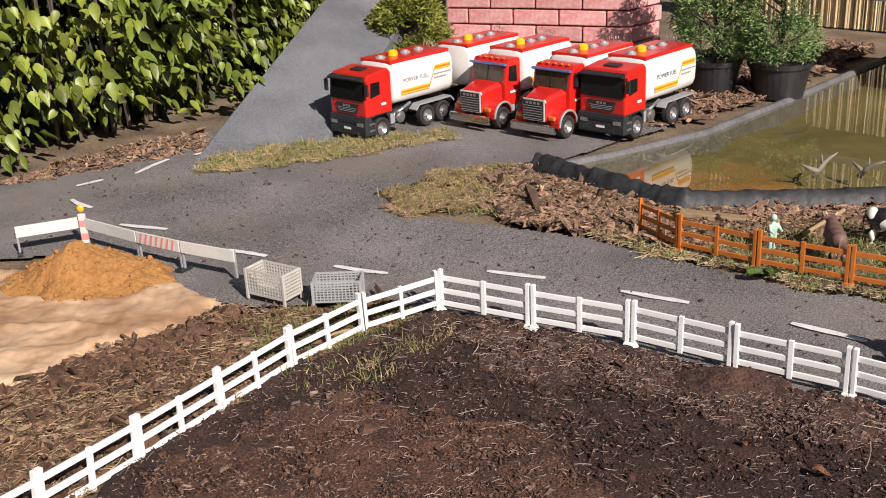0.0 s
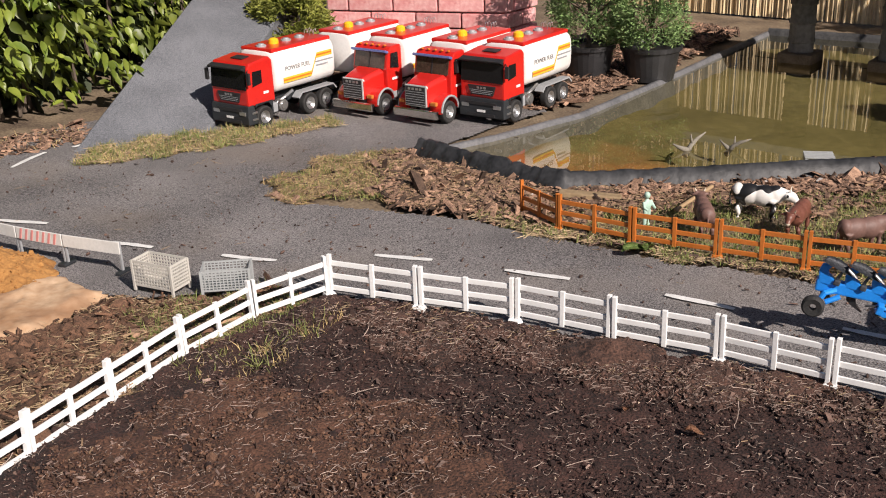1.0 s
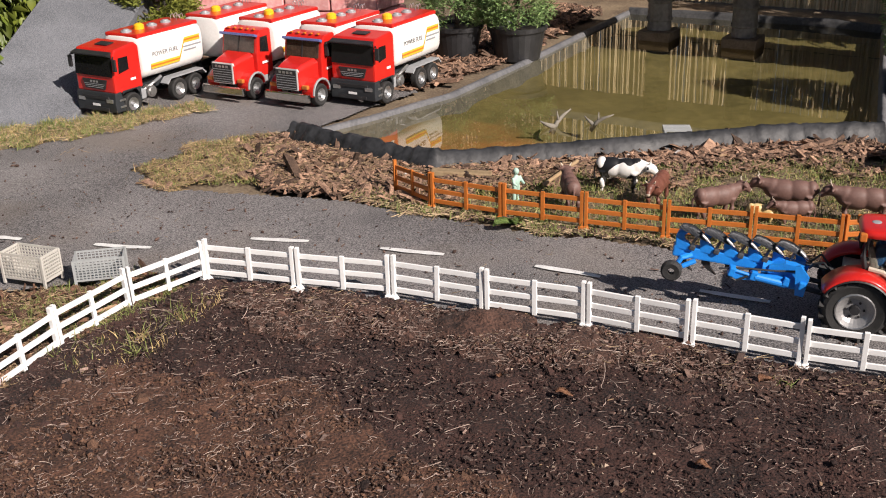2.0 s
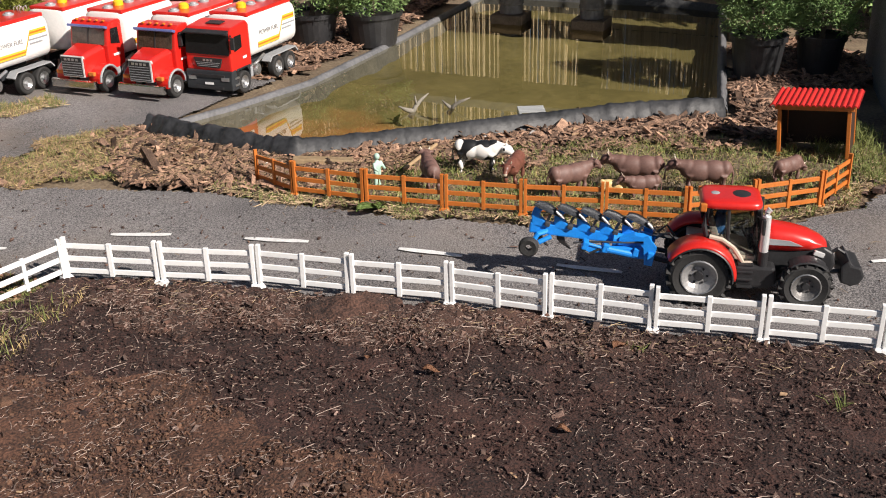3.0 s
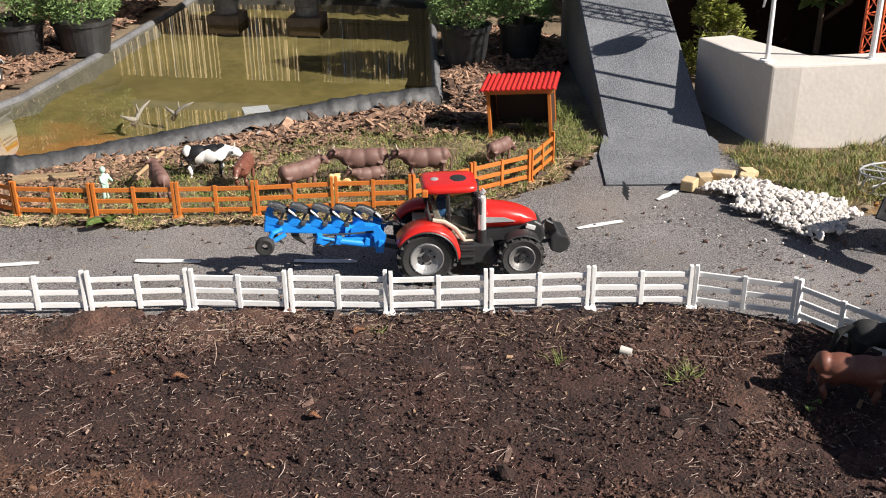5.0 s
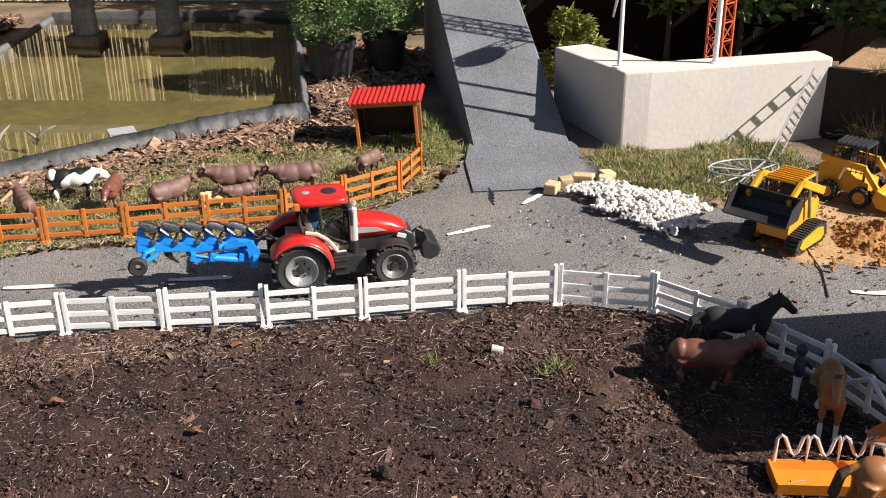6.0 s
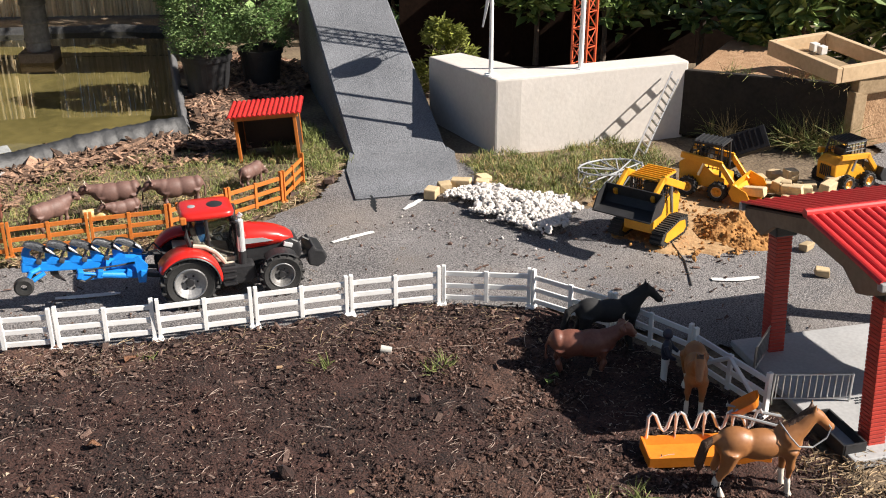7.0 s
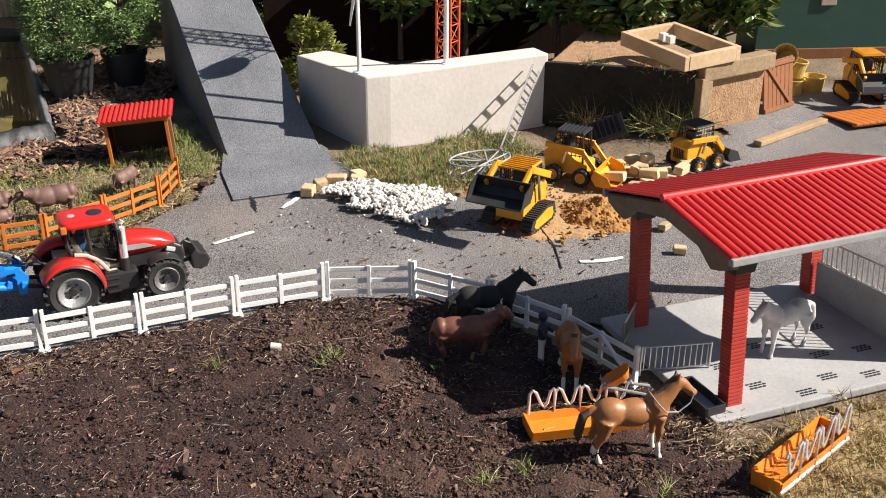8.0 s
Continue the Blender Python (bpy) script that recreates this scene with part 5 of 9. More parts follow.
        for k, (u, wl) in enumerate(((0.7, 0.08), (0.7, 0.055))):
            box(bm, (x1 - ln * 0.7 - wl / 2 + 0.015, y, z0 + 0.07 - k * 0.012), (wl, 0.0008, 0.0045))
        part("small_print", bm, M["grey"], t, "illegible grey small print")


def truck_wheels(t, xs, rear, rim):
    for x in xs:
        for s in (-1, 1):
            wheel(t, x, s * 0.07, 0.034, 0.024, rim, s, 0, M["grey"])
    for s in (-1, 1):
        bm = bmesh.new()
        extrude_profile(bm, [(rear[0] + 0.055, 0.062), (rear[0] + 0.035, 0.078), (rear[1] - 0.035, 0.078), (rear[1] - 0.052, 0.06), (rear[1] - 0.048, 0.058), (rear[1] - 0.034, 0.073), (rear[0] + 0.035, 0.073), (rear[0] + 0.05, 0.058)], 0.03, at=s * 0.068)
        part("mudguard", bm, M["grey"], t, "grey mudguard over the twin axle")


def chassis_parts(t, x0, x1):
    bm = bmesh.new()
    for s in (-1, 1):
        box(bm, ((x0 + x1) / 2, s * 0.026, 0.062), (x1 - x0, 0.012, 0.026), bevel=0.001)
    part("chassis", bm, M["dark_grey"], t)
    for s in (-1, 1):
        bm = bmesh.new()
        cyl(bm, (x1 - 0.118, s * 0.052, 0.052), (x1 - 0.118, s * 0.076, 0.052), 0.018, 0.018, 16)
        cyl(bm, (x1 - 0.118, s * 0.076, 0.052), (x1 - 0.118, s * 0.08, 0.052), 0.012, 0.012, 16)
        tube(bm, [(x1 - 0.104, s * 0.06, 0.06), (x1 - 0.132, s * 0.07, 0.075), (x1 - 0.165, s * 0.072, 0.088)], 0.005, 8)
        part("hose_reel", bm, M["silver"], t, "silver hose reel and pipe")
        bm = bmesh.new()
        box(bm, (x1 - 0.086, s * 0.056, 0.05), (0.024, 0.03, 0.03), bevel=0.003)
        part("fuel_box", bm, M["grey"], t)


M["mirror"] = mat("dented_chrome", (0.72, 0.7, 0.66), (0.6, 0.58, 0.54), 70, 0.14, 0.25, metal=1.0, fine=120)
M["visor_blue"] = mat("blue_chrome", (0.12, 0.15, 0.4), (0.2, 0.24, 0.5), 40, 0.3, 0.0, metal=0.3)


def cabover_truck(m):
    """Flat-nosed tank truck; x forward, origin under the middle of its bumper."""
    t = thing("toy_tank_truck", m, "red and white flat-nosed toy fuel tank truck parked in a row", "toy truck", "parked tank trucks")
    truck_wheels(t, (-0.062, -0.262, -0.336), (-0.262, -0.336), M["silver"])
    chassis_parts(t, -0.375, -0.03)
    profile_part("cab", [(0.0, 0.075), (0.0, 0.125), (-0.006, 0.185), (-0.016, 0.204), (-0.1, 0.213), (-0.112, 0.2), (-0.112, 0.075)], 0.158, M["red"], t, 0.006, "red cab", seg=2)
    profile_part("bumper", [(0.006, 0.02), (0.008, 0.045), (0.004, 0.078), (-0.02, 0.08), (-0.026, 0.05), (-0.03, 0.02)], 0.162, M["dark_grey"], t, 0.003, "dark grey bumper with lamps")
    for s in (-1, 1):
        profile_part("sill", [(-0.1, 0.035), (-0.1, 0.08), (-0.028, 0.08), (-0.028, 0.068), (-0.04, 0.078), (-0.08, 0.078), (-0.094, 0.06), (-0.094, 0.035)], 0.02, M["dark_grey"], t, 0.002, at=s * 0.07)
        bm = bmesh.new()
        extrude_profile(bm, [(-0.022, 0.133), (-0.026, 0.178), (-0.062, 0.178), (-0.062, 0.14)], 0.002, at=s * 0.0795)
        part("side_window", bm, M["dark_glass"], t, "dark side window")
        bm = bmesh.new()
        tube(bm, [(-0.01, s * 0.078, 0.185), (0.004, s * 0.09, 0.183)], 0.002, 6)
        box(bm, (0.002, s * 0.091, 0.163), (0.007, 0.013, 0.036), bevel=0.002)
        part("wing_mirror", bm, M["black"], t)
        bm = bmesh.new()
        box(bm, (0.008, s * 0.058, 0.055), (0.004, 0.026, 0.011), bevel=0.001)
        part("headlight", bm, M["silver"], t)
        bm = bmesh.new()
        box(bm, (-0.075, s * 0.0796, 0.108), (0.02, 0.0014, 0.007))
        part("door_mark", bm, M["white_plastic"], t)
        for k in range(2):
            bm = bmesh.new()
            box(bm, (-0.02, s * 0.08, 0.035 + 0.02 * k), (0.022, 0.006, 0.006), bevel=0.001)
            part("step", bm, M["silver"], t)
    bm = bmesh.new()
    extrude_profile(bm, [(0.0032, 0.127), (-0.0035, 0.19), (-0.0055, 0.19), (0.0002, 0.127)], 0.15)
    part("windscreen", bm, M["dark_glass"], t, "dark windscreen")
    bm = bmesh.new()
    extrude_profile(bm, [(-0.004, 0.183), (0.012, 0.19), (0.012, 0.193), (-0.008, 0.199)], 0.148)
    part("sun_visor", bm, M["black"], t)
    bm = bmesh.new()
    vs = [bm.verts.new((x, y, z)) for x in (-0.002, 0.0045) for y, z in ((-0.05, 0.116), (0.05, 0.116), (0.04, 0.087), (-0.04, 0.087))]
    for q in ((0, 1, 2, 3), (7, 6, 5, 4), (0, 4, 5, 1), (1, 5, 6, 2), (2, 6, 7, 3), (3, 7, 4, 0)):
        bm.faces.new([vs[k] for k in q])
    bmesh.ops.recalc_face_normals(bm, faces=bm.faces)
    bevel_all(bm, 0.0016)
    gr = part("grille", bm, M["black"], t, "black trapezoid grille")
    for k in range(3):
        bm = bmesh.new()
        box(bm, (0.005, 0, 0.092 + 0.005 * k), (0.0012, 0.068 + 0.008 * k, 0.0012))
        part("grille_bar", bm, M["grey"], gr)
    bm = bmesh.new()
    for k in range(3):
        box(bm, (0.0052, -0.012 + 0.012 * k, 0.1095), (0.0012, 0.008, 0.0065), bevel=0.0004)
    part("badge", bm, M["silver"], gr, "silver badge shapes")
    bm = bmesh.new()
    box(bm, (0.0065, 0, 0.0625), (0.006, 0.11, 0.01), bevel=0.0015)
    box(bm, (0.0075, 0, 0.028), (0.006, 0.1, 0.01), bevel=0.0015)
    part("bumper_slot", bm, M["black"], t)
    bm = bmesh.new()
    box(bm, (0.0085, 0, 0.04), (0.001, 0.03, 0.007))
    part("number_plate", bm, M["white_plastic"], t)
    bm = bmesh.new()
    box(bm, (-0.055, 0, 0.211), (0.03, 0.05, 0.003), (0, 6, 0), 0.001)
    part("roof_hatch", bm, M["black"], t)
    tank_body(t, -0.392, -0.12)
    return t


def bonnet_truck(m):
    """Long-nosed tank truck with chrome grille and bumper."""
    t = thing("toy_tank_truck", m, "red and white long-nosed toy fuel tank truck with chrome grille", "toy truck", "parked tank trucks")
    truck_wheels(t, (-0.058, -0.296, -0.37), (-0.296, -0.37), M["silver"])
    chassis_parts(t, -0.41, -0.03)
    bm = bmesh.new()
    secs = []
    for x, w, zt in ((-0.002, 0.086, 0.122), (-0.03, 0.094, 0.13), (-0.085, 0.112, 0.14)):
        secs.append([bm.verts.new((x, y * w / 2, z)) for y, z in ((-1, 0.055), (-1, zt - 0.012), (-0.82, zt), (0.82, zt), (1, zt - 0.012), (1, 0.055))])
    for a, b in zip(secs, secs[1:]):
        for i in range(6):
            bm.faces.new((a[i], a[(i + 1) % 6], b[(i + 1) % 6], b[i]))
    bm.faces.new(secs[0]), bm.faces.new(secs[-1])
    bmesh.ops.recalc_face_normals(bm, faces=bm.faces)
    bevel_all(bm, 0.004)
    part("bonnet", bm, M["red"], t, "red sloping bonnet")
    for s in (-1, 1):
        bm = bmesh.new()
        rows = []
        for k in range(11):
            a = radians(-5 + 180 * k / 10)
            rows.append([bm.verts.new((-0.058 + math.cos(a) * r, s * y, 0.04 + math.sin(a) * r * 1.05)) for r, y in ((0.038, 0.04), (0.045, 0.04), (0.0455, 0.08), (0.038, 0.083))])
        for a, b in zip(rows, rows[1:]):
            for i in range(4):
                bm.faces.new((a[i], a[(i + 1) % 4], b[(i + 1) % 4], b[i]))
        bm.faces.new(rows[0]), bm.faces.new(rows[-1])
        bmesh.ops.recalc_face_normals(bm, faces=bm.faces)
        part("wing", bm, M["red"], t, "red front wing")
        bm = bmesh.new()
        tube(bm, [(-0.058 + math.cos(radians(a)) * 0.042, s * 0.083, 0.04 + math.sin(radians(a)) * 0.044) for a in range(0, 181, 20)], 0.0035, 6)
        part("wing_trim", bm, M["grey"], t)
        bm = bmesh.new()
        box(bm, (-0.008, s * 0.06, 0.066), (0.012, 0.022, 0.012), bevel=0.003)
        part("headlight", bm, M["orange_plastic"], t, "amber headlamp block")
        bm = bmesh.new()
        extrude_profile(bm, [(-0.098, 0.142), (-0.103, 0.185), (-0.135, 0.185), (-0.138, 0.135)], 0.002, at=s * 0.0725)
        part("side_window", bm, M["dark_glass"], t, "dark side window")
        bm = bmesh.new()
        box(bm, (-0.118, s * 0.0735, 0.105), (0.03, 0.0014, 0.007))
        part("door_mark", bm, M["white_plastic"], t)
    profile_part("cab", [(-0.083, 0.06), (-0.083, 0.136), (-0.094, 0.192), (-0.106, 0.205), (-0.152, 0.207), (-0.158, 0.2), (-0.158, 0.06)], 0.142, M["red"], t, 0.005, "red cab")
    bm = bmesh.new()
    extrude_profile(bm, [(-0.0795, 0.139), (-0.0895, 0.188), (-0.0925, 0.188), (-0.0825, 0.139)], 0.12)
    part("windscreen", bm, M["brown_glass"], t, "dark split windscreen")
    bm = bmesh.new()
    box(bm, (-0.0845, 0, 0.163), (0.003, 0.004, 0.05), (0, -11.5, 0))
    part("screen_bar", bm, M["black"], t)
    bm = bmesh.new()
    box(bm, (-0.086, 0, 0.192), (0.016, 0.142, 0.008), (0, -20, 0), 0.002)
    part("sun_visor", bm, M["visor_blue"], t, "blue-tinted chrome visor")
    bm = bmesh.new()
    for k in range(5):
        box(bm, (-0.103, -0.05 + 0.025 * k, 0.208), (0.008, 0.008, 0.005), bevel=0.002)
    part("roof_lamps", bm, M["stripe_orange"], t)
    bm = bmesh.new()
    box(bm, (0.001, 0, 0.088), (0.005, 0.082, 0.066), bevel=0.003)
    part("grille_frame", bm, M["chrome"], t, "chrome grille frame")
    gr = t.children[-1]
    bm = bmesh.new()
    box(bm, (0.0035, 0, 0.0875), (0.005, 0.074, 0.058), bevel=0.001)
    part("grille_back", bm, M["black"], gr)
    for k in range(6):
        bm = bmesh.new()
        box(bm, (0.0064, 0, 0.063 + 0.0075 * k), (0.0016, 0.07, 0.0015))
        part("slat", bm, M["grey"], gr)
    bm = bmesh.new()
    for k in range(4):
        box(bm, (0.0066, -0.021 + 0.014 * k, 0.1095), (0.0016, 0.009, 0.007), bevel=0.0005)
    part("badge", bm, M["silver"], gr, "silver badge shapes")
    bm = bmesh.new()
    box(bm, (0.006, 0, 0.036), (0.014, 0.166, 0.026), bevel=0.004)
    part("bumper", bm, M["mirror"], t, "broad chrome bumper")
    tank_body(t, -0.426, -0.168)
    return t


TRUCK_WAY = (-0.68, -0.735)
TOY = Matrix.Scale(1.02, 4)


def tank_trailer(m):
    """Drawbar tank trailer; x forward, origin under the front of its tank."""
    t = thing("toy_tank_trailer", m, "white and red toy tank trailer coupled behind a tank truck", "toy trailer")
    truck_wheels(t, (-0.05, -0.165, -0.235), (-0.165, -0.235), M["silver"])
    bm = bmesh.new()
    for s in (-1, 1):
        box(bm, (-0.132, s * 0.026, 0.062), (0.255, 0.012, 0.026), bevel=0.001)
    tube(bm, [(-0.01, 0, 0.055), (0.035, 0, 0.05)], 0.005, 8)
    part("chassis", bm, M["dark_grey"], t)
    tank_body(t, -0.27, 0.0)
    return t


cabover_truck(heading(-0.319, 3.230, 0.006, *TRUCK_WAY) @ TOY)
tank_trailer(heading(0.009, 3.557, 0.006, *TRUCK_WAY) @ TOY)
bonnet_truck(heading(0.064, 3.30, 0.006, *TRUCK_WAY) @ TOY)
bonnet_truck(heading(0.252, 3.147, 0.006, *TRUCK_WAY) @ TOY)
cabover_truck(heading(0.451, 3.106, 0.006, *TRUCK_WAY) @ TOY)


def skid_loader(m, tracks, bucket, raise_deg, label, seat_mat):
    """Compact loader: x forward, origin on the ground under its middle."""
    t = thing("toy_loader", m, label, "toy loader", "yellow loaders")
    if tracks:
        for s in (-1, 1):
            bm = bmesh.new()
            outer = [(-0.075, 0.012), (-0.06, 0.0), (0.055, 0.0), (0.075, 0.014), (0.062, 0.034), (-0.03, 0.048), (-0.066, 0.04)]
            extrude_profile(bm, outer, 0.03, at=s * 0.055)
            bevel_all(bm, 0.003, 2)
            tr = part("track", bm, M["tyre"], t, "black rubber track")
            bm = bmesh.new()
            extrude_profile(bm, [(x * 0.78, 0.006 + z * 0.72) for x, z in outer], 0.033, at=s * 0.055)
            part("track_frame", bm, M["yellow"], tr)
            loop = [Vector((x, 0, z)) for x, z in outer]
            total = 34
            per = sum((a - b).length for a, b in zip(loop, loop[1:] + loop[:1]))
            u = 0.0
            bm = bmesh.new()
            for k in range(total):
                d = per * k / total
                for a, b in zip(loop, loop[1:] + loop[:1]):
                    seg = (b - a).length
                    if d <= seg:
                        p = a.lerp(b, d / seg)
                        ang = math.degrees(math.atan2((b - a).z, (b - a).x))
                        box(bm, (p.x, s * 0.055, p.z), (0.005, 0.031, 0.006), (0, -ang, 0))
                        break
                    d -= seg
            part("track_tread", bm, M["tyre"], tr)
    else:
        for x in (-0.045, 0.045):
            for s in (-1, 1):
                wheel(t, x, s * 0.058, 0.026, 0.024, M["yellow"], s, 14, M["yellow"])
    profile_part("body", [(-0.08, 0.025), (-0.085, 0.085), (-0.06, 0.105), (-0.02, 0.1), (0.02, 0.07), (0.055, 0.06), (0.058, 0.025)], 0.078, M["yellow"], t, 0.004, "yellow body")
    bm = bmesh.new()
    for k in range(6):
        box(bm, (-0.0855 + 0.002 * 0, -0.02 + 0.008 * k, 0.06), (0.002, 0.004, 0.036))
    part("rear_grille", bm, M["black"], t)
    # caged cab: roof, side frames, bars
    bm = bmesh.new()
    box(bm, (-0.004, 0, 0.1525), (0.088, 0.078, 0.005), bevel=0.002)
    roof = part("cab_roof", bm, M["yellow"] if tracks else M["black"], t, "cab roof")
    for s in (-1, 1):
        bm = bmesh.new()
        tube(bm, [(0.04, s * 0.036, 0.062), (0.036, s * 0.036, 0.15), (-0.045, s * 0.036, 0.15), (-0.06, s * 0.036, 0.1)], 0.0035, 6)
        side = part("cage_frame", bm, M["black"], t, "black cab cage frame")
        for k in range(7):
            bm = bmesh.new()
            tube(bm, [(0.03 - 0.013 * k, s * 0.037, 0.08), (0.03 - 0.013 * k, s * 0.037, 0.15)], 0.0015, 5)
            part("cage_bar", bm, M["black"], side)
        for k in range(5):
            bm = bmesh.new()
            tube(bm, [(0.038, s * 0.037, 0.084 + 0.014 * k), (-0.05, s * 0.037, 0.084 + 0.014 * k)], 0.0014, 5)
            part("cage_bar", bm, M["black"], side)
    for k in range(7):
        bm = bmesh.new()
        tube(bm, [(0.034 - 0.013 * k, -0.036, 0.157), (0.034 - 0.013 * k, 0.036, 0.157)], 0.002, 5)
        part("roof_bar", bm, M["yellow"] if tracks else M["black"], roof)
    bm = bmesh.new()
    box(bm, (-0.02, 0, 0.105), (0.03, 0.05, 0.05), bevel=0.006)
    part("seat", bm, seat_mat, t)
    r = radians(raise_deg)
    pivot = Vector((-0.07, 0, 0.112))
    tip = pivot + Vector((math.cos(r) * 0.165, 0, math.sin(r) * 0.165))
    knee = pivot + Vector((math.cos(r) * 0.115, 0, math.sin(r) * 0.115 + 0.02))
    for s in (-1, 1):
        bm = bmesh.new()
        w = Vector((0, s * 0.048, 0))
        for a, b, hgt in ((pivot, knee, 0.018), (knee, tip - Vector((0, 0, 0.025)), 0.015)):
            d = b - a
            box(bm, (a + b) / 2 + w, (d.length + 0.012, 0.01, hgt), (0, -math.degrees(math.atan2(d.z, d.x)), 0), 0.002)
        part("lift_arm", bm, M["yellow"], t, "yellow lift arm")
        bm = bmesh.new()
        a, b = Vector((-0.02, s * 0.048, 0.06)), pivot.lerp(knee, 0.6) + w
        cyl(bm, a, b, 0.004, seg=8)
        part("ram", bm, M["silver"], t)
    bm = bmesh.new()
    c = tip + Vector((0.012, 0, -0.035))
    extrude_profile(bm, [(c.x - 0.012, c.z + 0.026), (c.x - 0.02, c.z), (c.x - 0.006, c.z - 0.022), (c.x + 0.052, c.z - 0.026), (c.x + 0.052, c.z - 0.023), (c.x - 0.002, c.z - 0.017), (c.x - 0.015, c.z + 0.0), (c.x - 0.008, c.z + 0.026)], 0.148)
    b = part("bucket", bm, bucket, t, "wide loader bucket")
    for s in (-1, 1):
        bm = bmesh.new()
        extrude_profile(bm, [(c.x - 0.011, c.z + 0.026), (c.x - 0.018, c.z), (c.x - 0.005, c.z - 0.02), (c.x + 0.05, c.z - 0.024), (c.x + 0.03, c.z + 0.01)], 0.003, at=s * 0.0735)
        part("bucket_cheek", bm, bucket, b)
    return t


skid_loader(heading(1.935, 0.815, 0.012, -1.0, -0.06) @ Matrix.Scale(0.95, 4), True, M["black"], 14, "yellow and black toy track loader with black bucket on sand", M["black"])
skid_loader(heading(2.278, 0.835, 0.012, 0.1, -1.0) @ Matrix.Scale(0.88, 4), False, M["yellow"], -15, "yellow wheeled toy loader with yellow bucket beside rubble", M["black"])
skid_loader(heading(2.55, 0.595, 0.012, 0.92, -0.39) @ Matrix.Scale(0.8, 4), False, M["black"], -14, "yellow wheeled toy loader with black caged cab", M["black"])


# ---- toy animals and dolls: one plain mesh each ----
def welded(name, bm, voxel, material):
    """Melts overlapping lumps into one smooth skin."""
    me = bpy.data.meshes.new(name)
    bm.to_mesh(me)
    bm.free()
    tmp = new(name, me)
    md = tmp.modifiers.new("weld", "REMESH")
    md.mode, md.voxel_size, md.use_smooth_shade = "VOXEL", voxel, True
    sm = tmp.modifiers.new("ease", "SMOOTH")
    sm.iterations, sm.factor = 5, 0.5
    out = bpy.data.meshes.new_from_object(tmp.evaluated_get(bpy.context.evaluated_depsgraph_get()))
    bpy.data.objects.remove(tmp)
    out.name = name
    out.materials.clear()
    out.materials.append(material)
    for p in out.polygons:
        p.use_smooth = True
    return out


def hide_mat(name, base, dark, pale, pale_above=None, patches=False, rough=0.45):
    """Moulded plastic hide: base colour, darker shading noise, pale muzzle or feet by the height on the toy."""
    m = mat(name, base, dark, 22, rough, 0.08, fine=200)
    nt, n = m.node_tree, m.node_tree.nodes
    bs = n["Principled BSDF"]
    old = bs.inputs["Base Color"].links[0].from_socket
    co, sep, mix = n.new("ShaderNodeTexCoord"), n.new("ShaderNodeSeparateXYZ"), n.new("ShaderNodeMix")
    mix.data_type = "RGBA"
    nt.links.new(co.outputs["Object"], sep.inputs[0])
    if patches:
        nz, th = n.new("ShaderNodeTexNoise"), n.new("ShaderNodeMath")
        nz.inputs["Scale"].default_value, nz.inputs["Detail"].default_value = 26, 0.5
        th.operation, th.inputs[1].default_value = "GREATER_THAN", 0.485
        nt.links.new(co.outputs["Object"], nz.inputs["Vector"])
        nt.links.new(nz.outputs["Fac"], th.inputs[0])
        fac = th.outputs[0]
    else:
        th = n.new("ShaderNodeMath")
        th.operation, th.inputs[1].default_value = "LESS_THAN", pale_above
        nt.links.new(sep.outputs["Z"], th.inputs[0])
        fac = th.outputs[0]
    nt.links.new(fac, mix.inputs[0])
    nt.links.new(old, mix.inputs[6])
    mix.inputs[7].default_value = (*pale, 1)
    nt.links.new(mix.outputs[2], bs.inputs["Base Color"])
    return m


def cow_mesh(name, material, head_down=0.0):
    """Toy cow about 12 cm long; x towards the head."""
    bm = bmesh.new()
    blob(bm, (-0.022, 0, 0.056), (0.034, 0.021, 0.024))
    blob(bm, (0.012, 0, 0.055), (0.036, 0.0215, 0.0245))
    blob(bm, (0.034, 0, 0.06), (0.02, 0.017, 0.021))
    blob(bm, (-0.046, 0, 0.062), (0.014, 0.018, 0.018))
    hz = 0.07 - head_down
    tube(bm, [(0.036, 0, 0.064), (0.052, 0, 0.068 - head_down * 0.5), (0.064, 0, hz)], [0.016, 0.013, 0.011], 10)
    blob(bm, (0.068, 0, hz), (0.014, 0.0105, 0.0115), (0, 35, 0))
    blob(bm, (0.079, 0, hz - 0.009), (0.009, 0.0075, 0.0075), (0, 35, 0))
    for s in (-1, 1):
        blob(bm, (0.06, s * 0.015, hz + 0.006), (0.004, 0.009, 0.004), (s * -15, 0, s * -20))
        tube(bm, [(0.064, s * 0.006, hz + 0.01), (0.064, s * 0.012, hz + 0.017), (0.068, s * 0.013, hz + 0.022)], [0.0028, 0.0024, 0.0016], 6)
        for x, k in ((0.03, 1), (-0.042, -1)):
            tube(bm, [(x, s * 0.012, 0.05), (x + 0.002 * k, s * 0.0125, 0.026), (x - 0.002 * k, s * 0.0125, 0.012), (x, s * 0.0125, 0.001)], [0.0115, 0.0065, 0.0052, 0.0062], 8)
    blob(bm, (-0.028, 0, 0.034), (0.011, 0.01, 0.007))
    tube(bm, [(-0.058, 0, 0.068), (-0.064, 0.002, 0.05), (-0.062, 0.003, 0.026)], [0.003, 0.0028, 0.0042], 6)
    me = welded(name, bm, 0.0022, material)
    me.materials.append(M["horn"])
    for p in me.polygons:
        x, y, z = p.center
        if (x > 0.06 and z > hz + 0.0135) or (x > 0.083 and z < hz - 0.008):
            p.material_index = 1
    return me


M["horn"] = mat("cream_horn", (0.6, 0.52, 0.4), (0.5, 0.42, 0.32), 60, 0.5, 0.1)


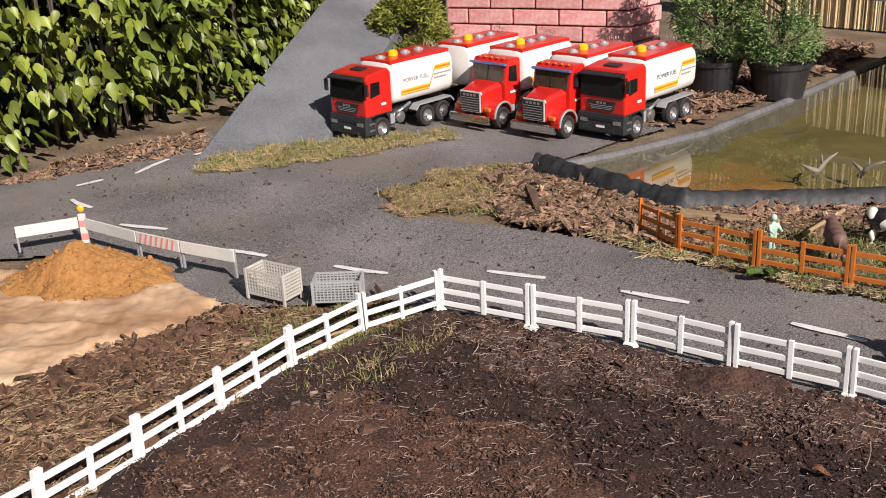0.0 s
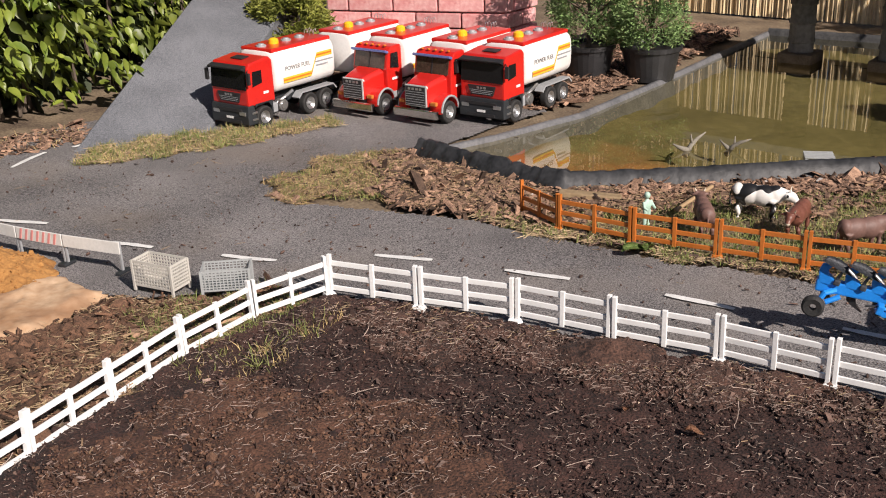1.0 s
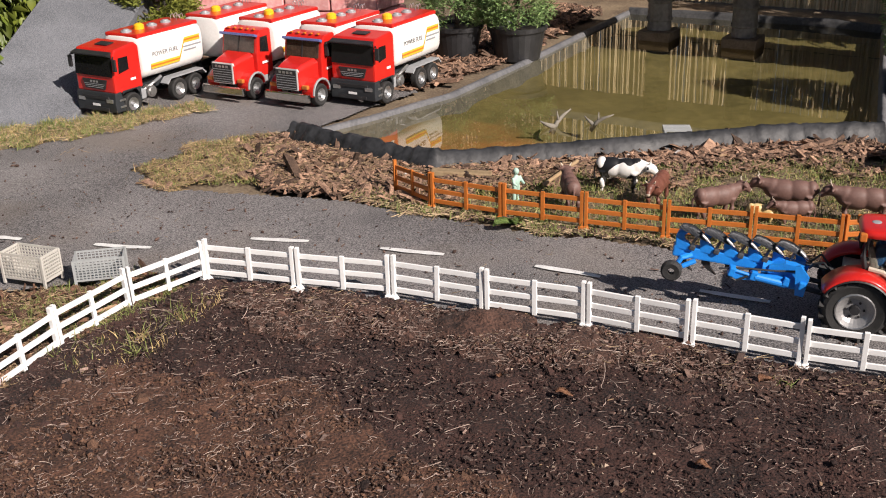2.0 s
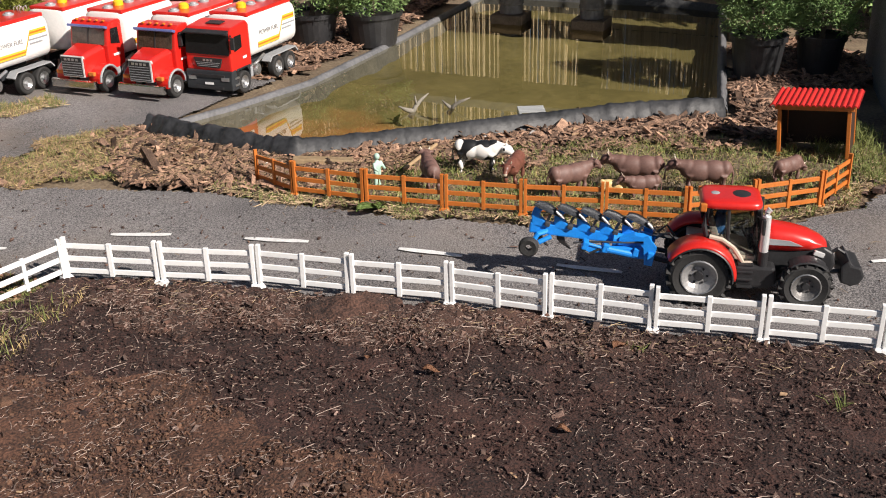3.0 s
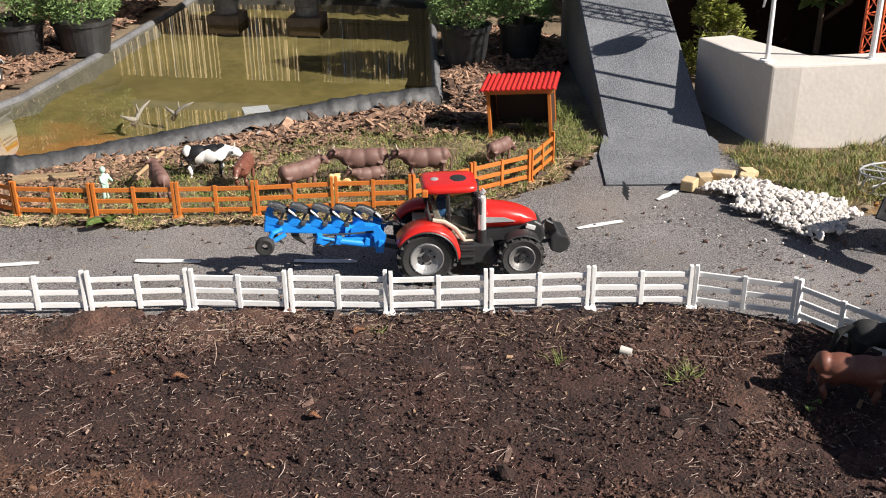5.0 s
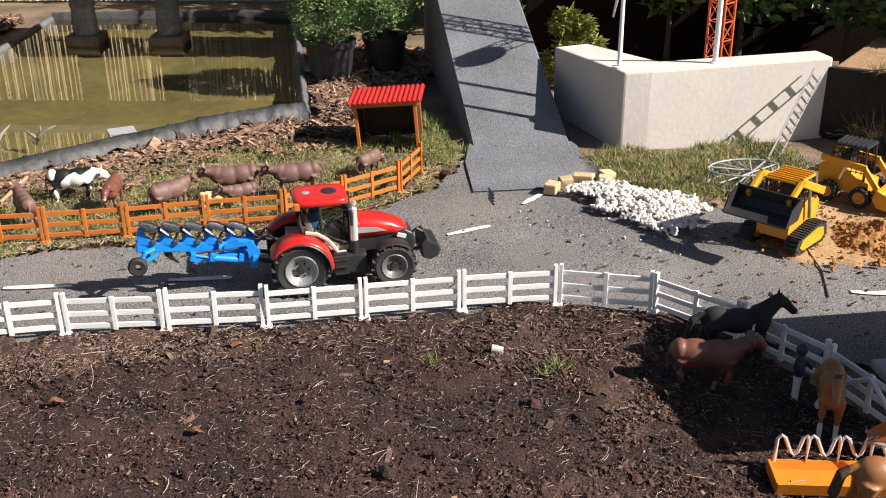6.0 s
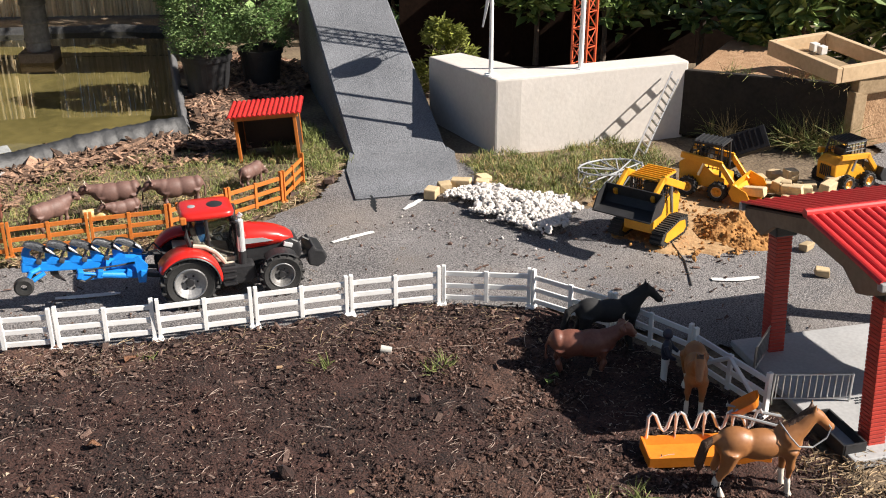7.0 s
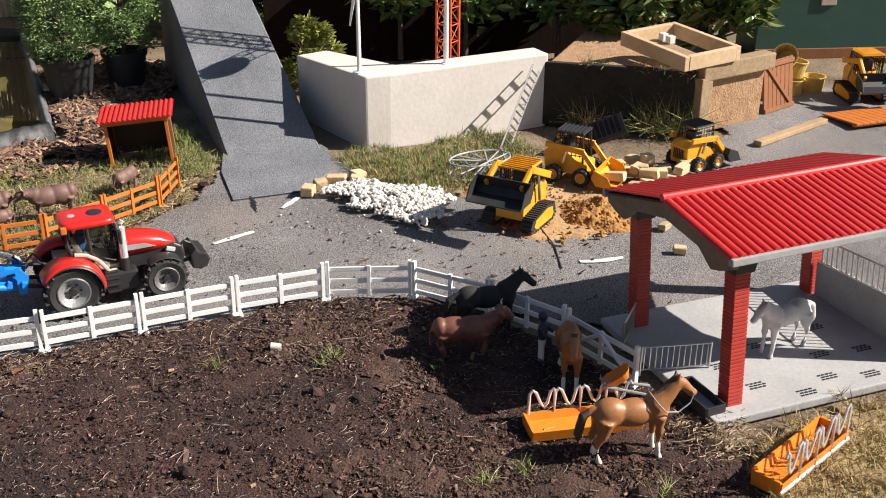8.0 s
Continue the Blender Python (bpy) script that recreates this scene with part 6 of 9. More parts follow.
def horse_mesh(name, material, mane, neck=1.0):
    """Toy horse about 14 cm long and 12 cm to the ears; x towards the head."""
    bm = bmesh.new()
    blob(bm, (-0.034, 0, 0.078), (0.026, 0.0195, 0.022))
    blob(bm, (0.0, 0, 0.075), (0.036, 0.019, 0.0205))
    blob(bm, (0.032, 0, 0.078), (0.021, 0.0175, 0.023))
    h = 0.118 * neck + 0.078 * (1 - neck)
    tube(bm, [(0.03, 0, 0.084), (0.048, 0, 0.1 * neck + 0.082 * (1 - neck)), (0.062, 0, h)], [0.019, 0.0135, 0.0095], 10)
    tube(bm, [(0.026, 0, 0.098), (0.044, 0, 0.112 * neck + 0.09 * (1 - neck)), (0.058, 0, h + 0.009)], [0.004, 0.005, 0.003], 6)
    tube(bm, [(0.058, 0, h + 0.002), (0.07, 0, h - 0.006), (0.084, 0, h - 0.02)], [0.0095, 0.0085, 0.006], 10)
    blob(bm, (0.085, 0, h - 0.021), (0.0075, 0.0062, 0.0062))
    for s in (-1, 1):
        tube(bm, [(0.06, s * 0.005, h + 0.007), (0.061, s * 0.0065, h + 0.018)], [0.003, 0.001], 6)
        tube(bm, [(0.036, s * 0.011, 0.072), (0.037, s * 0.0115, 0.045), (0.036, s * 0.0115, 0.024), (0.038, s * 0.0115, 0.009), (0.04, s * 0.0115, 0.001)], [0.011, 0.0068, 0.0048, 0.004, 0.0062], 8)
        tube(bm, [(-0.042, s * 0.011, 0.074), (-0.046, s * 0.012, 0.05), (-0.054, s * 0.012, 0.034), (-0.05, s * 0.012, 0.012), (-0.048, s * 0.012, 0.001)], [0.015, 0.0088, 0.0052, 0.0042, 0.0062], 8)
    tube(bm, [(-0.056, 0, 0.088), (-0.072, 0, 0.078), (-0.078, 0, 0.05), (-0.076, 0, 0.024)], [0.005, 0.0068, 0.0072, 0.003], 8)
    me = welded(name, bm, 0.0022, material)
    # mane and tail in their own darker plastic
    me.materials.append(mane)
    for p in me.polygons:
        x, y, z = p.center
        crest = 0.03 < x < 0.064 and abs(y) < 0.0058 and z > 0.1 + (x - 0.03) * 0.72 * neck - 0.012 * (1 - neck)
        if x < -0.0645 or crest or (0.056 < x < 0.066 and z > h + 0.006 and abs(y) < 0.004):
            p.material_index = 1
    return me


M["dark_mane"] = mat("dark_brown_mane", (0.05, 0.024, 0.012), (0.09, 0.045, 0.024), 90, 0.6, 0.8)
M["black_mane"] = mat("black_mane", (0.012, 0.012, 0.012), (0.022, 0.022, 0.022), 90, 0.8, 0.8)
M["white_mane"] = mat("pale_mane", (0.6, 0.6, 0.58), (0.5, 0.5, 0.48), 90, 0.6, 0.8)
M["brown_hide"] = hide_mat("brown_cow_hide", (0.13, 0.07, 0.056), (0.18, 0.1, 0.082), (0.09, 0.05, 0.04), 0.006, rough=0.6)
M["pied_hide"] = hide_mat("black_and_white_hide", (0.78, 0.76, 0.72), (0.7, 0.68, 0.64), (0.012, 0.012, 0.013), patches=True)
M["red_hide"] = hide_mat("red_brown_hide", (0.13, 0.045, 0.03), (0.19, 0.075, 0.05), (0.08, 0.03, 0.02), 0.006)
M["calf_hide"] = hide_mat("cream_calf_hide", (0.62, 0.42, 0.16), (0.7, 0.54, 0.28), (0.5, 0.35, 0.16), 0.006)
M["chestnut_hide"] = hide_mat("chestnut_hide", (0.34, 0.15, 0.055), (0.27, 0.11, 0.04), (0.72, 0.66, 0.56), 0.03)
M["black_hide"] = hide_mat("black_horse_hide", (0.012, 0.012, 0.013), (0.02, 0.02, 0.021), (0.02, 0.02, 0.02), 0.006, rough=0.85)
M["grey_hide"] = hide_mat("dapple_grey_hide", (0.62, 0.62, 0.61), (0.48, 0.48, 0.48), (0.5, 0.5, 0.5), 0.006)
COWS = {k: cow_mesh("toy_cow", M[k], d) for k, d in (("brown_hide", 0.0), ("pied_hide", 0.012), ("red_hide", 0.004), ("calf_hide", 0.0))}
GRAZER = cow_mesh("toy_cow", M["brown_hide"], 0.034)
HORSES = {k: horse_mesh("toy_horse", M[k], M[e], n) for k, e, n in (("chestnut_hide", "dark_mane", 1.0), ("black_hide", "black_mane", 0.85), ("grey_hide", "white_mane", 0.75))}
HORNED = cow_mesh("toy_cow", M["red_hide"], -0.012)


def toy(mesh, name, x, y, deg, label, category, group, scale=1.0, z=0.004):
    o = new(name, mesh)
    o.matrix_basis = pose(x, y, z, 0, 0, deg) @ Matrix.Diagonal((scale, scale, scale, 1))
    return tagged(o, label, category, group)


for kind, x, y, deg, sc in (("pied_hide", 0.94, 2.135, -30, 1.02), ("brown_hide", 0.79, 2.07, 80, 0.95), ("red_hide", 0.98, 2.02, -130, 0.9), ("brown_hide", 1.07, 1.905, 5, 0.95), ("brown_hide", 1.225, 1.88, 150, 1.02), ("brown_hide", 1.345, 1.79, 152, 1.02), ("brown_hide", 1.205, 1.82, 165, 0.7), ("calf_hide", 1.15, 1.85, -25, 0.56)):
    toy(COWS[kind], "toy_cow", x, y, deg, {"pied_hide": "black and white toy cow grazing on the pasture", "brown_hide": "dark brown toy cow standing on the pasture", "red_hide": "reddish brown toy cow facing the orange fence", "calf_hide": "cream yellow toy calf beside a brown cow"}[kind], "toy cow", "toy cows", sc)
toy(GRAZER, "toy_cow", 1.565, 1.775, 15, "dark brown toy cow grazing in front of the shed", "toy cow", "toy cows", 0.78)
toy(HORNED, "toy_cow", 1.318, 0.59, -48, "red-brown horned toy cow in the shade of the barn", "toy cow", "toy cows", 1.06)
toy(HORSES["black_hide"], "toy_horse", 1.415, 0.60, -42, "black toy horse beside the white fence", "toy horse", "toy horses", 1.08)
toy(HORSES["chestnut_hide"], "toy_horse", 1.187, 0.204, -46, "chestnut brown toy horse with white socks and rope halter", "toy horse", "toy horses", 1.14)
toy(HORSES["chestnut_hide"], "toy_horse", 1.345, 0.39, -150, "chestnut toy horse facing the paddock in shade", "toy horse", "toy horses", 1.0)
toy(HORSES["grey_hide"], "toy_horse", 1.645, 0.095, 154, "pale grey toy horse standing under the barn roof", "toy horse", "toy horses", 1.0, 0.014)


def halter():
    bm = bmesh.new()
    w = heading(1.187, 0.204, 0.004, math.cos(radians(-46)), math.sin(radians(-46))) @ Matrix.Diagonal((1.14, 1.14, 1.14, 1))
    tube(bm, [w @ Vector(p) for p in ((0.084, 0.007, 0.1), (0.078, 0, 0.108), (0.084, -0.008, 0.1), (0.078, -0.012, 0.088), (0.06, -0.016, 0.078), (0.04, -0.021, 0.083), (0.028, -0.018, 0.096), (0.022, 0, 0.104), (0.028, 0.018, 0.096))], 0.0012, 6)
    tagged(link_mesh("halter_rope", bm, M["grey"]), "grey halter rope round the chestnut horse", "rope")


halter()
M["mint"] = mat("pale_green_plastic", (0.42, 0.6, 0.5), (0.36, 0.52, 0.44), 40, 0.6, 0.05)
M["navy"] = mat("navy_plastic", (0.02, 0.025, 0.05), (0.03, 0.035, 0.06), 40, 0.5, 0.05)


def plain_doll(x, y, deg, material, label, z=0.004, h=1.0):
    bm = bmesh.new()
    for s in (-1, 1):
        tube(bm, [(0, s * 0.008, 0.0), (0, s * 0.008, 0.03), (0, s * 0.007, 0.05)], [0.0065, 0.0065, 0.008], 8)
        tube(bm, [(0, s * 0.014, 0.078), (0.008, s * 0.019, 0.062), (0.02, s * 0.016, 0.056)], [0.006, 0.005, 0.004], 8)
    blob(bm, (0, 0, 0.064), (0.01, 0.014, 0.022))
    blob(bm, (0, 0, 0.097), (0.01, 0.0095, 0.011))
    me = welded("toy_doll", bm, 0.002, material)
    toy(me, "toy_doll", x, y, deg, label, "doll", "", h, z)


M["rider"] = hide_mat("white_and_navy_doll", (0.02, 0.025, 0.045), (0.03, 0.035, 0.06), (0.68, 0.68, 0.67), 0.05)
plain_doll(0.685, 2.145, -60, M["mint"], "pale green plain toy doll beside the orange fence", h=0.74)
plain_doll(1.385, 0.465, -70, M["rider"], "plain toy doll in white and navy beside the white fence", h=0.95)

# ---- feed racks, wheelbarrow, trough ----
M["orange_bright"] = mat("bright_orange_plastic", (0.75, 0.24, 0.02), (0.66, 0.19, 0.015), 30, 0.45, 0.05)


def feed_rack(m, label):
    t = thing("feed_rack", m, label, "feed rack", "feed racks")
    bm = bmesh.new()
    extrude_profile(bm, [(-0.026, 0.0), (-0.03, 0.022), (-0.027, 0.022), (-0.023, 0.005), (0.03, 0.006), (0.035, 0.02), (0.038, 0.02), (0.034, 0.0)], 0.178)
    bmesh.ops.transform(bm, matrix=Matrix.Rotation(radians(90), 4, "Z"), verts=bm.verts)
    part("trough", bm, M["orange_bright"], t, "orange trough")
    for s in (-1, 1):
        bm = bmesh.new()
        box(bm, (s * 0.0885, 0.004, 0.011), (0.004, 0.06, 0.022), bevel=0.001)
        part("end_board", bm, M["orange_bright"], t)
    bm = bmesh.new()
    pts = []
    for k in range(8):
        x = -0.078 + k * 0.0212
        if k % 2 == 0:
            pts += [(x - 0.003, 0.036, 0.006), (x - 0.002, 0.036, 0.06), (x + 0.003, 0.036, 0.067), (x + 0.008, 0.036, 0.062)]
        else:
            pts += [(x - 0.004, 0.036, 0.036), (x + 0.001, 0.036, 0.03), (x + 0.006, 0.036, 0.036), (x + 0.011, 0.036, 0.062), (x + 0.016, 0.036, 0.067), (x + 0.018, 0.036, 0.06)]
    tube(bm, pts, 0.0027, 8)
    tube(bm, [(-0.09, 0.036, 0.006), (0.09, 0.036, 0.006)], 0.0035, 8)
    part("bar_frame", bm, M["chrome"], t, "bent silver feeding bars")
    return t


feed_rack(heading(1.215, 0.298, 0.01, 0.69, -0.72) @ Matrix.Diagonal((1.06, 0.95, 0.9, 1)), "orange feed trough with bent silver bars on the soil")
feed_rack(heading(1.312, -0.03, 0.012, -0.97, 0.24) @ Matrix.Diagonal((1.18, 0.8, 1.2, 1)), "orange feed trough with silver bars standing in dry grass")


def wheelbarrow():
    t = thing("toy_wheelbarrow", heading(1.285, 0.27, 0.05, 0.5, -0.86), "orange toy wheelbarrow hanging behind the feed rack", "wheelbarrow")
    bm = bmesh.new()
    rings = []
    for z, k in ((0.024, 0.62), (0.03, 0.8), (0.038, 1.0), (0.0385, 1.06), (0.0365, 1.02), (0.029, 0.74), (0.0255, 0.5)):
        rings.append([bm.verts.new((0.026 * k * math.copysign(abs(math.cos(a)) ** 0.6, math.cos(a)) - 0.3 * (z - 0.024), 0.016 * k * math.copysign(abs(math.sin(a)) ** 0.6, math.sin(a)), z + 0.006 * math.cos(a) * k)) for a in [math.tau * i / 20 for i in range(20)]])
    for a, b in zip(rings, rings[1:]):
        for i in range(20):
            bm.faces.new((a[i], a[(i + 1) % 20], b[(i + 1) % 20], b[i]))
    bm.faces.new(rings[0]), bm.faces.new(rings[-1])
    bmesh.ops.recalc_face_normals(bm, faces=bm.faces)
    bmesh.ops.transform(bm, matrix=Matrix.Translation((0, 0, 0.031)) @ Matrix.Rotation(radians(-28), 4, "Y") @ Matrix.Translation((0, 0, -0.031)), verts=bm.verts)
    part("tray", bm, M["orange_bright"], t)
    bm = bmesh.new()
    for s in (-1, 1):
        tube(bm, [(-0.03, s * 0.012, 0.02), (0.02, s * 0.014, 0.012), (0.055, s * 0.016, 0.006)], 0.0025, 6)
    part("handles", bm, M["grey"], t)
    bm = bmesh.new()
    for s in (-1, 1):
        tube(bm, [(0.0, s * 0.013, 0.018), (0.004, s * 0.013, -0.046)], 0.002, 6)
    part("legs", bm, M["grey"], t)


wheelbarrow()


def black_trough(m, label):
    t = thing("water_trough", m, label, "trough")
    bm = bmesh.new()
    for c, s in (((0, 0, 0.003), (0.1, 0.04, 0.005)), ((0, 0.019, 0.013), (0.1, 0.004, 0.022)), ((0, -0.019, 0.013), (0.1, 0.004, 0.022)), ((0.049, 0, 0.013), (0.004, 0.036, 0.022)), ((-0.049, 0, 0.013), (0.004, 0.036, 0.022))):
        box(bm, c, s, bevel=0.001)
    part("basin", bm, M["black"], t)


black_trough(heading(1.395, 0.165, 0.006, 0.57, 0.82), "black plastic toy trough beside the barn floor")


def rail_fence(m, n, label):
    t = thing("metal_railing", m, label, "railing", "barn railings")
    ln = 0.13
    for x in (0, ln):
        bm = bmesh.new()
        cyl(bm, (x, 0, 0), (x, 0, 0.06), 0.0022, seg=8)
        part("post", bm, M["silver"], t)
    for z in (0.012, 0.058):
        bm = bmesh.new()
        cyl(bm, (0, 0, z), (ln, 0, z), 0.0018, seg=8)
        part("rail", bm, M["silver"], t)
    for k in range(n):
        bm = bmesh.new()
        cyl(bm, ((k + 0.5) * ln / n, 0, 0.012), ((k + 0.5) * ln / n, 0, 0.058), 0.0011, seg=6)
        part("bar", bm, M["silver"], t)


rail_fence(heading(1.425, 0.285, 0.008, 0.06, -0.07), 12, "thin silver toy railing beside the barn")
rail_fence(heading(1.62, 0.37, 0.008, -0.6, -0.1), 12, "thin silver toy railing in the barn's shade")

# ---- building site: barrier, heap, mesh boxes ----
M["sign_red"] = mat("faded_red_print", (0.7, 0.3, 0.28), (0.64, 0.25, 0.24), 40, 0.6, 0.05)
M["dull_white"] = mat("dull_white_plastic", (0.68, 0.67, 0.64), (0.58, 0.57, 0.54), 25, 0.6, 0.08)


def barrier_board(p, q, striped, label):
    d = math.hypot(q[0] - p[0], q[1] - p[1])
    t = thing("barrier_board", heading(p[0], p[1], 0.006, q[0] - p[0], q[1] - p[1]), label, "barrier", "building site barrier")
    for x in (0.004, d - 0.004):
        bm = bmesh.new()
        box(bm, (x, 0, 0.034), (0.005, 0.005, 0.068), bevel=0.0008)
        part("leg", bm, M["grey"], t)
        bm = bmesh.new()
        box(bm, (x, 0, 0.003), (0.012, 0.036, 0.006), bevel=0.001)
        part("foot", bm, M["dark_grey"], t)
    bm = bmesh.new()
    box(bm, (d / 2, -0.003, 0.056), (d - 0.004, 0.004, 0.027), bevel=0.0008)
    b = part("board", bm, M["dull_white"], t)
    if striped:
        for k in range(7):
            bm = bmesh.new()
            x = 0.01 + k * (d - 0.02) / 7
            extrude_profile(bm, [(x, 0.0435), (x + 0.006, 0.0435), (x + 0.014, 0.0685), (x + 0.008, 0.0685)], 0.0012, at=-0.0055)
            part("stripe", bm, M["sign_red"], b)


BAR = [(-1.012, 2.305), (-0.876, 2.361), (-0.707, 2.238), (-0.591, 2.163), (-0.456, 2.087)]
for i in range(4):
    barrier_board(BAR[i], BAR[i + 1], i == 2, "red and white striped toy barrier board" if i == 2 else "white toy barrier board on grey legs")


def warning_post():
    t = thing("warning_post", pose(-0.866, 2.347, 0.006), "red and white toy warning post with yellow lamp", "warning post")
    for k in range(5):
        bm = bmesh.new()
        box(bm, (0, 0, 0.008 + 0.016 * k), (0.017, 0.006, 0.0162), bevel=0.0006)
        part("post_band", bm, M["sign_red"] if k % 2 else M["dull_white"], t)
    bm = bmesh.new()
    box(bm, (0, 0, 0.003), (0.03, 0.03, 0.006), bevel=0.001)
    part("foot", bm, M["dark_grey"], t)
    bm = bmesh.new()
    blob(bm, (0, 0, 0.093), (0.0085, 0.006, 0.0095))
    part("lamp", bm, M["lamp_yellow"], t, "round yellow lamp")


warning_post()


def heap(name, cx, cy, rx, ry, h, material, label, category, seed, z=0.008, n=84, lumps=0):
    rows = []
    bm = bmesh.new()
    for i in range(n + 1):
        row = []
        for j in range(n + 1):
            u, v = i / n * 2 - 1, j / n * 2 - 1
            x, y = cx + u * rx, cy + v * ry
            r = math.hypot(u, v) + 0.18 * noise.noise((u * 2.3, v * 2.3, seed))
            k = max(0.0, 1 - r)
            zz = h * (k ** 1.15) + (0.008 * noise.noise((x * 34, y * 34, seed)) + 0.005 * noise.noise((x * 73, y * 73, seed)) + 0.0035 * noise.noise((x * 150, y * 150, seed + 2))) * min(1, k * 6)
            row.append(bm.verts.new((x, y, z - 0.012 + zz + (0.012 if k > 0 else 0))))
        rows.append(row)
    for a, b in zip(rows, rows[1:]):
        for j in range(n):
            if max(v.co.z for v in (a[j], a[j + 1], b[j + 1], b[j])) > z - 0.005:
                bm.faces.new((a[j], b[j], b[j + 1], a[j + 1]))
    bmesh.ops.delete(bm, geom=[v for v in bm.verts if not v.link_faces], context="VERTS")
    if lumps:
        r = np.random.default_rng(seed)
        top = np.array([v.co[:] for v in bm.verts if v.co.z > z + 0.002])
        top = top[r.integers(0, len(top), lumps)]
        size = 0.0028 * r.lognormal(0, 0.5, lumps)
        strew("sand_lumps", top[:, :2] + r.normal(0, 0.003, (lumps, 2)), top[:, 2], ROCK, ROCK_F, np.stack([size, size * 0.9, size * 0.75], 1), 40, material, "damp lumps lying on the heap", category, r)
    return tagged(link_mesh(name, bm, material, smooth=True), label, category)


heap("sand_mound", -0.787, 2.115, 0.19, 0.125, 0.098, M["sand"], "heap of damp yellow building sand", "sand heap", 3, lumps=450)
heap("sand_mound", 2.085, 0.665, 0.10, 0.11, 0.045, M["sand"], "low heap of churned yellow sand by the loaders", "sand heap", 8, lumps=420)


def mesh_box(m, material, label):
    t = thing("mesh_box", m, label, "mesh box", "grey mesh boxes")
    w, d, z0, z1 = 0.105, 0.072, 0.012, 0.068
    for x in (0, w):
        for y in (0, d):
            bm = bmesh.new()
            box(bm, (x, y, z1 / 2), (0.006, 0.006, z1), bevel=0.0006)
            part("corner_post", bm, material, t)
    for name, a, b in (("side_mesh", (0, 0), (w, 0)), ("side_mesh", (0, d), (w, d)), ("end_mesh", (0, 0), (0, d)), ("end_mesh", (w, 0), (w, d))):
        bm = bmesh.new()
        va, vb = Vector((*a, 0)), Vector((*b, 0))
        ln = (vb - va).length
        n = int(ln / 0.0075)
        rot = (0, 0, 0) if a[1] == b[1] else (0, 0, 90)
        for k in range(1, n):
            p = va.lerp(vb, k / n)
            box(bm, (p.x, p.y, (z0 + z1) / 2), (0.0022, 0.0026, z1 - z0), rot)
        for k in range(8):
            p = va.lerp(vb, 0.5)
            box(bm, (p.x, p.y, z0 + 0.002 + k * (z1 - z0 - 0.004) / 7), (ln, 0.0024, 0.0024 if 0 < k < 7 else 0.005), rot)
        part(name, bm, material, t)
    bm = bmesh.new()
    box(bm, (w / 2, d / 2, z0), (w, d, 0.003))
    part("base", bm, material, t)


M["box_grey"] = mat("weathered_grey_plastic", (0.55, 0.53, 0.48), (0.45, 0.43, 0.39), 25, 0.65, 0.08)
M["box_grey2"] = mat("zinc_grey_plastic", (0.36, 0.38, 0.38), (0.3, 0.31, 0.31), 25, 0.55, 0.08)
mesh_box(heading(-0.417, 1.985, 0.008, 0.075, -0.048) @ Matrix.Diagonal((0.93, 0.72, 0.96, 1)), M["box_grey"], "cream-grey toy mesh box with a full side")
mesh_box(heading(-0.277, 1.93, 0.006, 0.1, -0.002) @ Matrix.Diagonal((0.9, 0.72, 0.78, 1)), M["box_grey2"], "zinc-grey toy mesh box beside the road")

# ---- far right: ladder, poles, mast, timber, stones ----


def ladder():
    a, b = Vector((2.378, 1.107, 0.0)), Vector((2.637, 1.148, 0.183))
    t = thing("toy_ladder", pose(0, 0, 0), "silver toy ladder leaning on the white wall", "ladder")
    d = (b - a).normalized()
    s = Vector((0.29, 0.465, 0)).cross(d).normalized() * 0.0165
    for k in (-1, 1):
        bm = bmesh.new()
        cyl(bm, a + s * k, b + s * k + d * 0.01, 0.0028, seg=6)
        part("stile", bm, M["silver"], t)
    for k in range(12):
        bm = bmesh.new()
        p = a.lerp(b, (k + 0.6) / 12)
        cyl(bm, p - s, p + s, 0.0034, seg=6)
        part("rung", bm, M["silver"], t)


ladder()


def pole(x, y, z, h, r, material, label, category="pole"):
    bm = bmesh.new()
    cyl(bm, (x, y, z), (x, y, z + h), r, r * 0.8, 10)
    cyl(bm, (x, y, z), (x, y, z + 0.006), r * 2.2, r * 1.8, 12)
    return tagged(link_mesh("flag_pole", bm, material), label, category)



def turbine():
    t = thing("toy_wind_turbine", pose(2.23, 1.508, 0.211), "slim white toy wind turbine standing on the wall", "wind turbine")
    bm = bmesh.new()
    cyl(bm, (0, 0, 0), (0, 0, 0.25), 0.0065, 0.005, 12)
    part("pole", bm, M["white_plastic"], t)
    bm = bmesh.new()
    cyl(bm, (0, 0, 0), (0, 0, 0.006), 0.02, 0.018, 16)
    part("foot", bm, M["white_plastic"], t)
    bm = bmesh.new()
    box(bm, (0, 0, 0.258), (0.045, 0.022, 0.022), (0, 0, 30), 0.005)
    part("nacelle", bm, M["white_plastic"], t)
    for k in range(3):
        bm = bmesh.new()
        box(bm, (0, 0, 0.062), (0.012, 0.003, 0.11), bevel=0.001, taper=0.4)
        bmesh.ops.transform(bm, matrix=pose(-0.026, -0.015, 0.258, 0, 0, 120) @ Matrix.Rotation(radians(50 + 120 * k), 4, "Y"), verts=bm.verts)
        part("blade", bm, M["white_plastic"], t)


turbine()
pole(2.44, 1.345, 0.214, 0.6, 0.0075, M["white_plastic"], "white toy pole standing on the wall")
M["mast_red"] = mat("orange_red_mast", (0.6, 0.1, 0.03), (0.5, 0.08, 0.025), 30, 0.5, 0.05)


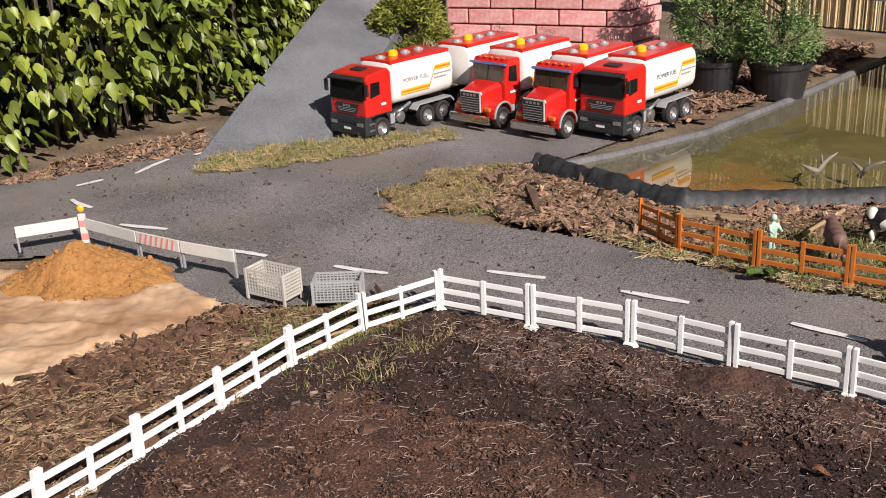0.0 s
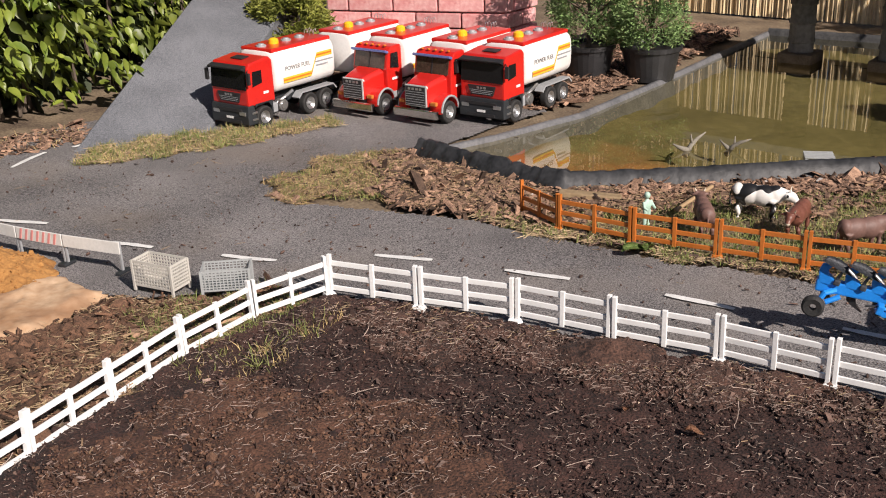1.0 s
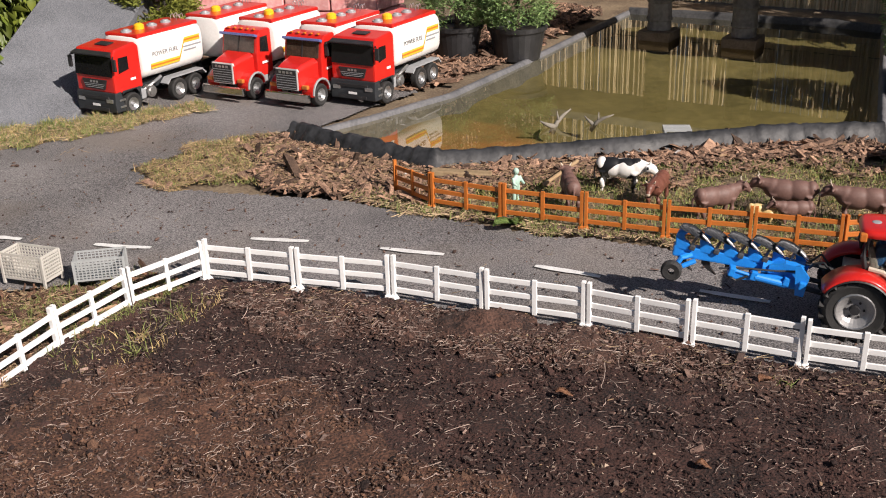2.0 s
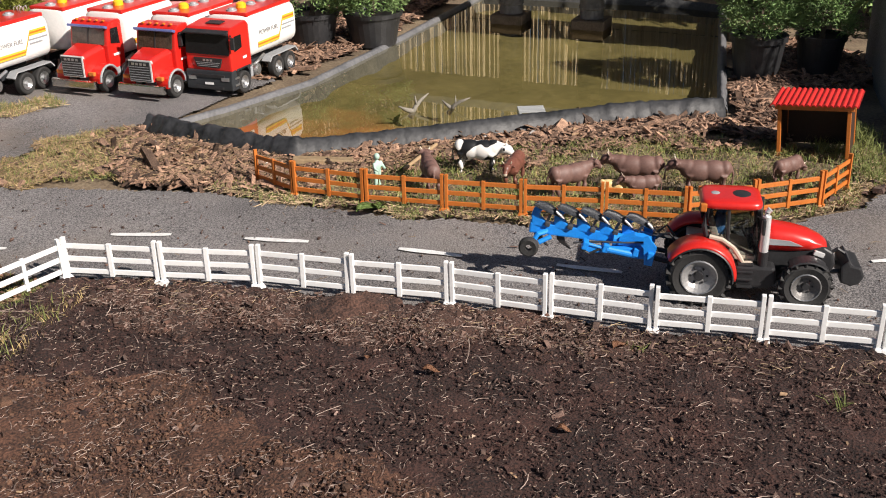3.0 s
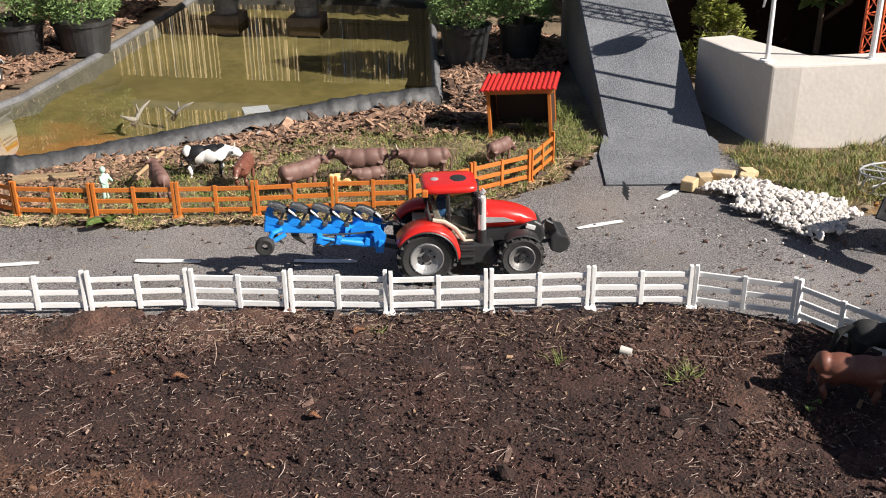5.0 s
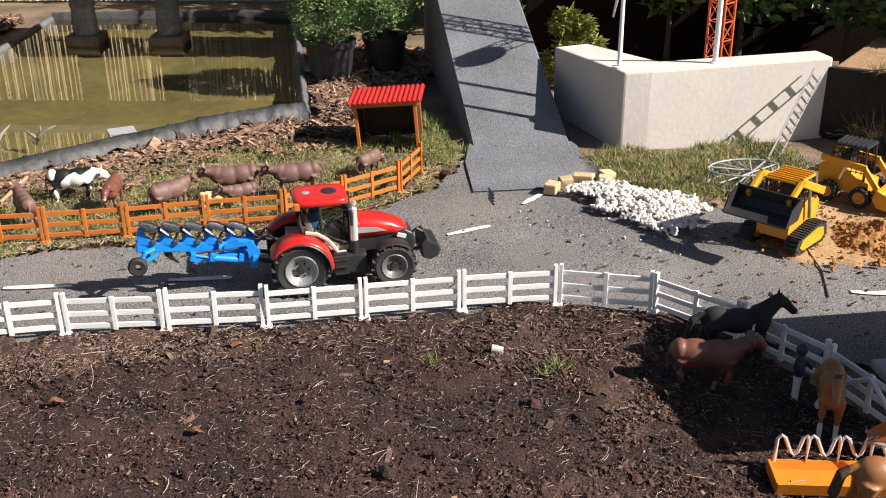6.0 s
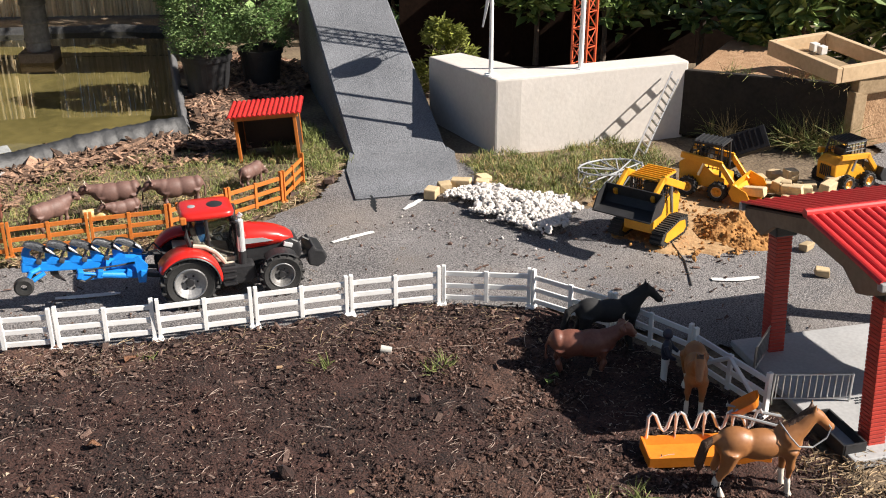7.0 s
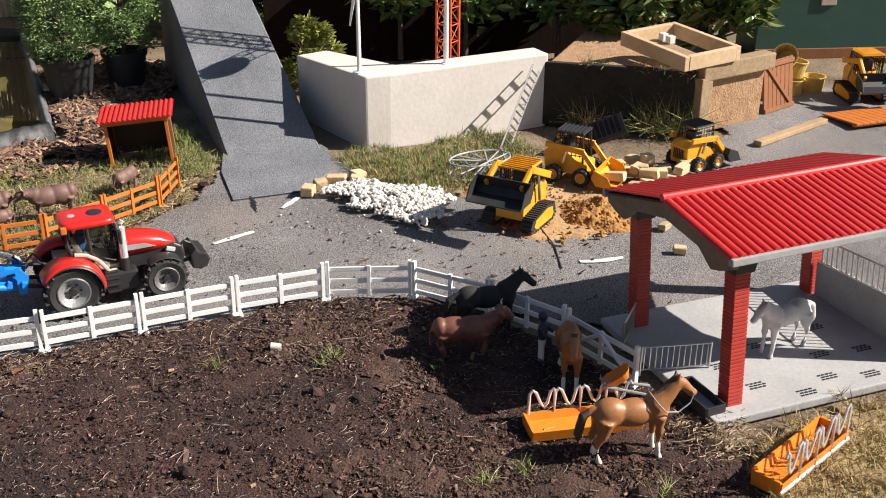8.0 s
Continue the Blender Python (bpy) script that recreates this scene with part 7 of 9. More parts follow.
def lattice_mast():
    t = thing("crane_mast", pose(2.68, 1.49, 0.0), "orange-red lattice mast of a toy crane", "crane")
    w = 0.026
    for x in (-w, w):
        for y in (-w, w):
            bm = bmesh.new()
            box(bm, (x, y, 0.55), (0.006, 0.006, 1.1))
            part("leg", bm, M["mast_red"], t)
    bm = bmesh.new()
    for k in range(20):
        z = k * 0.055
        for sx, sy, ex, ey in ((-1, -1, 1, -1), (1, -1, 1, 1), (1, 1, -1, 1), (-1, 1, -1, -1)):
            f = k % 2
            cyl(bm, (sx * w, sy * w, z + 0.055 * f), (ex * w, ey * w, z + 0.055 * (1 - f)), 0.002, seg=5)
            cyl(bm, (sx * w, sy * w, z), (ex * w, ey * w, z), 0.002, seg=5)
    part("lattice", bm, M["mast_red"], t)
    bm = bmesh.new()
    for k in range(10):
        x = -0.03 - 0.05 * k
        for y in (-0.02, 0.02):
            cyl(bm, (x, y, 0.6), (x - 0.05, y, 0.6), 0.0022, seg=5)
            cyl(bm, (x, y, 0.6), (x - 0.025, 0, 0.64), 0.0018, seg=5)
            cyl(bm, (x - 0.025, 0, 0.64), (x - 0.05, y, 0.6), 0.0018, seg=5)
        cyl(bm, (x - 0.025, 0, 0.64), (x - 0.075, 0, 0.64), 0.0022, seg=5)
    part("jib", bm, M["mast_red"], t)
    bm = bmesh.new()
    blob(bm, (-0.17, 0, 0.6), (0.07, 0.04, 0.03))
    part("winch_cover", bm, M["mast_red"], t)
    bm = bmesh.new()
    box(bm, (0, 0, 0.01), (0.12, 0.12, 0.02), bevel=0.003)
    part("foot", bm, M["dark_grey"], t)


lattice_mast()
M["rough_clay"] = mat("rough_earth_block", (0.25, 0.14, 0.07), (0.4, 0.25, 0.14), 30, 0.95, 1.6, fine=140)


# Board of the bed's shaded side, the shade put into its colour.
M["bed_shade_board"] = mat("shade_dark_bed_board", (0.014, 0.011, 0.008), (0.035, 0.026, 0.018), 14, 0.9, 0.8, fine=90)


def timber_bed():
    t = thing("raised_bed", pose(0, 0, 0), "weathered timber raised bed with earth inside", "raised bed")
    a, b, c, d = (2.70, 1.16), (2.855, 0.70), (3.11, 0.585), (3.28, 1.28)
    o = prism("earth_block", [a, b, c, d], 0, 0.17, M["rough_clay"], 0.005)
    o.parent = t
    for p, q, z in ((b, c, 0.195),):
        bm = bmesh.new()
        L = math.hypot(q[0] - p[0], q[1] - p[1])
        box(bm, ((p[0] + q[0]) / 2, (p[1] + q[1]) / 2, z), (L + 0.03, 0.05, 0.05), (0, 0, math.degrees(math.atan2(q[1] - p[1], q[0] - p[0]))), 0.004)
        part("beam", bm, M["old_wood"], t)
    bm = bmesh.new()
    box(bm, (b[0], b[1], 0.09), (0.05, 0.05, 0.18), (0, 0, -20), 0.004)
    part("corner_post", bm, M["old_wood"], t)
    bm = bmesh.new()
    box(bm, (2.768, 0.93, 0.1), (0.024, 0.46, 0.2), (0, 0, 18.6), 0.006)
    part("dark_board", bm, M["bed_shade_board"], t, "bed side board with its shade put into the dark colour")


timber_bed()


M["planed"] = mat("pale_planed_wood", (0.6, 0.44, 0.27), (0.48, 0.34, 0.2), 12, 0.7, 0.3, fine=90)


def wood_frame():
    t = thing("timber_tray", pose(2.92, 0.803, 0.226) @ Matrix.Rotation(radians(4), 4, Vector((0.338, -0.94, 0))) @ heading(0, 0, 0, 0.476, 0.88) @ Matrix.Diagonal((1.12, 1.1, 1, 1)), "pale planed wooden box frame lying on the raised bed", "frame")
    for c, s in (((0, -0.09, 0.022), (0.27, 0.016, 0.044)), ((0, 0.09, 0.022), (0.27, 0.016, 0.044)), ((-0.128, 0, 0.022), (0.016, 0.163, 0.044)), ((0.128, 0, 0.022), (0.016, 0.163, 0.044))):
        bm = bmesh.new()
        box(bm, c, s, bevel=0.002)
        part("board", bm, M["planed"], t)
    bm = bmesh.new()
    box(bm, (0.02, 0, 0.004), (0.24, 0.05, 0.008), bevel=0.002)
    part("slat", bm, M["old_wood"], t)
    for k in range(2):
        bm = bmesh.new()
        box(bm, (0.06 + 0.03 * k, -0.02, 0.02), (0.02, 0.02, 0.024), bevel=0.002)
        part("block", bm, M["dull_white"], t)


wood_frame()


def board(name, m, s, material, label, category):
    bm = bmesh.new()
    box(bm, (0, 0, s[2] / 2), s, bevel=0.003)
    o = link_mesh(name, bm, material)
    o.matrix_basis = m
    return tagged(o, label, category)


board("plank", heading(3.0, 0.45, 0.006, 0.406, -0.126), (0.36, 0.028, 0.016), M["wood"], "pale timber batten lying on the road", "plank")


def plank_panel(m, w, h, n, material, label):
    t = thing("plank_gate", m, label, "wooden panel")
    for k in range(n):
        bm = bmesh.new()
        box(bm, (w * (k + 0.5) / n, 0, h / 2), (w / n - 0.002, 0.006, h), bevel=0.001)
        part("plank", bm, material, t)
    for z in (0.012, h - 0.012):
        bm = bmesh.new()
        box(bm, (w / 2, -0.006, z), (w, 0.006, 0.014), bevel=0.001)
        part("crossbar", bm, material, t)
    bm = bmesh.new()
    box(bm, (w / 2, -0.006, h / 2), (math.hypot(w, h) * 0.86, 0.005, 0.012), (0, math.degrees(math.atan2(h, w)), 0), 0.001)
    part("brace", bm, material, t)


M["brown_wood"] = mat("stained_brown_wood", (0.26, 0.1, 0.035), (0.2, 0.075, 0.028), 14, 0.6, 0.3, fine=100)
plank_panel(heading(3.16, 0.585, 0.0, 0.22, -0.067) @ pose(0, 0, 0, -8, 0, 0), 0.165, 0.17, 7, M["brown_wood"], "brown stained plank panel leaning on the raised bed")
plank_panel(heading(3.24, 0.42, 0.012, 0.8, -0.6) @ pose(0, 0, 0, 86, 0, 0), 0.24, 0.16, 9, M["orange_plastic"], "orange-brown slatted panel lying flat")


def cup(m):
    t = thing("yellow_tub", m, "straw-yellow round tub in a heap", "tub", "yellow tubs")
    bm = bmesh.new()
    lathe(bm, [(0.0, 0.0), (0.034, 0.0), (0.04, 0.052), (0.042, 0.052), (0.042, 0.056), (0.038, 0.056), (0.032, 0.004), (0.0, 0.004)], 20, pose(0, 0, 0, 90, 0, 0))
    part("tub_body", bm, M["tub"], t)
    return t


M["tub"] = mat("straw_yellow", (0.6, 0.42, 0.12), (0.5, 0.34, 0.09), 25, 0.6, 0.2)
first = cup(pose(3.36, 0.62, 0.0))
for i, (x, y, z, rx) in enumerate(((3.46, 0.58, 0.0, 0), (3.44, 0.67, 0, 0), (3.54, 0.53, 0, 0), (3.53, 0.64, 0, 0), (3.4, 0.62, 0.058, 10), (3.49, 0.59, 0.058, -8), (3.47, 0.66, 0.058, 5), (3.45, 0.61, 0.118, 60))):
    copy_thing(first, pose(x, y, z, rx, 0, i * 40))


def green_hut():
    t = thing("green_hut", heading(3.9, 0.80, 0.0, 0.62, -0.78), "dark green toy hut with a small window", "hut")
    bm = bmesh.new()
    box(bm, (0.35, 0.1, 0.2), (0.8, 0.2, 0.4), bevel=0.004)
    part("wall", bm, M["hut_green"], t)
    bm = bmesh.new()
    box(bm, (0.22, -0.003, 0.24), (0.06, 0.008, 0.07), bevel=0.002)
    part("window", bm, M["seat"], t)
    bm = bmesh.new()
    box(bm, (0.35, -0.004, 0.02), (0.8, 0.008, 0.04), bevel=0.002)
    part("plinth", bm, M["brown_wood"], t)


M["hut_green"] = mat("dark_green_paint", (0.015, 0.06, 0.05), (0.02, 0.075, 0.06), 14, 0.5, 0.1)
green_hut()
skid_loader(heading(3.52, 0.36, 0.01, -0.8, -0.6), True, M["black"], 2, "far yellow toy loader with black bucket", M["black"])

# rubble blocks
rubble = random.Random(12)


def stone_block(x, y, z, s, material, label, group):
    bm = bmesh.new()
    vs = box(bm, (0, 0, 0), s, bevel=0.003)
    for v in bm.verts:
        v.co += Vector([noise.noise((v.co.x * 60 + x * 9, v.co.y * 60 + y * 9, v.co.z * 60 + k)) * 0.003 for k in range(3)])
    o = link_mesh("stone_block", bm, material)
    o.matrix_basis = pose(x, y, z + s[2] / 2, rubble.uniform(-8, 8), rubble.uniform(-8, 8), rubble.uniform(0, 180))
    tagged(o, label, "stone", group)


for x, y in ((1.80, 1.36), (1.85, 1.36), (1.90, 1.345), (1.96, 1.32), (1.93, 1.30)):
    stone_block(x, y, 0.006, (rubble.uniform(0.035, 0.06), 0.03, 0.025), M["sandstone"], "yellowish sandstone block by the pebbles", "sandstone blocks")
for k in range(22):
    x, y = 2.34 + rubble.uniform(-0.06, 0.16), 0.66 + rubble.uniform(-0.1, 0.12)
    stone_block(x, y, 0.006 + 0.02 * (k % 3 == 0), (rubble.uniform(0.03, 0.055), rubble.uniform(0.022, 0.034), 0.024), M["sandstone"], "broken pale sandstone block in a rubble pile", "rubble blocks")
for x, y in ((2.09, 0.50), (2.15, 0.44), (1.98, 0.42)):
    stone_block(x, y, 0.006, (0.03, 0.022, 0.018), M["sandstone"], "loose pale stone on the sand", "loose stones")


M["matt_black"] = mat("matt_black_plastic", (0.012, 0.012, 0.015), (0.02, 0.02, 0.024), 40, 0.7, 0.1, spec=0.2)


def bucket_crate(m, label):
    t = thing("black_crate", m, label, "crate")
    bm = bmesh.new()
    for c, s in (((0, 0, 0.002), (0.19, 0.13, 0.004)), ((0, 0.064, 0.04), (0.19, 0.004, 0.08)), ((0, -0.064, 0.04), (0.19, 0.004, 0.08)), ((0.094, 0, 0.04), (0.004, 0.124, 0.08)), ((-0.094, 0, 0.04), (0.004, 0.124, 0.08))):
        box(bm, c, s, bevel=0.001)
    part("shell", bm, M["matt_black"], t)
    bm = bmesh.new()
    for k in range(9):
        box(bm, (-0.08 + 0.02 * k, -0.0665, 0.045), (0.004, 0.002, 0.06))
        box(bm, (-0.08 + 0.02 * k, 0.0665, 0.045), (0.004, 0.002, 0.06))
    part("ribs", bm, M["matt_black"], t)


bucket_crate(heading(2.55, 0.87, 0.03, 0.5, -0.85) @ pose(0, 0, 0.0, -24, -22, 0) @ Matrix.Scale(0.75, 4), "black plastic crate tipped on its side in the shade")


def lattice_hoop():
    t = thing("toy_trailer_frame", heading(2.172, 1.065, 0.014, 0.85, -0.45) @ Matrix.Scale(1.3, 4), "grey toy wire frame lying in grass", "wire frame")
    bm = bmesh.new()
    for z in (0.0, 0.03):
        tube(bm, [(0.07 * math.cos(a), 0.045 * math.sin(a), z) for a in [i * math.tau / 16 for i in range(17)]], 0.002, 6)
    for i in range(12):
        a = i * math.tau / 12
        tube(bm, [(0.07 * math.cos(a), 0.045 * math.sin(a), 0.0), (0.07 * math.cos(a + 0.4), 0.045 * math.sin(a + 0.4), 0.034)], 0.0015, 6)
        if i < 6:
            tube(bm, [(0.07 * math.cos(a), 0.045 * math.sin(a), 0.03), (-0.07 * math.cos(a + 0.5), -0.045 * math.sin(a + 0.5), 0.012)], 0.0015, 6)
    part("frame", bm, M["grey"], t)


lattice_hoop()


def tin_can():
    bm = bmesh.new()
    lathe(bm, [(0.0, -0.017), (0.0115, -0.017), (0.013, 0.017), (0.0118, 0.017), (0.0105, -0.015), (0.0, -0.015)], 20)
    o = link_mesh("plastic_cup", bm, M["box_grey"])
    o.matrix_basis = pose(1.135, 0.897, 0.017, 8, 0, 35) @ Matrix.Scale(0.58, 4)
    tagged(o, "small grey-white plastic cup lying on the soil", "cup")


tin_can()


def driftwood(x, y, z, deg, s, label):
    bm = bmesh.new()
    tube(bm, [(0, 0, -0.02), (0.004 * s, 0, 0.02 * s), (0.02 * s, 0.004, 0.045 * s), (0.04 * s, 0.006, 0.075 * s)], [0.008 * s, 0.007 * s, 0.005 * s, 0.0015], 8)
    tube(bm, [(0.006 * s, 0, 0.024 * s), (-0.012 * s, 0.004, 0.05 * s)], [0.005 * s, 0.0012], 7)
    tube(bm, [(0, 0, 0), (-0.03 * s, 0.01, -0.004), (-0.05 * s, 0.014, -0.002)], [0.008 * s, 0.006 * s, 0.002], 7)
    for v in bm.verts:
        v.co += Vector([noise.noise((v.co * 60) + Vector((k, x, 0))) * 0.003 for k in range(3)])
    o = link_mesh("driftwood", bm, M["pale_root"], smooth=True)
    o.matrix_basis = pose(x, y, z, 0, 30, deg)
    tagged(o, label, "driftwood", "roots in the pond")


M["pale_root"] = mat("bleached_root", (0.25, 0.225, 0.185), (0.17, 0.155, 0.125), 30, 0.85, 0.5)
driftwood(0.97, 2.715, -0.004, 20, 0.9, "bleached root standing out of the pond")
driftwood(1.085, 2.7, -0.004, -40, 0.78, "bleached branching root standing out of the pond")


def pond_crate():
    t = thing("sunken_crate", heading(1.285, 2.575, -0.02, 0.9, -0.3) @ Matrix.Diagonal((0.9, 0.9, 1, 1)), "pale grey toy pallet floating in the pond", "pallet")
    for k in range(5):
        bm = bmesh.new()
        box(bm, (0, -0.03 + 0.015 * k, 0.022), (0.085, 0.007, 0.004), bevel=0.0008)
        part("slat", bm, M["box_grey2"], t)
    for x in (-0.038, 0, 0.038):
        bm = bmesh.new()
        box(bm, (x, 0, 0.01), (0.008, 0.07, 0.018), bevel=0.0008)
        part("bearer", bm, M["box_grey2"], t)


pond_crate()
board("plank", heading(0.60, 2.33, 0.012, 0.85, -0.25) @ pose(0, 0, 0, 0, 4, 0), (0.15, 0.03, 0.014), M["old_wood"], "weathered short plank by the pond edge", "plank")
board("stick", heading(0.82, 2.22, 0.03, 0.7, 0.4) @ pose(0, 0, 0, 0, -14, 0), (0.13, 0.008, 0.008), M["wood"], "pale stick leaning by the pond edge", "stick")


# ---- plants ----
def leaf_cloud(name, pts, sizes, parent, material, rng, out=None, droop=0.5, fold=0.25, slim=0.5, broad=False):
    """Leaves as folded lozenges at pts, hanging outwards; one mesh."""
    n = len(pts)
    if broad:
        side = [(0.3, 0.1), (0.46, 0.3), (0.4, 0.56), (0.2, 0.82)]
        base = np.array([(0, 0, 0)] + [(slim * 1.05 * x, y, 0.03 - 0.1 * y * y) for x, y in side] + [(0, 1.05, -0.16)] + [(-slim * 1.05 * x, y, 0.03 - 0.1 * y * y) for x, y in side[::-1]] + [(0, 0.3, -fold * 0.35), (0, 0.65, -0.06 - fold * 0.3)])
        shape = [(0, 1, 2, 10), (2, 3, 11, 10), (3, 4, 5, 11), (0, 10, 8, 9), (10, 11, 7, 8), (11, 5, 6, 7)]
    else:
        base = np.array([(0, 0, 0), (slim * 0.42, 0.25, 0), (slim * 0.42, 0.6, 0), (0, 1, -0.1), (-slim * 0.42, 0.6, 0), (-slim * 0.42, 0.25, 0), (0, 0.45, -fold * 0.4)])
        shape = [(0, 1, 2, 6), (2, 3, 6), (3, 4, 6), (4, 5, 0, 6)]
    v = base[None] * np.asarray(sizes)[:, None, None]
    if out is None:
        yaw = rng.uniform(0, math.tau, n)
    else:
        yaw = np.arctan2(-out[:, 0], out[:, 1]) + rng.normal(0, 0.8, n)
    pit = rng.normal(-droop, 0.45, n)
    rol = rng.normal(0, 0.6, n)
    x, y, z = v[..., 0], v[..., 1], v[..., 2]
    x, z = x * np.cos(rol)[:, None] + z * np.sin(rol)[:, None], -x * np.sin(rol)[:, None] + z * np.cos(rol)[:, None]
    y, z = y * np.cos(pit)[:, None] - z * np.sin(pit)[:, None], y * np.sin(pit)[:, None] + z * np.cos(pit)[:, None]
    x, y = x * np.cos(yaw)[:, None] - y * np.sin(yaw)[:, None], x * np.sin(yaw)[:, None] + y * np.cos(yaw)[:, None]
    v = np.stack([x + pts[:, 0:1], y + pts[:, 1:2], z + pts[:, 2:3]], 2).reshape(-1, 3)
    f = [tuple(i * len(base) + q for q in face) for i in range(n) for face in shape]
    me = bpy.data.meshes.new(name)
    me.from_pydata(v.tolist(), [], f)
    me.materials.append(material)
    if broad:
        me.polygons.foreach_set("use_smooth", np.ones(len(f), bool))
    o = new(name, me)
    o.parent = parent
    return tagged(o, kind="stuff")


def shrub(x, y, z, r, h, n, leaf, material, label, pot=None, seed=1, slim=0.35, base=0.03, squash=1.0):
    rng = np.random.default_rng(seed)
    t = thing("potted_shrub" if pot else "shrub", pose(x, y, z), label, "shrub", "potted shrubs" if pot else "")
    zz = 0.0
    if pot:
        pr, ph = pot
        bm = bmesh.new()
        lathe(bm, [(0.0, 0.0), (pr * 0.78, 0.0), (pr * 0.97, ph * 0.86), (pr * 1.04, ph * 0.87), (pr * 1.06, ph), (pr * 0.98, ph), (pr * 0.93, ph * 0.9), (0.0, ph * 0.88)], 28, pose(0, 0, 0, 90, 0, 0))
        part("pot", bm, M["black"], t, "black plastic plant pot")
        zz = ph * 0.88
    bm = bmesh.new()
    rr = random.Random(seed)
    tube(bm, [(0, 0, zz), (0.004, 0.002, zz + base), (0, 0, zz + h * 0.7)], [0.012, 0.01, 0.003], 8)
    for k in range(14):
        a, u = rr.uniform(0, math.tau), rr.uniform(0.1, 0.75)
        p = Vector((0, 0, zz + base * 0.5 + h * u * 0.7))
        tube(bm, [p, p + Vector((math.cos(a) * r * 0.5, math.sin(a) * r * 0.5, h * 0.1)), p + Vector((math.cos(a) * r * 0.85, math.sin(a) * r * 0.85, h * 0.22))], [0.005, 0.003, 0.001], 5)
    part("stem", bm, M["bark"], t)
    # clumps of foliage with gaps between them
    nc = max(14, n // 130)
    cu = rng.uniform(0, 1, nc)
    ca = rng.uniform(0, math.tau, nc)
    prof = np.sqrt(np.clip(1 - (2 * cu - 0.85) ** 2 / 1.45, 0.02, 1))
    cr = r * prof * rng.uniform(0.45, 1.0, nc) ** 0.5
    cz = zz + base + cu * (h - base)
    c = np.stack([cr * np.cos(ca), cr * np.sin(ca) * squash, cz], 1)
    pick = rng.integers(0, nc, n)
    off = rng.normal(0, 1, (n, 3))
    off /= np.linalg.norm(off, axis=1)[:, None]
    off *= (rng.uniform(0, 1, n) ** 0.45)[:, None] * r * 0.34
    pts = c[pick] + off
    o = off + 0.5 * c[pick] * np.array([1, 1, 0])
    leaf_cloud("crown", pts, rng.uniform(0.7, 1.3, n) * leaf, t, material, rng, o, droop=-0.25, slim=slim)
    return t


shrub(2.085, 2.615, 0, 0.12, 0.31, 11000, 0.014, M["conifer"], "dense green conifer shrub in a black pot", (0.085, 0.135), 3, 0.3)
shrub(2.275, 2.555, 0, 0.12, 0.31, 11000, 0.014, M["conifer"], "dark green conifer shrub in a black pot by the ramp", (0.075, 0.13), 5, 0.3)
shrub(0.92, 3.69, 0, 0.135, 0.43, 10000, 0.017, M["conifer"], "dark green conifer shrub in a black pot behind the trucks", (0.095, 0.12), 7, 0.3)
shrub(1.125, 3.60, 0, 0.13, 0.43, 10000, 0.017, M["conifer"], "green conifer shrub in a wide black pot near the pond", (0.105, 0.12), 9, 0.3)
shrub(-0.15, 4.0, 0, 0.135, 0.34, 15000, 0.024, M["yellow_conifer"], "rounded yellow-green dwarf conifer beside the ramp", None, 11, 0.3, 0.03)
shrub(2.61, 2.0, 0, 0.085, 0.23, 4200, 0.022, M["yellow_conifer"], "rounded golden dwarf conifer behind the wall", None, 13, 0.25, 0.03)


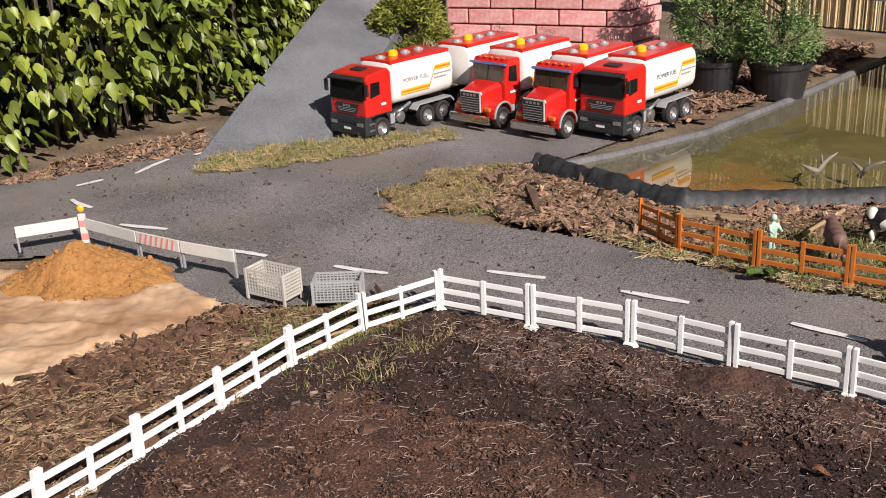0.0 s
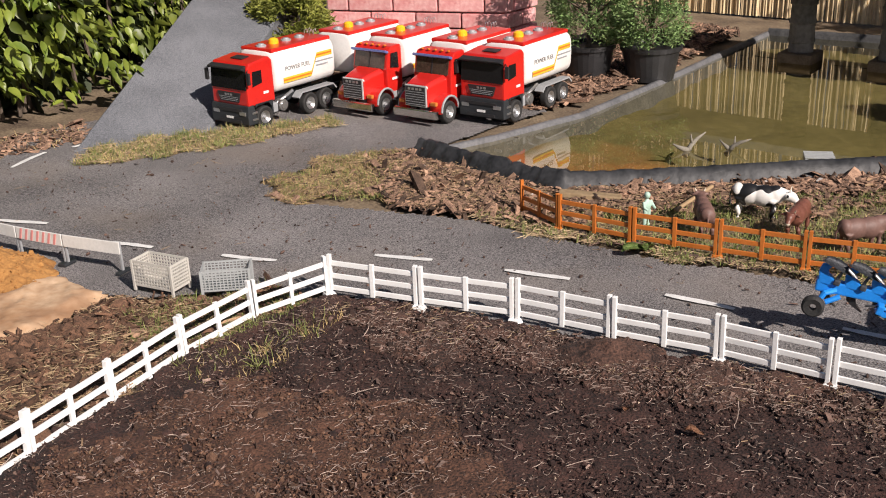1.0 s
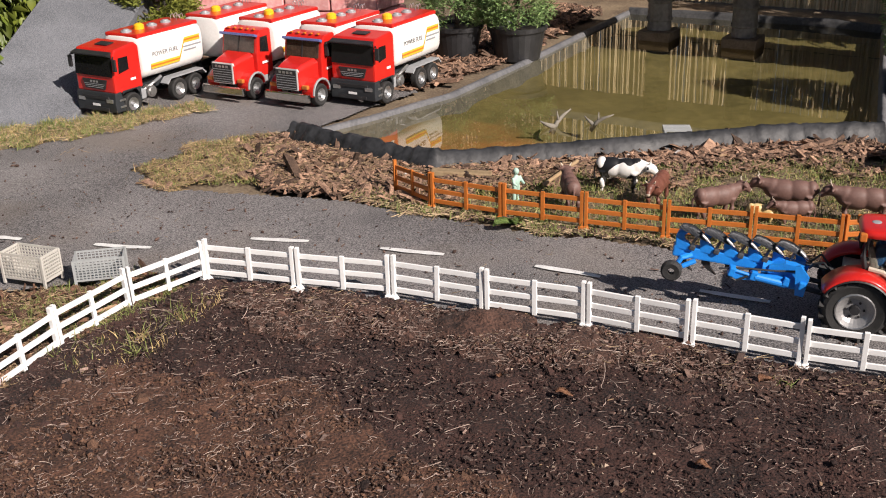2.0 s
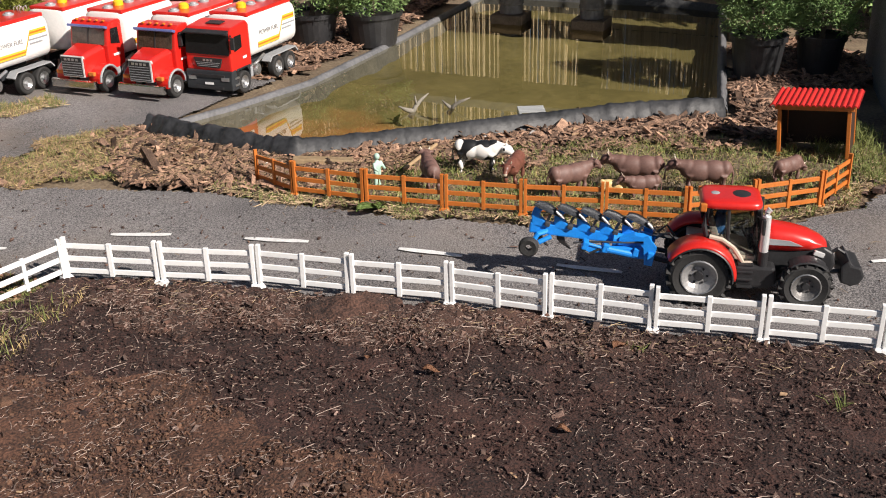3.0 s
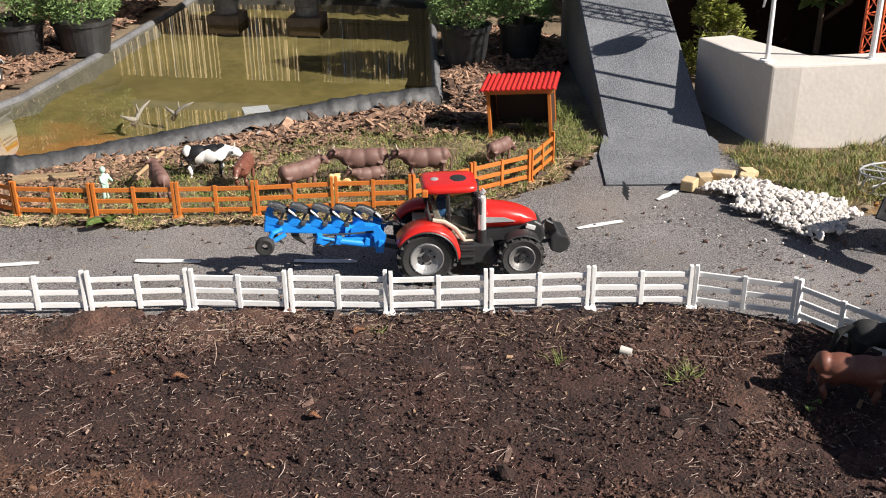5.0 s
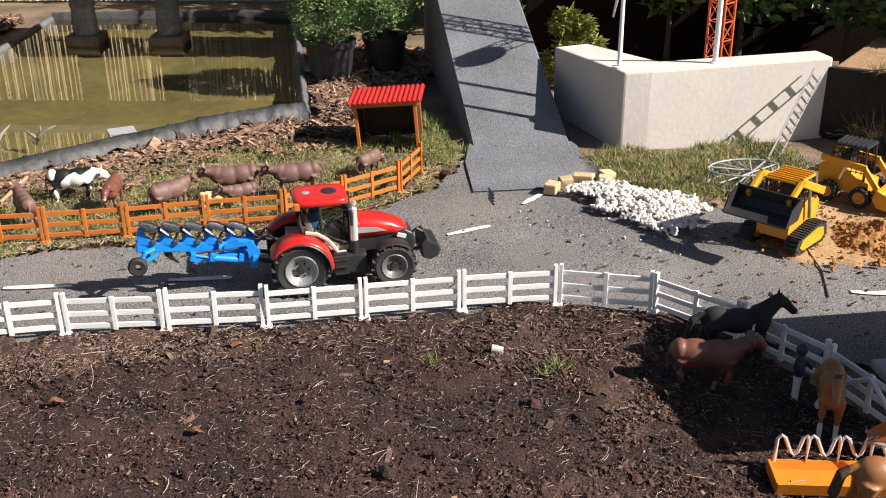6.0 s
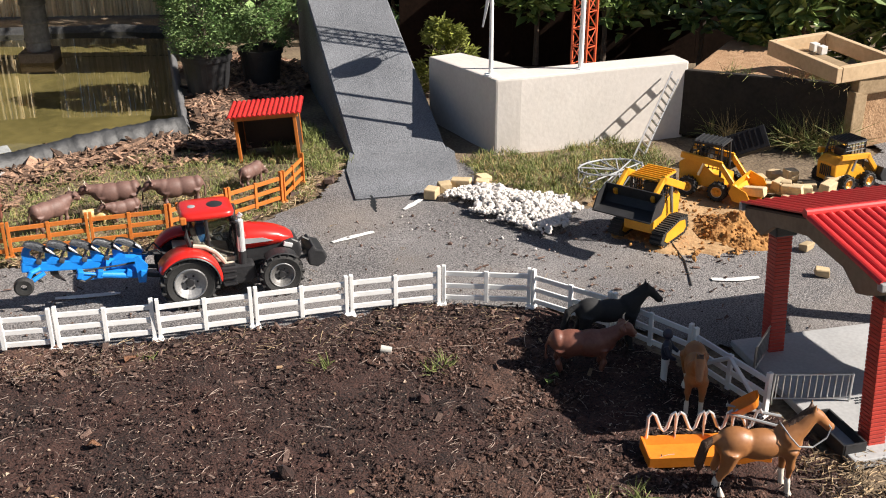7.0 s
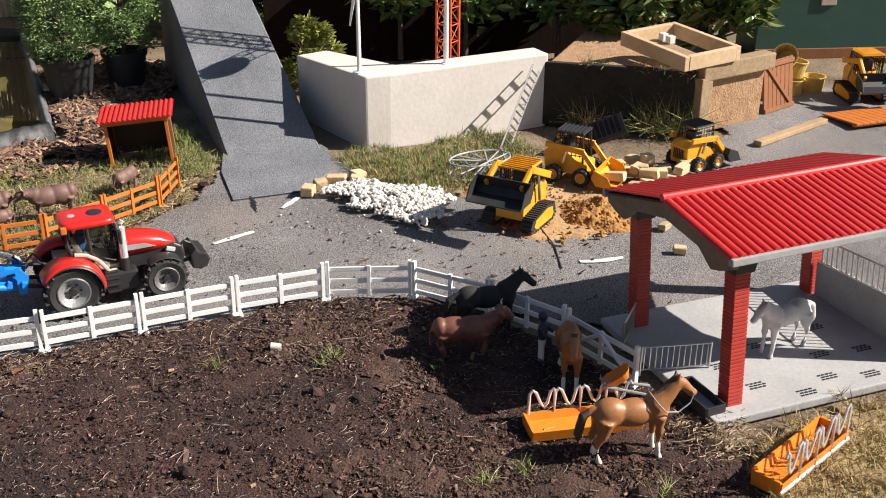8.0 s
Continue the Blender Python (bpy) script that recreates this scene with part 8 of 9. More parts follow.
def hedge(name, line, depth, height, n, leaf, material, label, seed, slim=0.6, droop=0.8):
    """A broadleaf thicket along a line of the plan, its front on the line."""
    rng = np.random.default_rng(seed)
    t = thing(name, pose(0, 0, 0), label, "hedge")
    pts = np.array(line, float)
    seg = np.linalg.norm(np.diff(pts, axis=0), axis=1)
    cum = np.concatenate([[0], np.cumsum(seg)])
    # leaf sprays: clumps along drooping twigs
    nc = n // 9
    u = rng.uniform(0, cum[-1], nc)
    i = np.clip(np.searchsorted(cum, u) - 1, 0, len(seg) - 1)
    w = ((u - cum[i]) / seg[i])[:, None]
    p = pts[i] * (1 - w) + pts[i + 1] * w
    d = (pts[i + 1] - pts[i]) / seg[i][:, None]
    back = np.stack([-d[:, 1], d[:, 0]], 1)
    hh = rng.uniform(0.05, 1, nc) ** 0.9 * height
    lump = np.array([0.16 * noise.noise((a * 3.0, b * 3.0, seed)) + 0.09 * noise.noise((a * 8.0, b * 8.0, seed + 3)) for a, b in zip(u, hh)])
    deep = rng.uniform(0, 1, nc) ** 1.6 * depth + lump + 0.10 * (hh / height)
    c = np.stack([p[:, 0] + back[:, 0] * deep, p[:, 1] + back[:, 1] * deep, hh], 1)
    m = nc * 9
    pick = np.repeat(np.arange(nc), 9)
    along = np.tile(np.linspace(-1, 1, 9), nc)
    spin = rng.uniform(0, math.tau, nc)[pick]
    q = c[pick] + np.stack([np.cos(spin) * along * leaf * 1.6, np.sin(spin) * along * leaf * 1.6, -np.abs(along) * leaf * 0.6 + rng.normal(0, leaf * 0.25, m)], 1)
    q[:, 2] = np.maximum(q[:, 2], 0.015 + leaf * 0.6)
    out = -np.concatenate([back, np.zeros((nc, 1))], 1)[pick]
    leaf_cloud("foliage", q, rng.uniform(0.5, 1.2, m) * leaf, t, material, rng, out, droop=droop, slim=slim, broad=True)
    # dense inner foliage, the thicket's shade put into its darker leaf colour
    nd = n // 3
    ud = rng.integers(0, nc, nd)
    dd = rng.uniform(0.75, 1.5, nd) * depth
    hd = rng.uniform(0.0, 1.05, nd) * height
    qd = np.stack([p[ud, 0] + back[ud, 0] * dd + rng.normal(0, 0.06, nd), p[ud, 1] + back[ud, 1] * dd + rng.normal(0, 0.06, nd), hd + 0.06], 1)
    leaf_cloud("inner_foliage", qd, rng.uniform(1.4, 2.4, nd) * leaf, t, M["shade_dark_leaf"], rng, -np.concatenate([back, np.zeros((nc, 1))], 1)[ud], droop=1.0, slim=0.9)
    bm = bmesh.new()
    rr = random.Random(seed)
    for k in range(int(cum[-1] / 0.045)):
        j = rr.randrange(nc)
        b = back[j]
        gx, gy = p[j][0] + b[0] * depth * rr.uniform(0.3, 0.9), p[j][1] + b[1] * depth * rr.uniform(0.3, 0.9)
        tube(bm, [(gx, gy, 0), (gx + rr.uniform(-0.05, 0.05), gy + rr.uniform(-0.05, 0.05), height * 0.4), (gx + rr.uniform(-0.12, 0.12) - b[0] * 0.1, gy + rr.uniform(-0.1, 0.1) - b[1] * 0.1, height * rr.uniform(0.75, 1.05))], [0.008, 0.006, 0.002], 5)
    part("branchwork", bm, M["bark"], t)
    return t


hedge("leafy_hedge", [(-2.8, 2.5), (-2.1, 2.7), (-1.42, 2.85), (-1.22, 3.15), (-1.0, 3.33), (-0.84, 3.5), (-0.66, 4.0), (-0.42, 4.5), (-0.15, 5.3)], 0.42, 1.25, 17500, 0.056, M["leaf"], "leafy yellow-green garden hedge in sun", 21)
hedge("leafy_hedge", [(2.75, 3.1), (3.05, 2.6), (3.5, 2.2), (4.2, 1.8), (5.0, 1.1)], 0.6, 1.3, 9000, 0.07, M["conifer"], "dark shaded garden shrubbery", 23, 0.5)


# Added backdrop: near-black boards in place of the shade behind the wall.
def shade_backdrop():
    t = thing("board_fence", heading(2.78, 2.36, 0, 0.70, -0.72), "added near-black boards standing in for deep shade behind the wall", "board fence")
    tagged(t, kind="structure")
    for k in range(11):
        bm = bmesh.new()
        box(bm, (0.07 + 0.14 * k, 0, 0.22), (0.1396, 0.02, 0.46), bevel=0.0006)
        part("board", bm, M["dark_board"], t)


# Deep shade put into the board colour.
M["dark_board"] = mat("backdrop_shade_board", (0.008, 0.0042, 0.0026), (0.016, 0.0086, 0.0055), 9, 0.95, 0.4, fine=80, spec=0.08)
shade_backdrop()
M["broad_leaf"] = mat("laurel_leaf", (0.07, 0.12, 0.03), (0.18, 0.24, 0.07), 6, 0.4, 0.1, vary=0.4, per="island")
shrub(3.45, 1.1, 0.0, 0.22, 0.40, 1100, 0.075, M["broad_leaf"], "broad-leaved green bush behind the raised bed", None, 15, 0.5, 0.12)
for x, y, r, k in ((3.12, 1.98, 0.14, 25), (3.24, 1.76, 0.2, 27), (3.42, 1.46, 0.2, 29)):
    shrub(x, y, 0.0, r, 0.46, 650, 0.06, M["broad_leaf"], "broad-leaved bush overhanging the dark backdrop boards", None, k, 0.5, 0.22)
shrub(3.72, 0.93, 0.0, 0.17, 0.36, 700, 0.075, M["broad_leaf"], "broad-leaved green bush before the hut", None, 17, 0.5, 0.12)



# ---- loose ground cover ----
rng = np.random.default_rng(5)


def ground_z(p, z=0.0):
    return bank(p[:, 0], p[:, 1]) + z


def grass_patch(poly, n, h, material, label, seed, lean=24, z=0.002, ragged=0.02, clump=0.55):
    """Blades in tufts: n of them over a patch."""
    r = np.random.default_rng(seed)
    p = spread(poly, n, r, ragged=ragged)
    k = int(n * clump)
    tuft = spread(poly, max(4, n // 26), r, ragged=ragged)
    p[:k] = tuft[r.integers(0, len(tuft), k)] + r.normal(0, 0.009, (k, 2))
    s = h * r.uniform(0.45, 1.25, n)
    w = np.stack([np.full(n, 0.016) * r.uniform(0.6, 1.3, n), s * r.uniform(0.5, 1.4, n), s], 1)
    return strew("grass", p, ground_z(p, z), BLADE, BLADE_F, w, lean, material, label, "grass", r, jitter=0.1)


def chips(poly, n, size, material, label, category, seed, z=0.004, flat=0.22, tilt=16, ragged=0.015, avoid=(), long=1.0):
    r = np.random.default_rng(seed)
    p = spread(poly, n, r, avoid=avoid, ragged=ragged)
    s = size * r.lognormal(0, 0.45, n)
    w = np.stack([s * long * r.uniform(0.8, 1.7, n), s * r.uniform(0.3, 0.65, n) / long ** 0.4, s * flat * r.uniform(0.5, 1.3, n)], 1)
    return strew("bark_chips" if category == "bark" else "soil_bits", p, ground_z(p, z) + r.uniform(0, size * 0.35, n), CHIP, CHIP_F, w, tilt, material, label, category, r)


def crumbs(poly, n, size, material, label, seed, z=0.008, ragged=0.01):
    r = np.random.default_rng(seed)
    p = spread(poly, n, r, ragged=ragged)
    s = size * r.lognormal(0, 0.55, n)
    w = np.stack([s, s * r.uniform(0.6, 1, n), s * r.uniform(0.45, 0.8, n)], 1)
    return strew("soil_crumbs", p, ground_z(p, z) + s * 0.15, ROCK, ROCK_F, w, 30, material, label, "soil", r)


def straws(poly, n, length, label, seed, z=0.01, material=None, ragged=0.02, thick=0.0011):
    r = np.random.default_rng(seed)
    p = spread(poly, n, r, ragged=ragged)
    s = length * r.lognormal(0, 0.4, n)
    w = np.stack([s, np.full(n, thick) * r.uniform(0.7, 1.8, n), np.full(n, thick)], 1)
    return strew("straw", p, ground_z(p, z) + r.uniform(0, 0.004, n), CURL, CURL_F, w, 9, material or M["straw"], label, "straw", r)


M["sliver"] = mat("wood_sliver", (0.36, 0.24, 0.14), (0.2, 0.12, 0.07), 40, 0.85, 0.3, vary=0.45, per="island")
NEAR_SOIL = [(-0.62, 0.55), (-0.55, 1.15)] + FENCE[1:] + [(1.34, 0.14), (1.1, -0.02), (0.7, 0.2), (0.3, 0.5), (0.0, 0.6)]
crumbs(NEAR_SOIL, 7000, 0.0019, M["clod"], "dark crumbs of soil", 31)


def specks(poly, n, size, material, label, seed, z=0.011, ragged=0.012):
    r = np.random.default_rng(seed)
    p = spread(poly, n, r, ragged=ragged)
    s = size * r.lognormal(0, 0.5, n)
    w = np.stack([s * r.uniform(0.8, 1.8, n), s, s * r.uniform(0.5, 1, n)], 1)
    return strew("soil_specks", p, ground_z(p, z), GRAIN, GRAIN_F, w, 35, material, label, "soil", r)


M["pale_speck"] = mat("pale_plant_bit", (0.2, 0.13, 0.09), (0.42, 0.33, 0.25), 60, 0.9, vary=0.5, per="island")
specks(NEAR_SOIL, 42000, 0.0022, M["clod"], "fine dark soil grains", 91)
specks(NEAR_SOIL, 7000, 0.0014, M["pale_speck"], "tiny pale bits in the soil", 92)
M["flake"] = mat("grey_brown_flake", (0.07, 0.043, 0.035), (0.27, 0.185, 0.15), 60, 0.9, 0.5, vary=0.6, per="island")
for i, (patch, n, crumb) in enumerate(zip(RED_SOIL, (16000, 7000, 6000, 9000), ("red_clod", "mid_clod", "mid_clod", "mid_clod"))):
    chips(patch, n // 14, 0.004, M["flake"], "grey-brown flakes of leaf and bark on the soil", "bark", 110 + i, z=0.013, flat=0.1, tilt=22, ragged=0.03)
    specks(patch, n, 0.0026, M[crumb], "reddish-brown soil grains", 93 + i, z=0.012, ragged=0.03)
    crumbs(patch, n // 6, 0.0022, M[crumb], "reddish-brown soil crumbs", 97 + i, z=0.011, ragged=0.03)
crumbs(NEAR_SOIL, 700, 0.0036, M["clod"], "larger dark clods of soil", 32)
chips(NEAR_SOIL, 8500, 0.0034, M["chip"], "dark bark bits lying on the soil", "bark", 33, z=0.01)
chips(NEAR_SOIL, 480, 0.005, M["flake"], "grey-brown flakes lying on the dark soil", "bark", 124, z=0.014, flat=0.12, tilt=24)
chips(NEAR_SOIL, 90, 0.0055, M["sliver"], "pale wood slivers lying on the soil", "bark", 34, z=0.012, flat=0.12)
M["rootlet"] = mat("dry_rootlet", (0.17, 0.115, 0.095), (0.46, 0.36, 0.3), 30, 0.85, vary=0.5, per="island")
straws(NEAR_SOIL, 6500, 0.0085, "short pale rootlets on the soil", 35, 0.0115, M["rootlet"], thick=0.00042)
straws(NEAR_SOIL, 420, 0.022, "longer dry stalks on the soil", 40, 0.013, M["rootlet"], thick=0.0007)
for i, patch in enumerate(RED_SOIL[:2]):
    straws(patch, 1300, 0.009, "dry rootlets on the brown soil", 38 + i, 0.013, M["rootlet"], thick=0.00042)
# a low mound and the rough strip along the fence
STRIP = [(x, y) for x, y in FENCE[5:16]] + [(x - 0.06, y - 0.10) for x, y in FENCE[15:4:-1]]
chips(STRIP, 900, 0.006, M["chip"], "bark and clods along the foot of the white fence", "bark", 36, z=0.012)
straws(STRIP, 500, 0.014, "dry straw along the foot of the white fence", 37, 0.012, thick=0.0005)
heap("soil_mound", 0.44, 1.545, 0.10, 0.06, 0.022, M["mid_soil"], "low mound of brown soil by the fence", "soil", 5, 0.012, 26)

M["dark_mulch"] = mat("dark_mulch", (0.03, 0.016, 0.01), (0.19, 0.098, 0.058), 60, 0.95, 0.9, vary=0.5, per="island")
LEFT = [(-1.1, 1.0), (-0.62, 1.08)] + [(x - 0.02, y) for x, y in FENCE[1:6]] + [(-0.1, 1.94), (-0.3, 1.9), (-0.45, 1.97), (-0.54, 1.88), (-0.7, 1.7), (-0.82, 1.57), (-1.1, 1.45)]
chips(LEFT, 4200, 0.0075, M["mulch"], "bark mulch and clods beside the sand", "bark", 41, z=0.006)
crumbs(LEFT, 5200, 0.004, M["dark_mulch"], "dark clods beside the sand", 42, 0.006)
M["brown_straw"] = mat("brown_straw", (0.13, 0.085, 0.048), (0.38, 0.27, 0.15), 30, 0.9, vary=0.5, per="island")
straws(LEFT, 10500, 0.018, "matted dry straw beside the fence", 43, 0.006, M["brown_straw"], thick=0.0007)
straws(LEFT, 2000, 0.019, "loose pale straw over the mulch", 121, 0.014, M["straw"], thick=0.0006)
chips(LEFT, 420, 0.0095, M["dark_mulch"], "thick dark bark strips beside the sand", "bark", 122, z=0.014, flat=0.3, tilt=24, long=1.8)
chips(LEFT, 150, 0.007, M["sliver"], "pale wood pieces in the straw", "bark", 123, z=0.014, long=1.5)
chips(LEFT, 900, 0.008, M["dark_mulch"], "dark bark strips in the straw", "bark", 50, z=0.01, long=1.7, tilt=14)
crumbs([(-0.72, 1.68), (-0.5, 1.86), (-0.42, 1.92), (-0.4, 1.86), (-0.55, 1.7), (-0.68, 1.6)], 2600, 0.0042, M["dark_mulch"], "ridge of dark mulch along the sand's edge", 44, 0.008)
chips([(-0.74, 1.64), (-0.52, 1.87), (-0.4, 1.93), (-0.36, 1.84), (-0.52, 1.66), (-0.7, 1.55)], 800, 0.0085, M["dark_mulch"], "dark bark strips along the sand's edge", "bark", 49, z=0.012, tilt=28)
grass_patch([(-0.42, 1.85), (-0.16, 1.95), (-0.05, 1.9), (-0.16, 1.76), (-0.3, 1.7)], 2600, 0.02, M["grass"], "patchy green grass by the mesh boxes", 45)
grass_patch([(-0.3, 1.62), (-0.16, 1.74), (-0.06, 1.82), (0.02, 1.78), (-0.1, 1.66), (-0.25, 1.55)], 150, 0.024, M["grass"], "tall grass tufts at the fence corner", 46, lean=24)
grass_patch([(-0.3, 1.6), (-0.14, 1.74), (0.04, 1.8), (0.0, 1.7), (-0.2, 1.52)], 300, 0.02, M["dry_grass"], "dry grass tufts at the fence corner", 47, lean=22)
crumbs([(-1.05, 1.6), (-0.85, 1.72), (-0.9, 1.8), (-1.1, 1.75)], 90, 0.0045, M["dark_mulch"], "dark clump lying on the sand", 48, 0.012)

TRI = [(-0.18, 2.66), (0.0, 2.81), (0.16, 2.87), (0.2, 2.8), (0.17, 2.62), (0.14, 2.45), (0.08, 2.42), (-0.08, 2.49)]
grass_patch(TRI, 2600, 0.018, M["grass"], "short green grass between the roads", 51)
grass_patch(TRI, 3600, 0.02, M["dry_grass"], "dry straw-coloured grass between the roads", 52, lean=52, ragged=0.04)
straws(TRI, 1800, 0.024, "dry stalks between the roads", 116, 0.008, M["brown_straw"], ragged=0.045, thick=0.0008)
chips(TRI, 420, 0.009, M["mulch"], "bark bits in the grass between the roads", "bark", 117, z=0.006, ragged=0.05)
BARKY = [(0.12, 2.83), (0.24, 2.84), (0.4, 2.62), (0.54, 2.42), (0.72, 2.42), (1.05, 2.39), (1.3, 2.39), (1.55, 2.33), (1.72, 2.26), (1.72, 2.16), (1.5, 2.22), (1.2, 2.27), (0.9, 2.28), (0.7, 2.26), (0.5, 2.2), (0.4, 2.23), (0.22, 2.34), (0.1, 2.44), (0.13, 2.6)]
MULCH_RELIEF = bumps(0.008, 13, 6, 0.8)
tagged(field("mulch_bed", BARKY, 0.005, 0.012, MULCH_RELIEF, M["mulch_ground"], ragged=0.014, follow=False), "dark ground under the bark mulch", "mulch", kind="structure")
chips(BARKY, 7500, 0.013, M["mulch"], "bark mulch and wood chips along the pond", "bark", 53, z=0.008, flat=0.16, tilt=17, long=1.6)
straws([(0.12, 2.82), (0.4, 2.6), (0.52, 2.4), (1.0, 2.36), (1.0, 2.28), (0.5, 2.22), (0.22, 2.34), (0.1, 2.5)], 1500, 0.022, "dry stalks over the bark mulch", 115, 0.014, M["brown_straw"], thick=0.0008)
chips(BARKY, 230, 0.017, M["sliver"], "pale wood pieces along the pond", "bark", 54, flat=0.2, tilt=18)
crumbs(BARKY, 46, 0.0065, M["stone"], "pale stones along the pond", 55, 0.006)
PEN = [(0.44, 2.28), (0.5, 2.16), (0.63, 2.04), (0.78, 1.935), (0.92, 1.835), (1.08, 1.745), (1.23, 1.66), (1.4, 1.65), (1.57, 1.645), (1.7, 1.69), (1.8, 1.78), (1.72, 2.0), (1.6, 2.14), (1.3, 2.24), (1.0, 2.27), (0.7, 2.26), (0.5, 2.32)]
grass_patch(PEN, 11000, 0.018, M["grass"], "green pasture grass inside the orange fence", 56)
grass_patch(PEN, 3600, 0.017, M["dry_grass"], "dry grass inside the orange fence", 57, lean=40)
VERGE = [(0.3, 2.27), (0.46, 2.14), (0.63, 1.98), (0.91, 1.78), (1.2, 1.605), (1.4, 1.59), (1.62, 1.6), (1.78, 1.66), (1.86, 1.78), (1.9, 1.95), (1.8, 1.85), (1.69, 1.69), (1.56, 1.64), (1.23, 1.66), (1.07, 1.74), (0.77, 1.93), (0.48, 2.17), (0.4, 2.3)]
chips([(0.5, 2.3), (0.8, 2.2), (1.2, 2.17), (1.5, 2.12), (1.68, 2.02), (1.6, 2.14), (1.3, 2.24), (0.9, 2.27)], 900, 0.011, M["mulch"], "bark bits scattered over the pasture edge", "bark", 118, z=0.008, ragged=0.04, long=1.4)
straws(PEN, 1500, 0.02, "dry stalks in the pasture", 119, 0.01, M["brown_straw"], thick=0.0007)
grass_patch(VERGE, 3600, 0.019, M["grass"], "grass verge outside the orange fence", 58)
straws(VERGE, 2600, 0.026, "dry straw along the road edge", 59, 0.006)
chips(VERGE, 500, 0.011, M["chip"], "bark bits along the road edge", "bark", 60)
grass_patch([(1.74, 1.68), (1.84, 1.72), (1.95, 1.92), (2.02, 2.1), (1.9, 2.1), (1.78, 1.95)], 2800, 0.027, M["grass"], "longer grass beside the ramp", 61)
SHADE_MULCH = [(1.78, 2.28), (1.72, 2.2), (1.65, 2.14), (1.75, 2.02), (1.9, 2.05), (2.12, 2.25), (2.3, 2.36), (2.5, 2.5), (2.55, 2.9), (2.4, 3.1), (2.2, 2.88)]
tagged(field("mulch_bed", SHADE_MULCH, 0.005, 0.014, MULCH_RELIEF, M["mulch_ground"], ragged=0.014, follow=False), "dark ground under the reddish bark mulch", "mulch", kind="structure")
chips(SHADE_MULCH, 6500, 0.014, M["mulch"], "reddish bark mulch between pond and ramp", "bark", 62, z=0.008, flat=0.16, tilt=17, long=1.6)
TRUCK_MULCH = [(0.62, 3.22), (0.72, 3.24), (1.12, 3.6), (1.75, 4.35), (1.6, 4.6), (1.1, 4.2), (0.75, 3.8), (0.66, 3.5)]
tagged(field("mulch_bed", TRUCK_MULCH, 0.006, 0.016, MULCH_RELIEF, M["mulch_ground"], ragged=0.014, follow=False), "dark ground under the dry bark mulch", "mulch", kind="structure")
chips(TRUCK_MULCH, 5200, 0.014, M["mulch"], "dry bark mulch behind the trucks", "bark", 63, z=0.008, flat=0.16, tilt=17, long=1.6)
STRIPG = [(-0.72, 2.92), (-0.74, 3.06), (-0.56, 3.16), (-0.36, 3.22), (-0.18, 3.26), (0.0, 3.3), (0.02, 3.18), (-0.16, 3.06), (-0.4, 2.97)]
tagged(field("verge", STRIPG, 0.007, 0.009, bumps(0.005, 12, 6), M["earth"], ragged=0.02, follow=False, edge=0.04), "dry earth strip in front of the trucks", "verge", kind="structure")
grass_patch(STRIPG, 3200, 0.022, M["grass"], "short grass strip in front of the trucks", 64, z=0.008)
grass_patch(STRIPG, 2600, 0.022, M["dry_grass"], "dry grass strip in front of the trucks", 65, lean=40, z=0.008)
straws(STRIPG, 900, 0.03, "dry stalks in front of the trucks", 66, 0.012)
grass_patch([(-1.3, 2.92), (-1.1, 3.22), (-0.84, 3.4), (-0.78, 3.16), (-0.95, 3.1), (-1.15, 2.95)], 420, 0.024, M["dry_grass"], "dry grass at the foot of the hedge", 67, lean=45)
chips([(-1.35, 2.9), (-1.1, 3.24), (-0.84, 3.44), (-0.76, 3.2), (-0.95, 3.08), (-1.15, 2.92)], 900, 0.016, M["mulch"], "brown leaf litter at the foot of the hedge", "bark", 120, z=0.004, flat=0.08, tilt=20)
WALLG = [(1.98, 1.36), (2.06, 1.47), (2.18, 1.46), (2.24, 1.37), (2.5, 1.2), (2.45, 1.02), (2.22, 1.0), (2.04, 1.02), (1.98, 1.15)]
tagged(field("grass_bank", WALLG, 0.008, 0.01, bumps(0.008, 9, 6), M["earth"], ragged=0.015, follow=False, edge=0.04), "earth bank before the white wall", "verge", kind="structure")
grass_patch(WALLG, 7500, 0.021, M["grass"], "green grass at the foot of the white wall", 68, z=0.008)
grass_patch(WALLG, 2600, 0.024, M["dry_grass"], "dry grass at the foot of the white wall", 75, lean=40, z=0.008)
SANDY = [(2.06, 1.04), (1.98, 0.95), (1.88, 0.88), (1.835, 0.78), (1.85, 0.68), (1.905, 0.57), (1.98, 0.565), (2.06, 0.575), (2.2, 0.55), (2.35, 0.6), (2.4, 0.85), (2.25, 1.0)]
tagged(field("sand_patch", SANDY, 0.0085, 0.009, bumps(0.005, 9, 9), M["site_sand"], ragged=0.025, follow=False, edge=0.05), "churned yellow sand under the loaders", "sand", kind="structure")
crumbs(SANDY, 500, 0.0034, M["sand"], "lumps of damp sand", 69, 0.012)
PEBBLES = [(1.79, 1.33), (1.92, 1.29), (2.0, 1.12), (1.93, 0.98), (1.81, 0.96), (1.77, 1.14)]


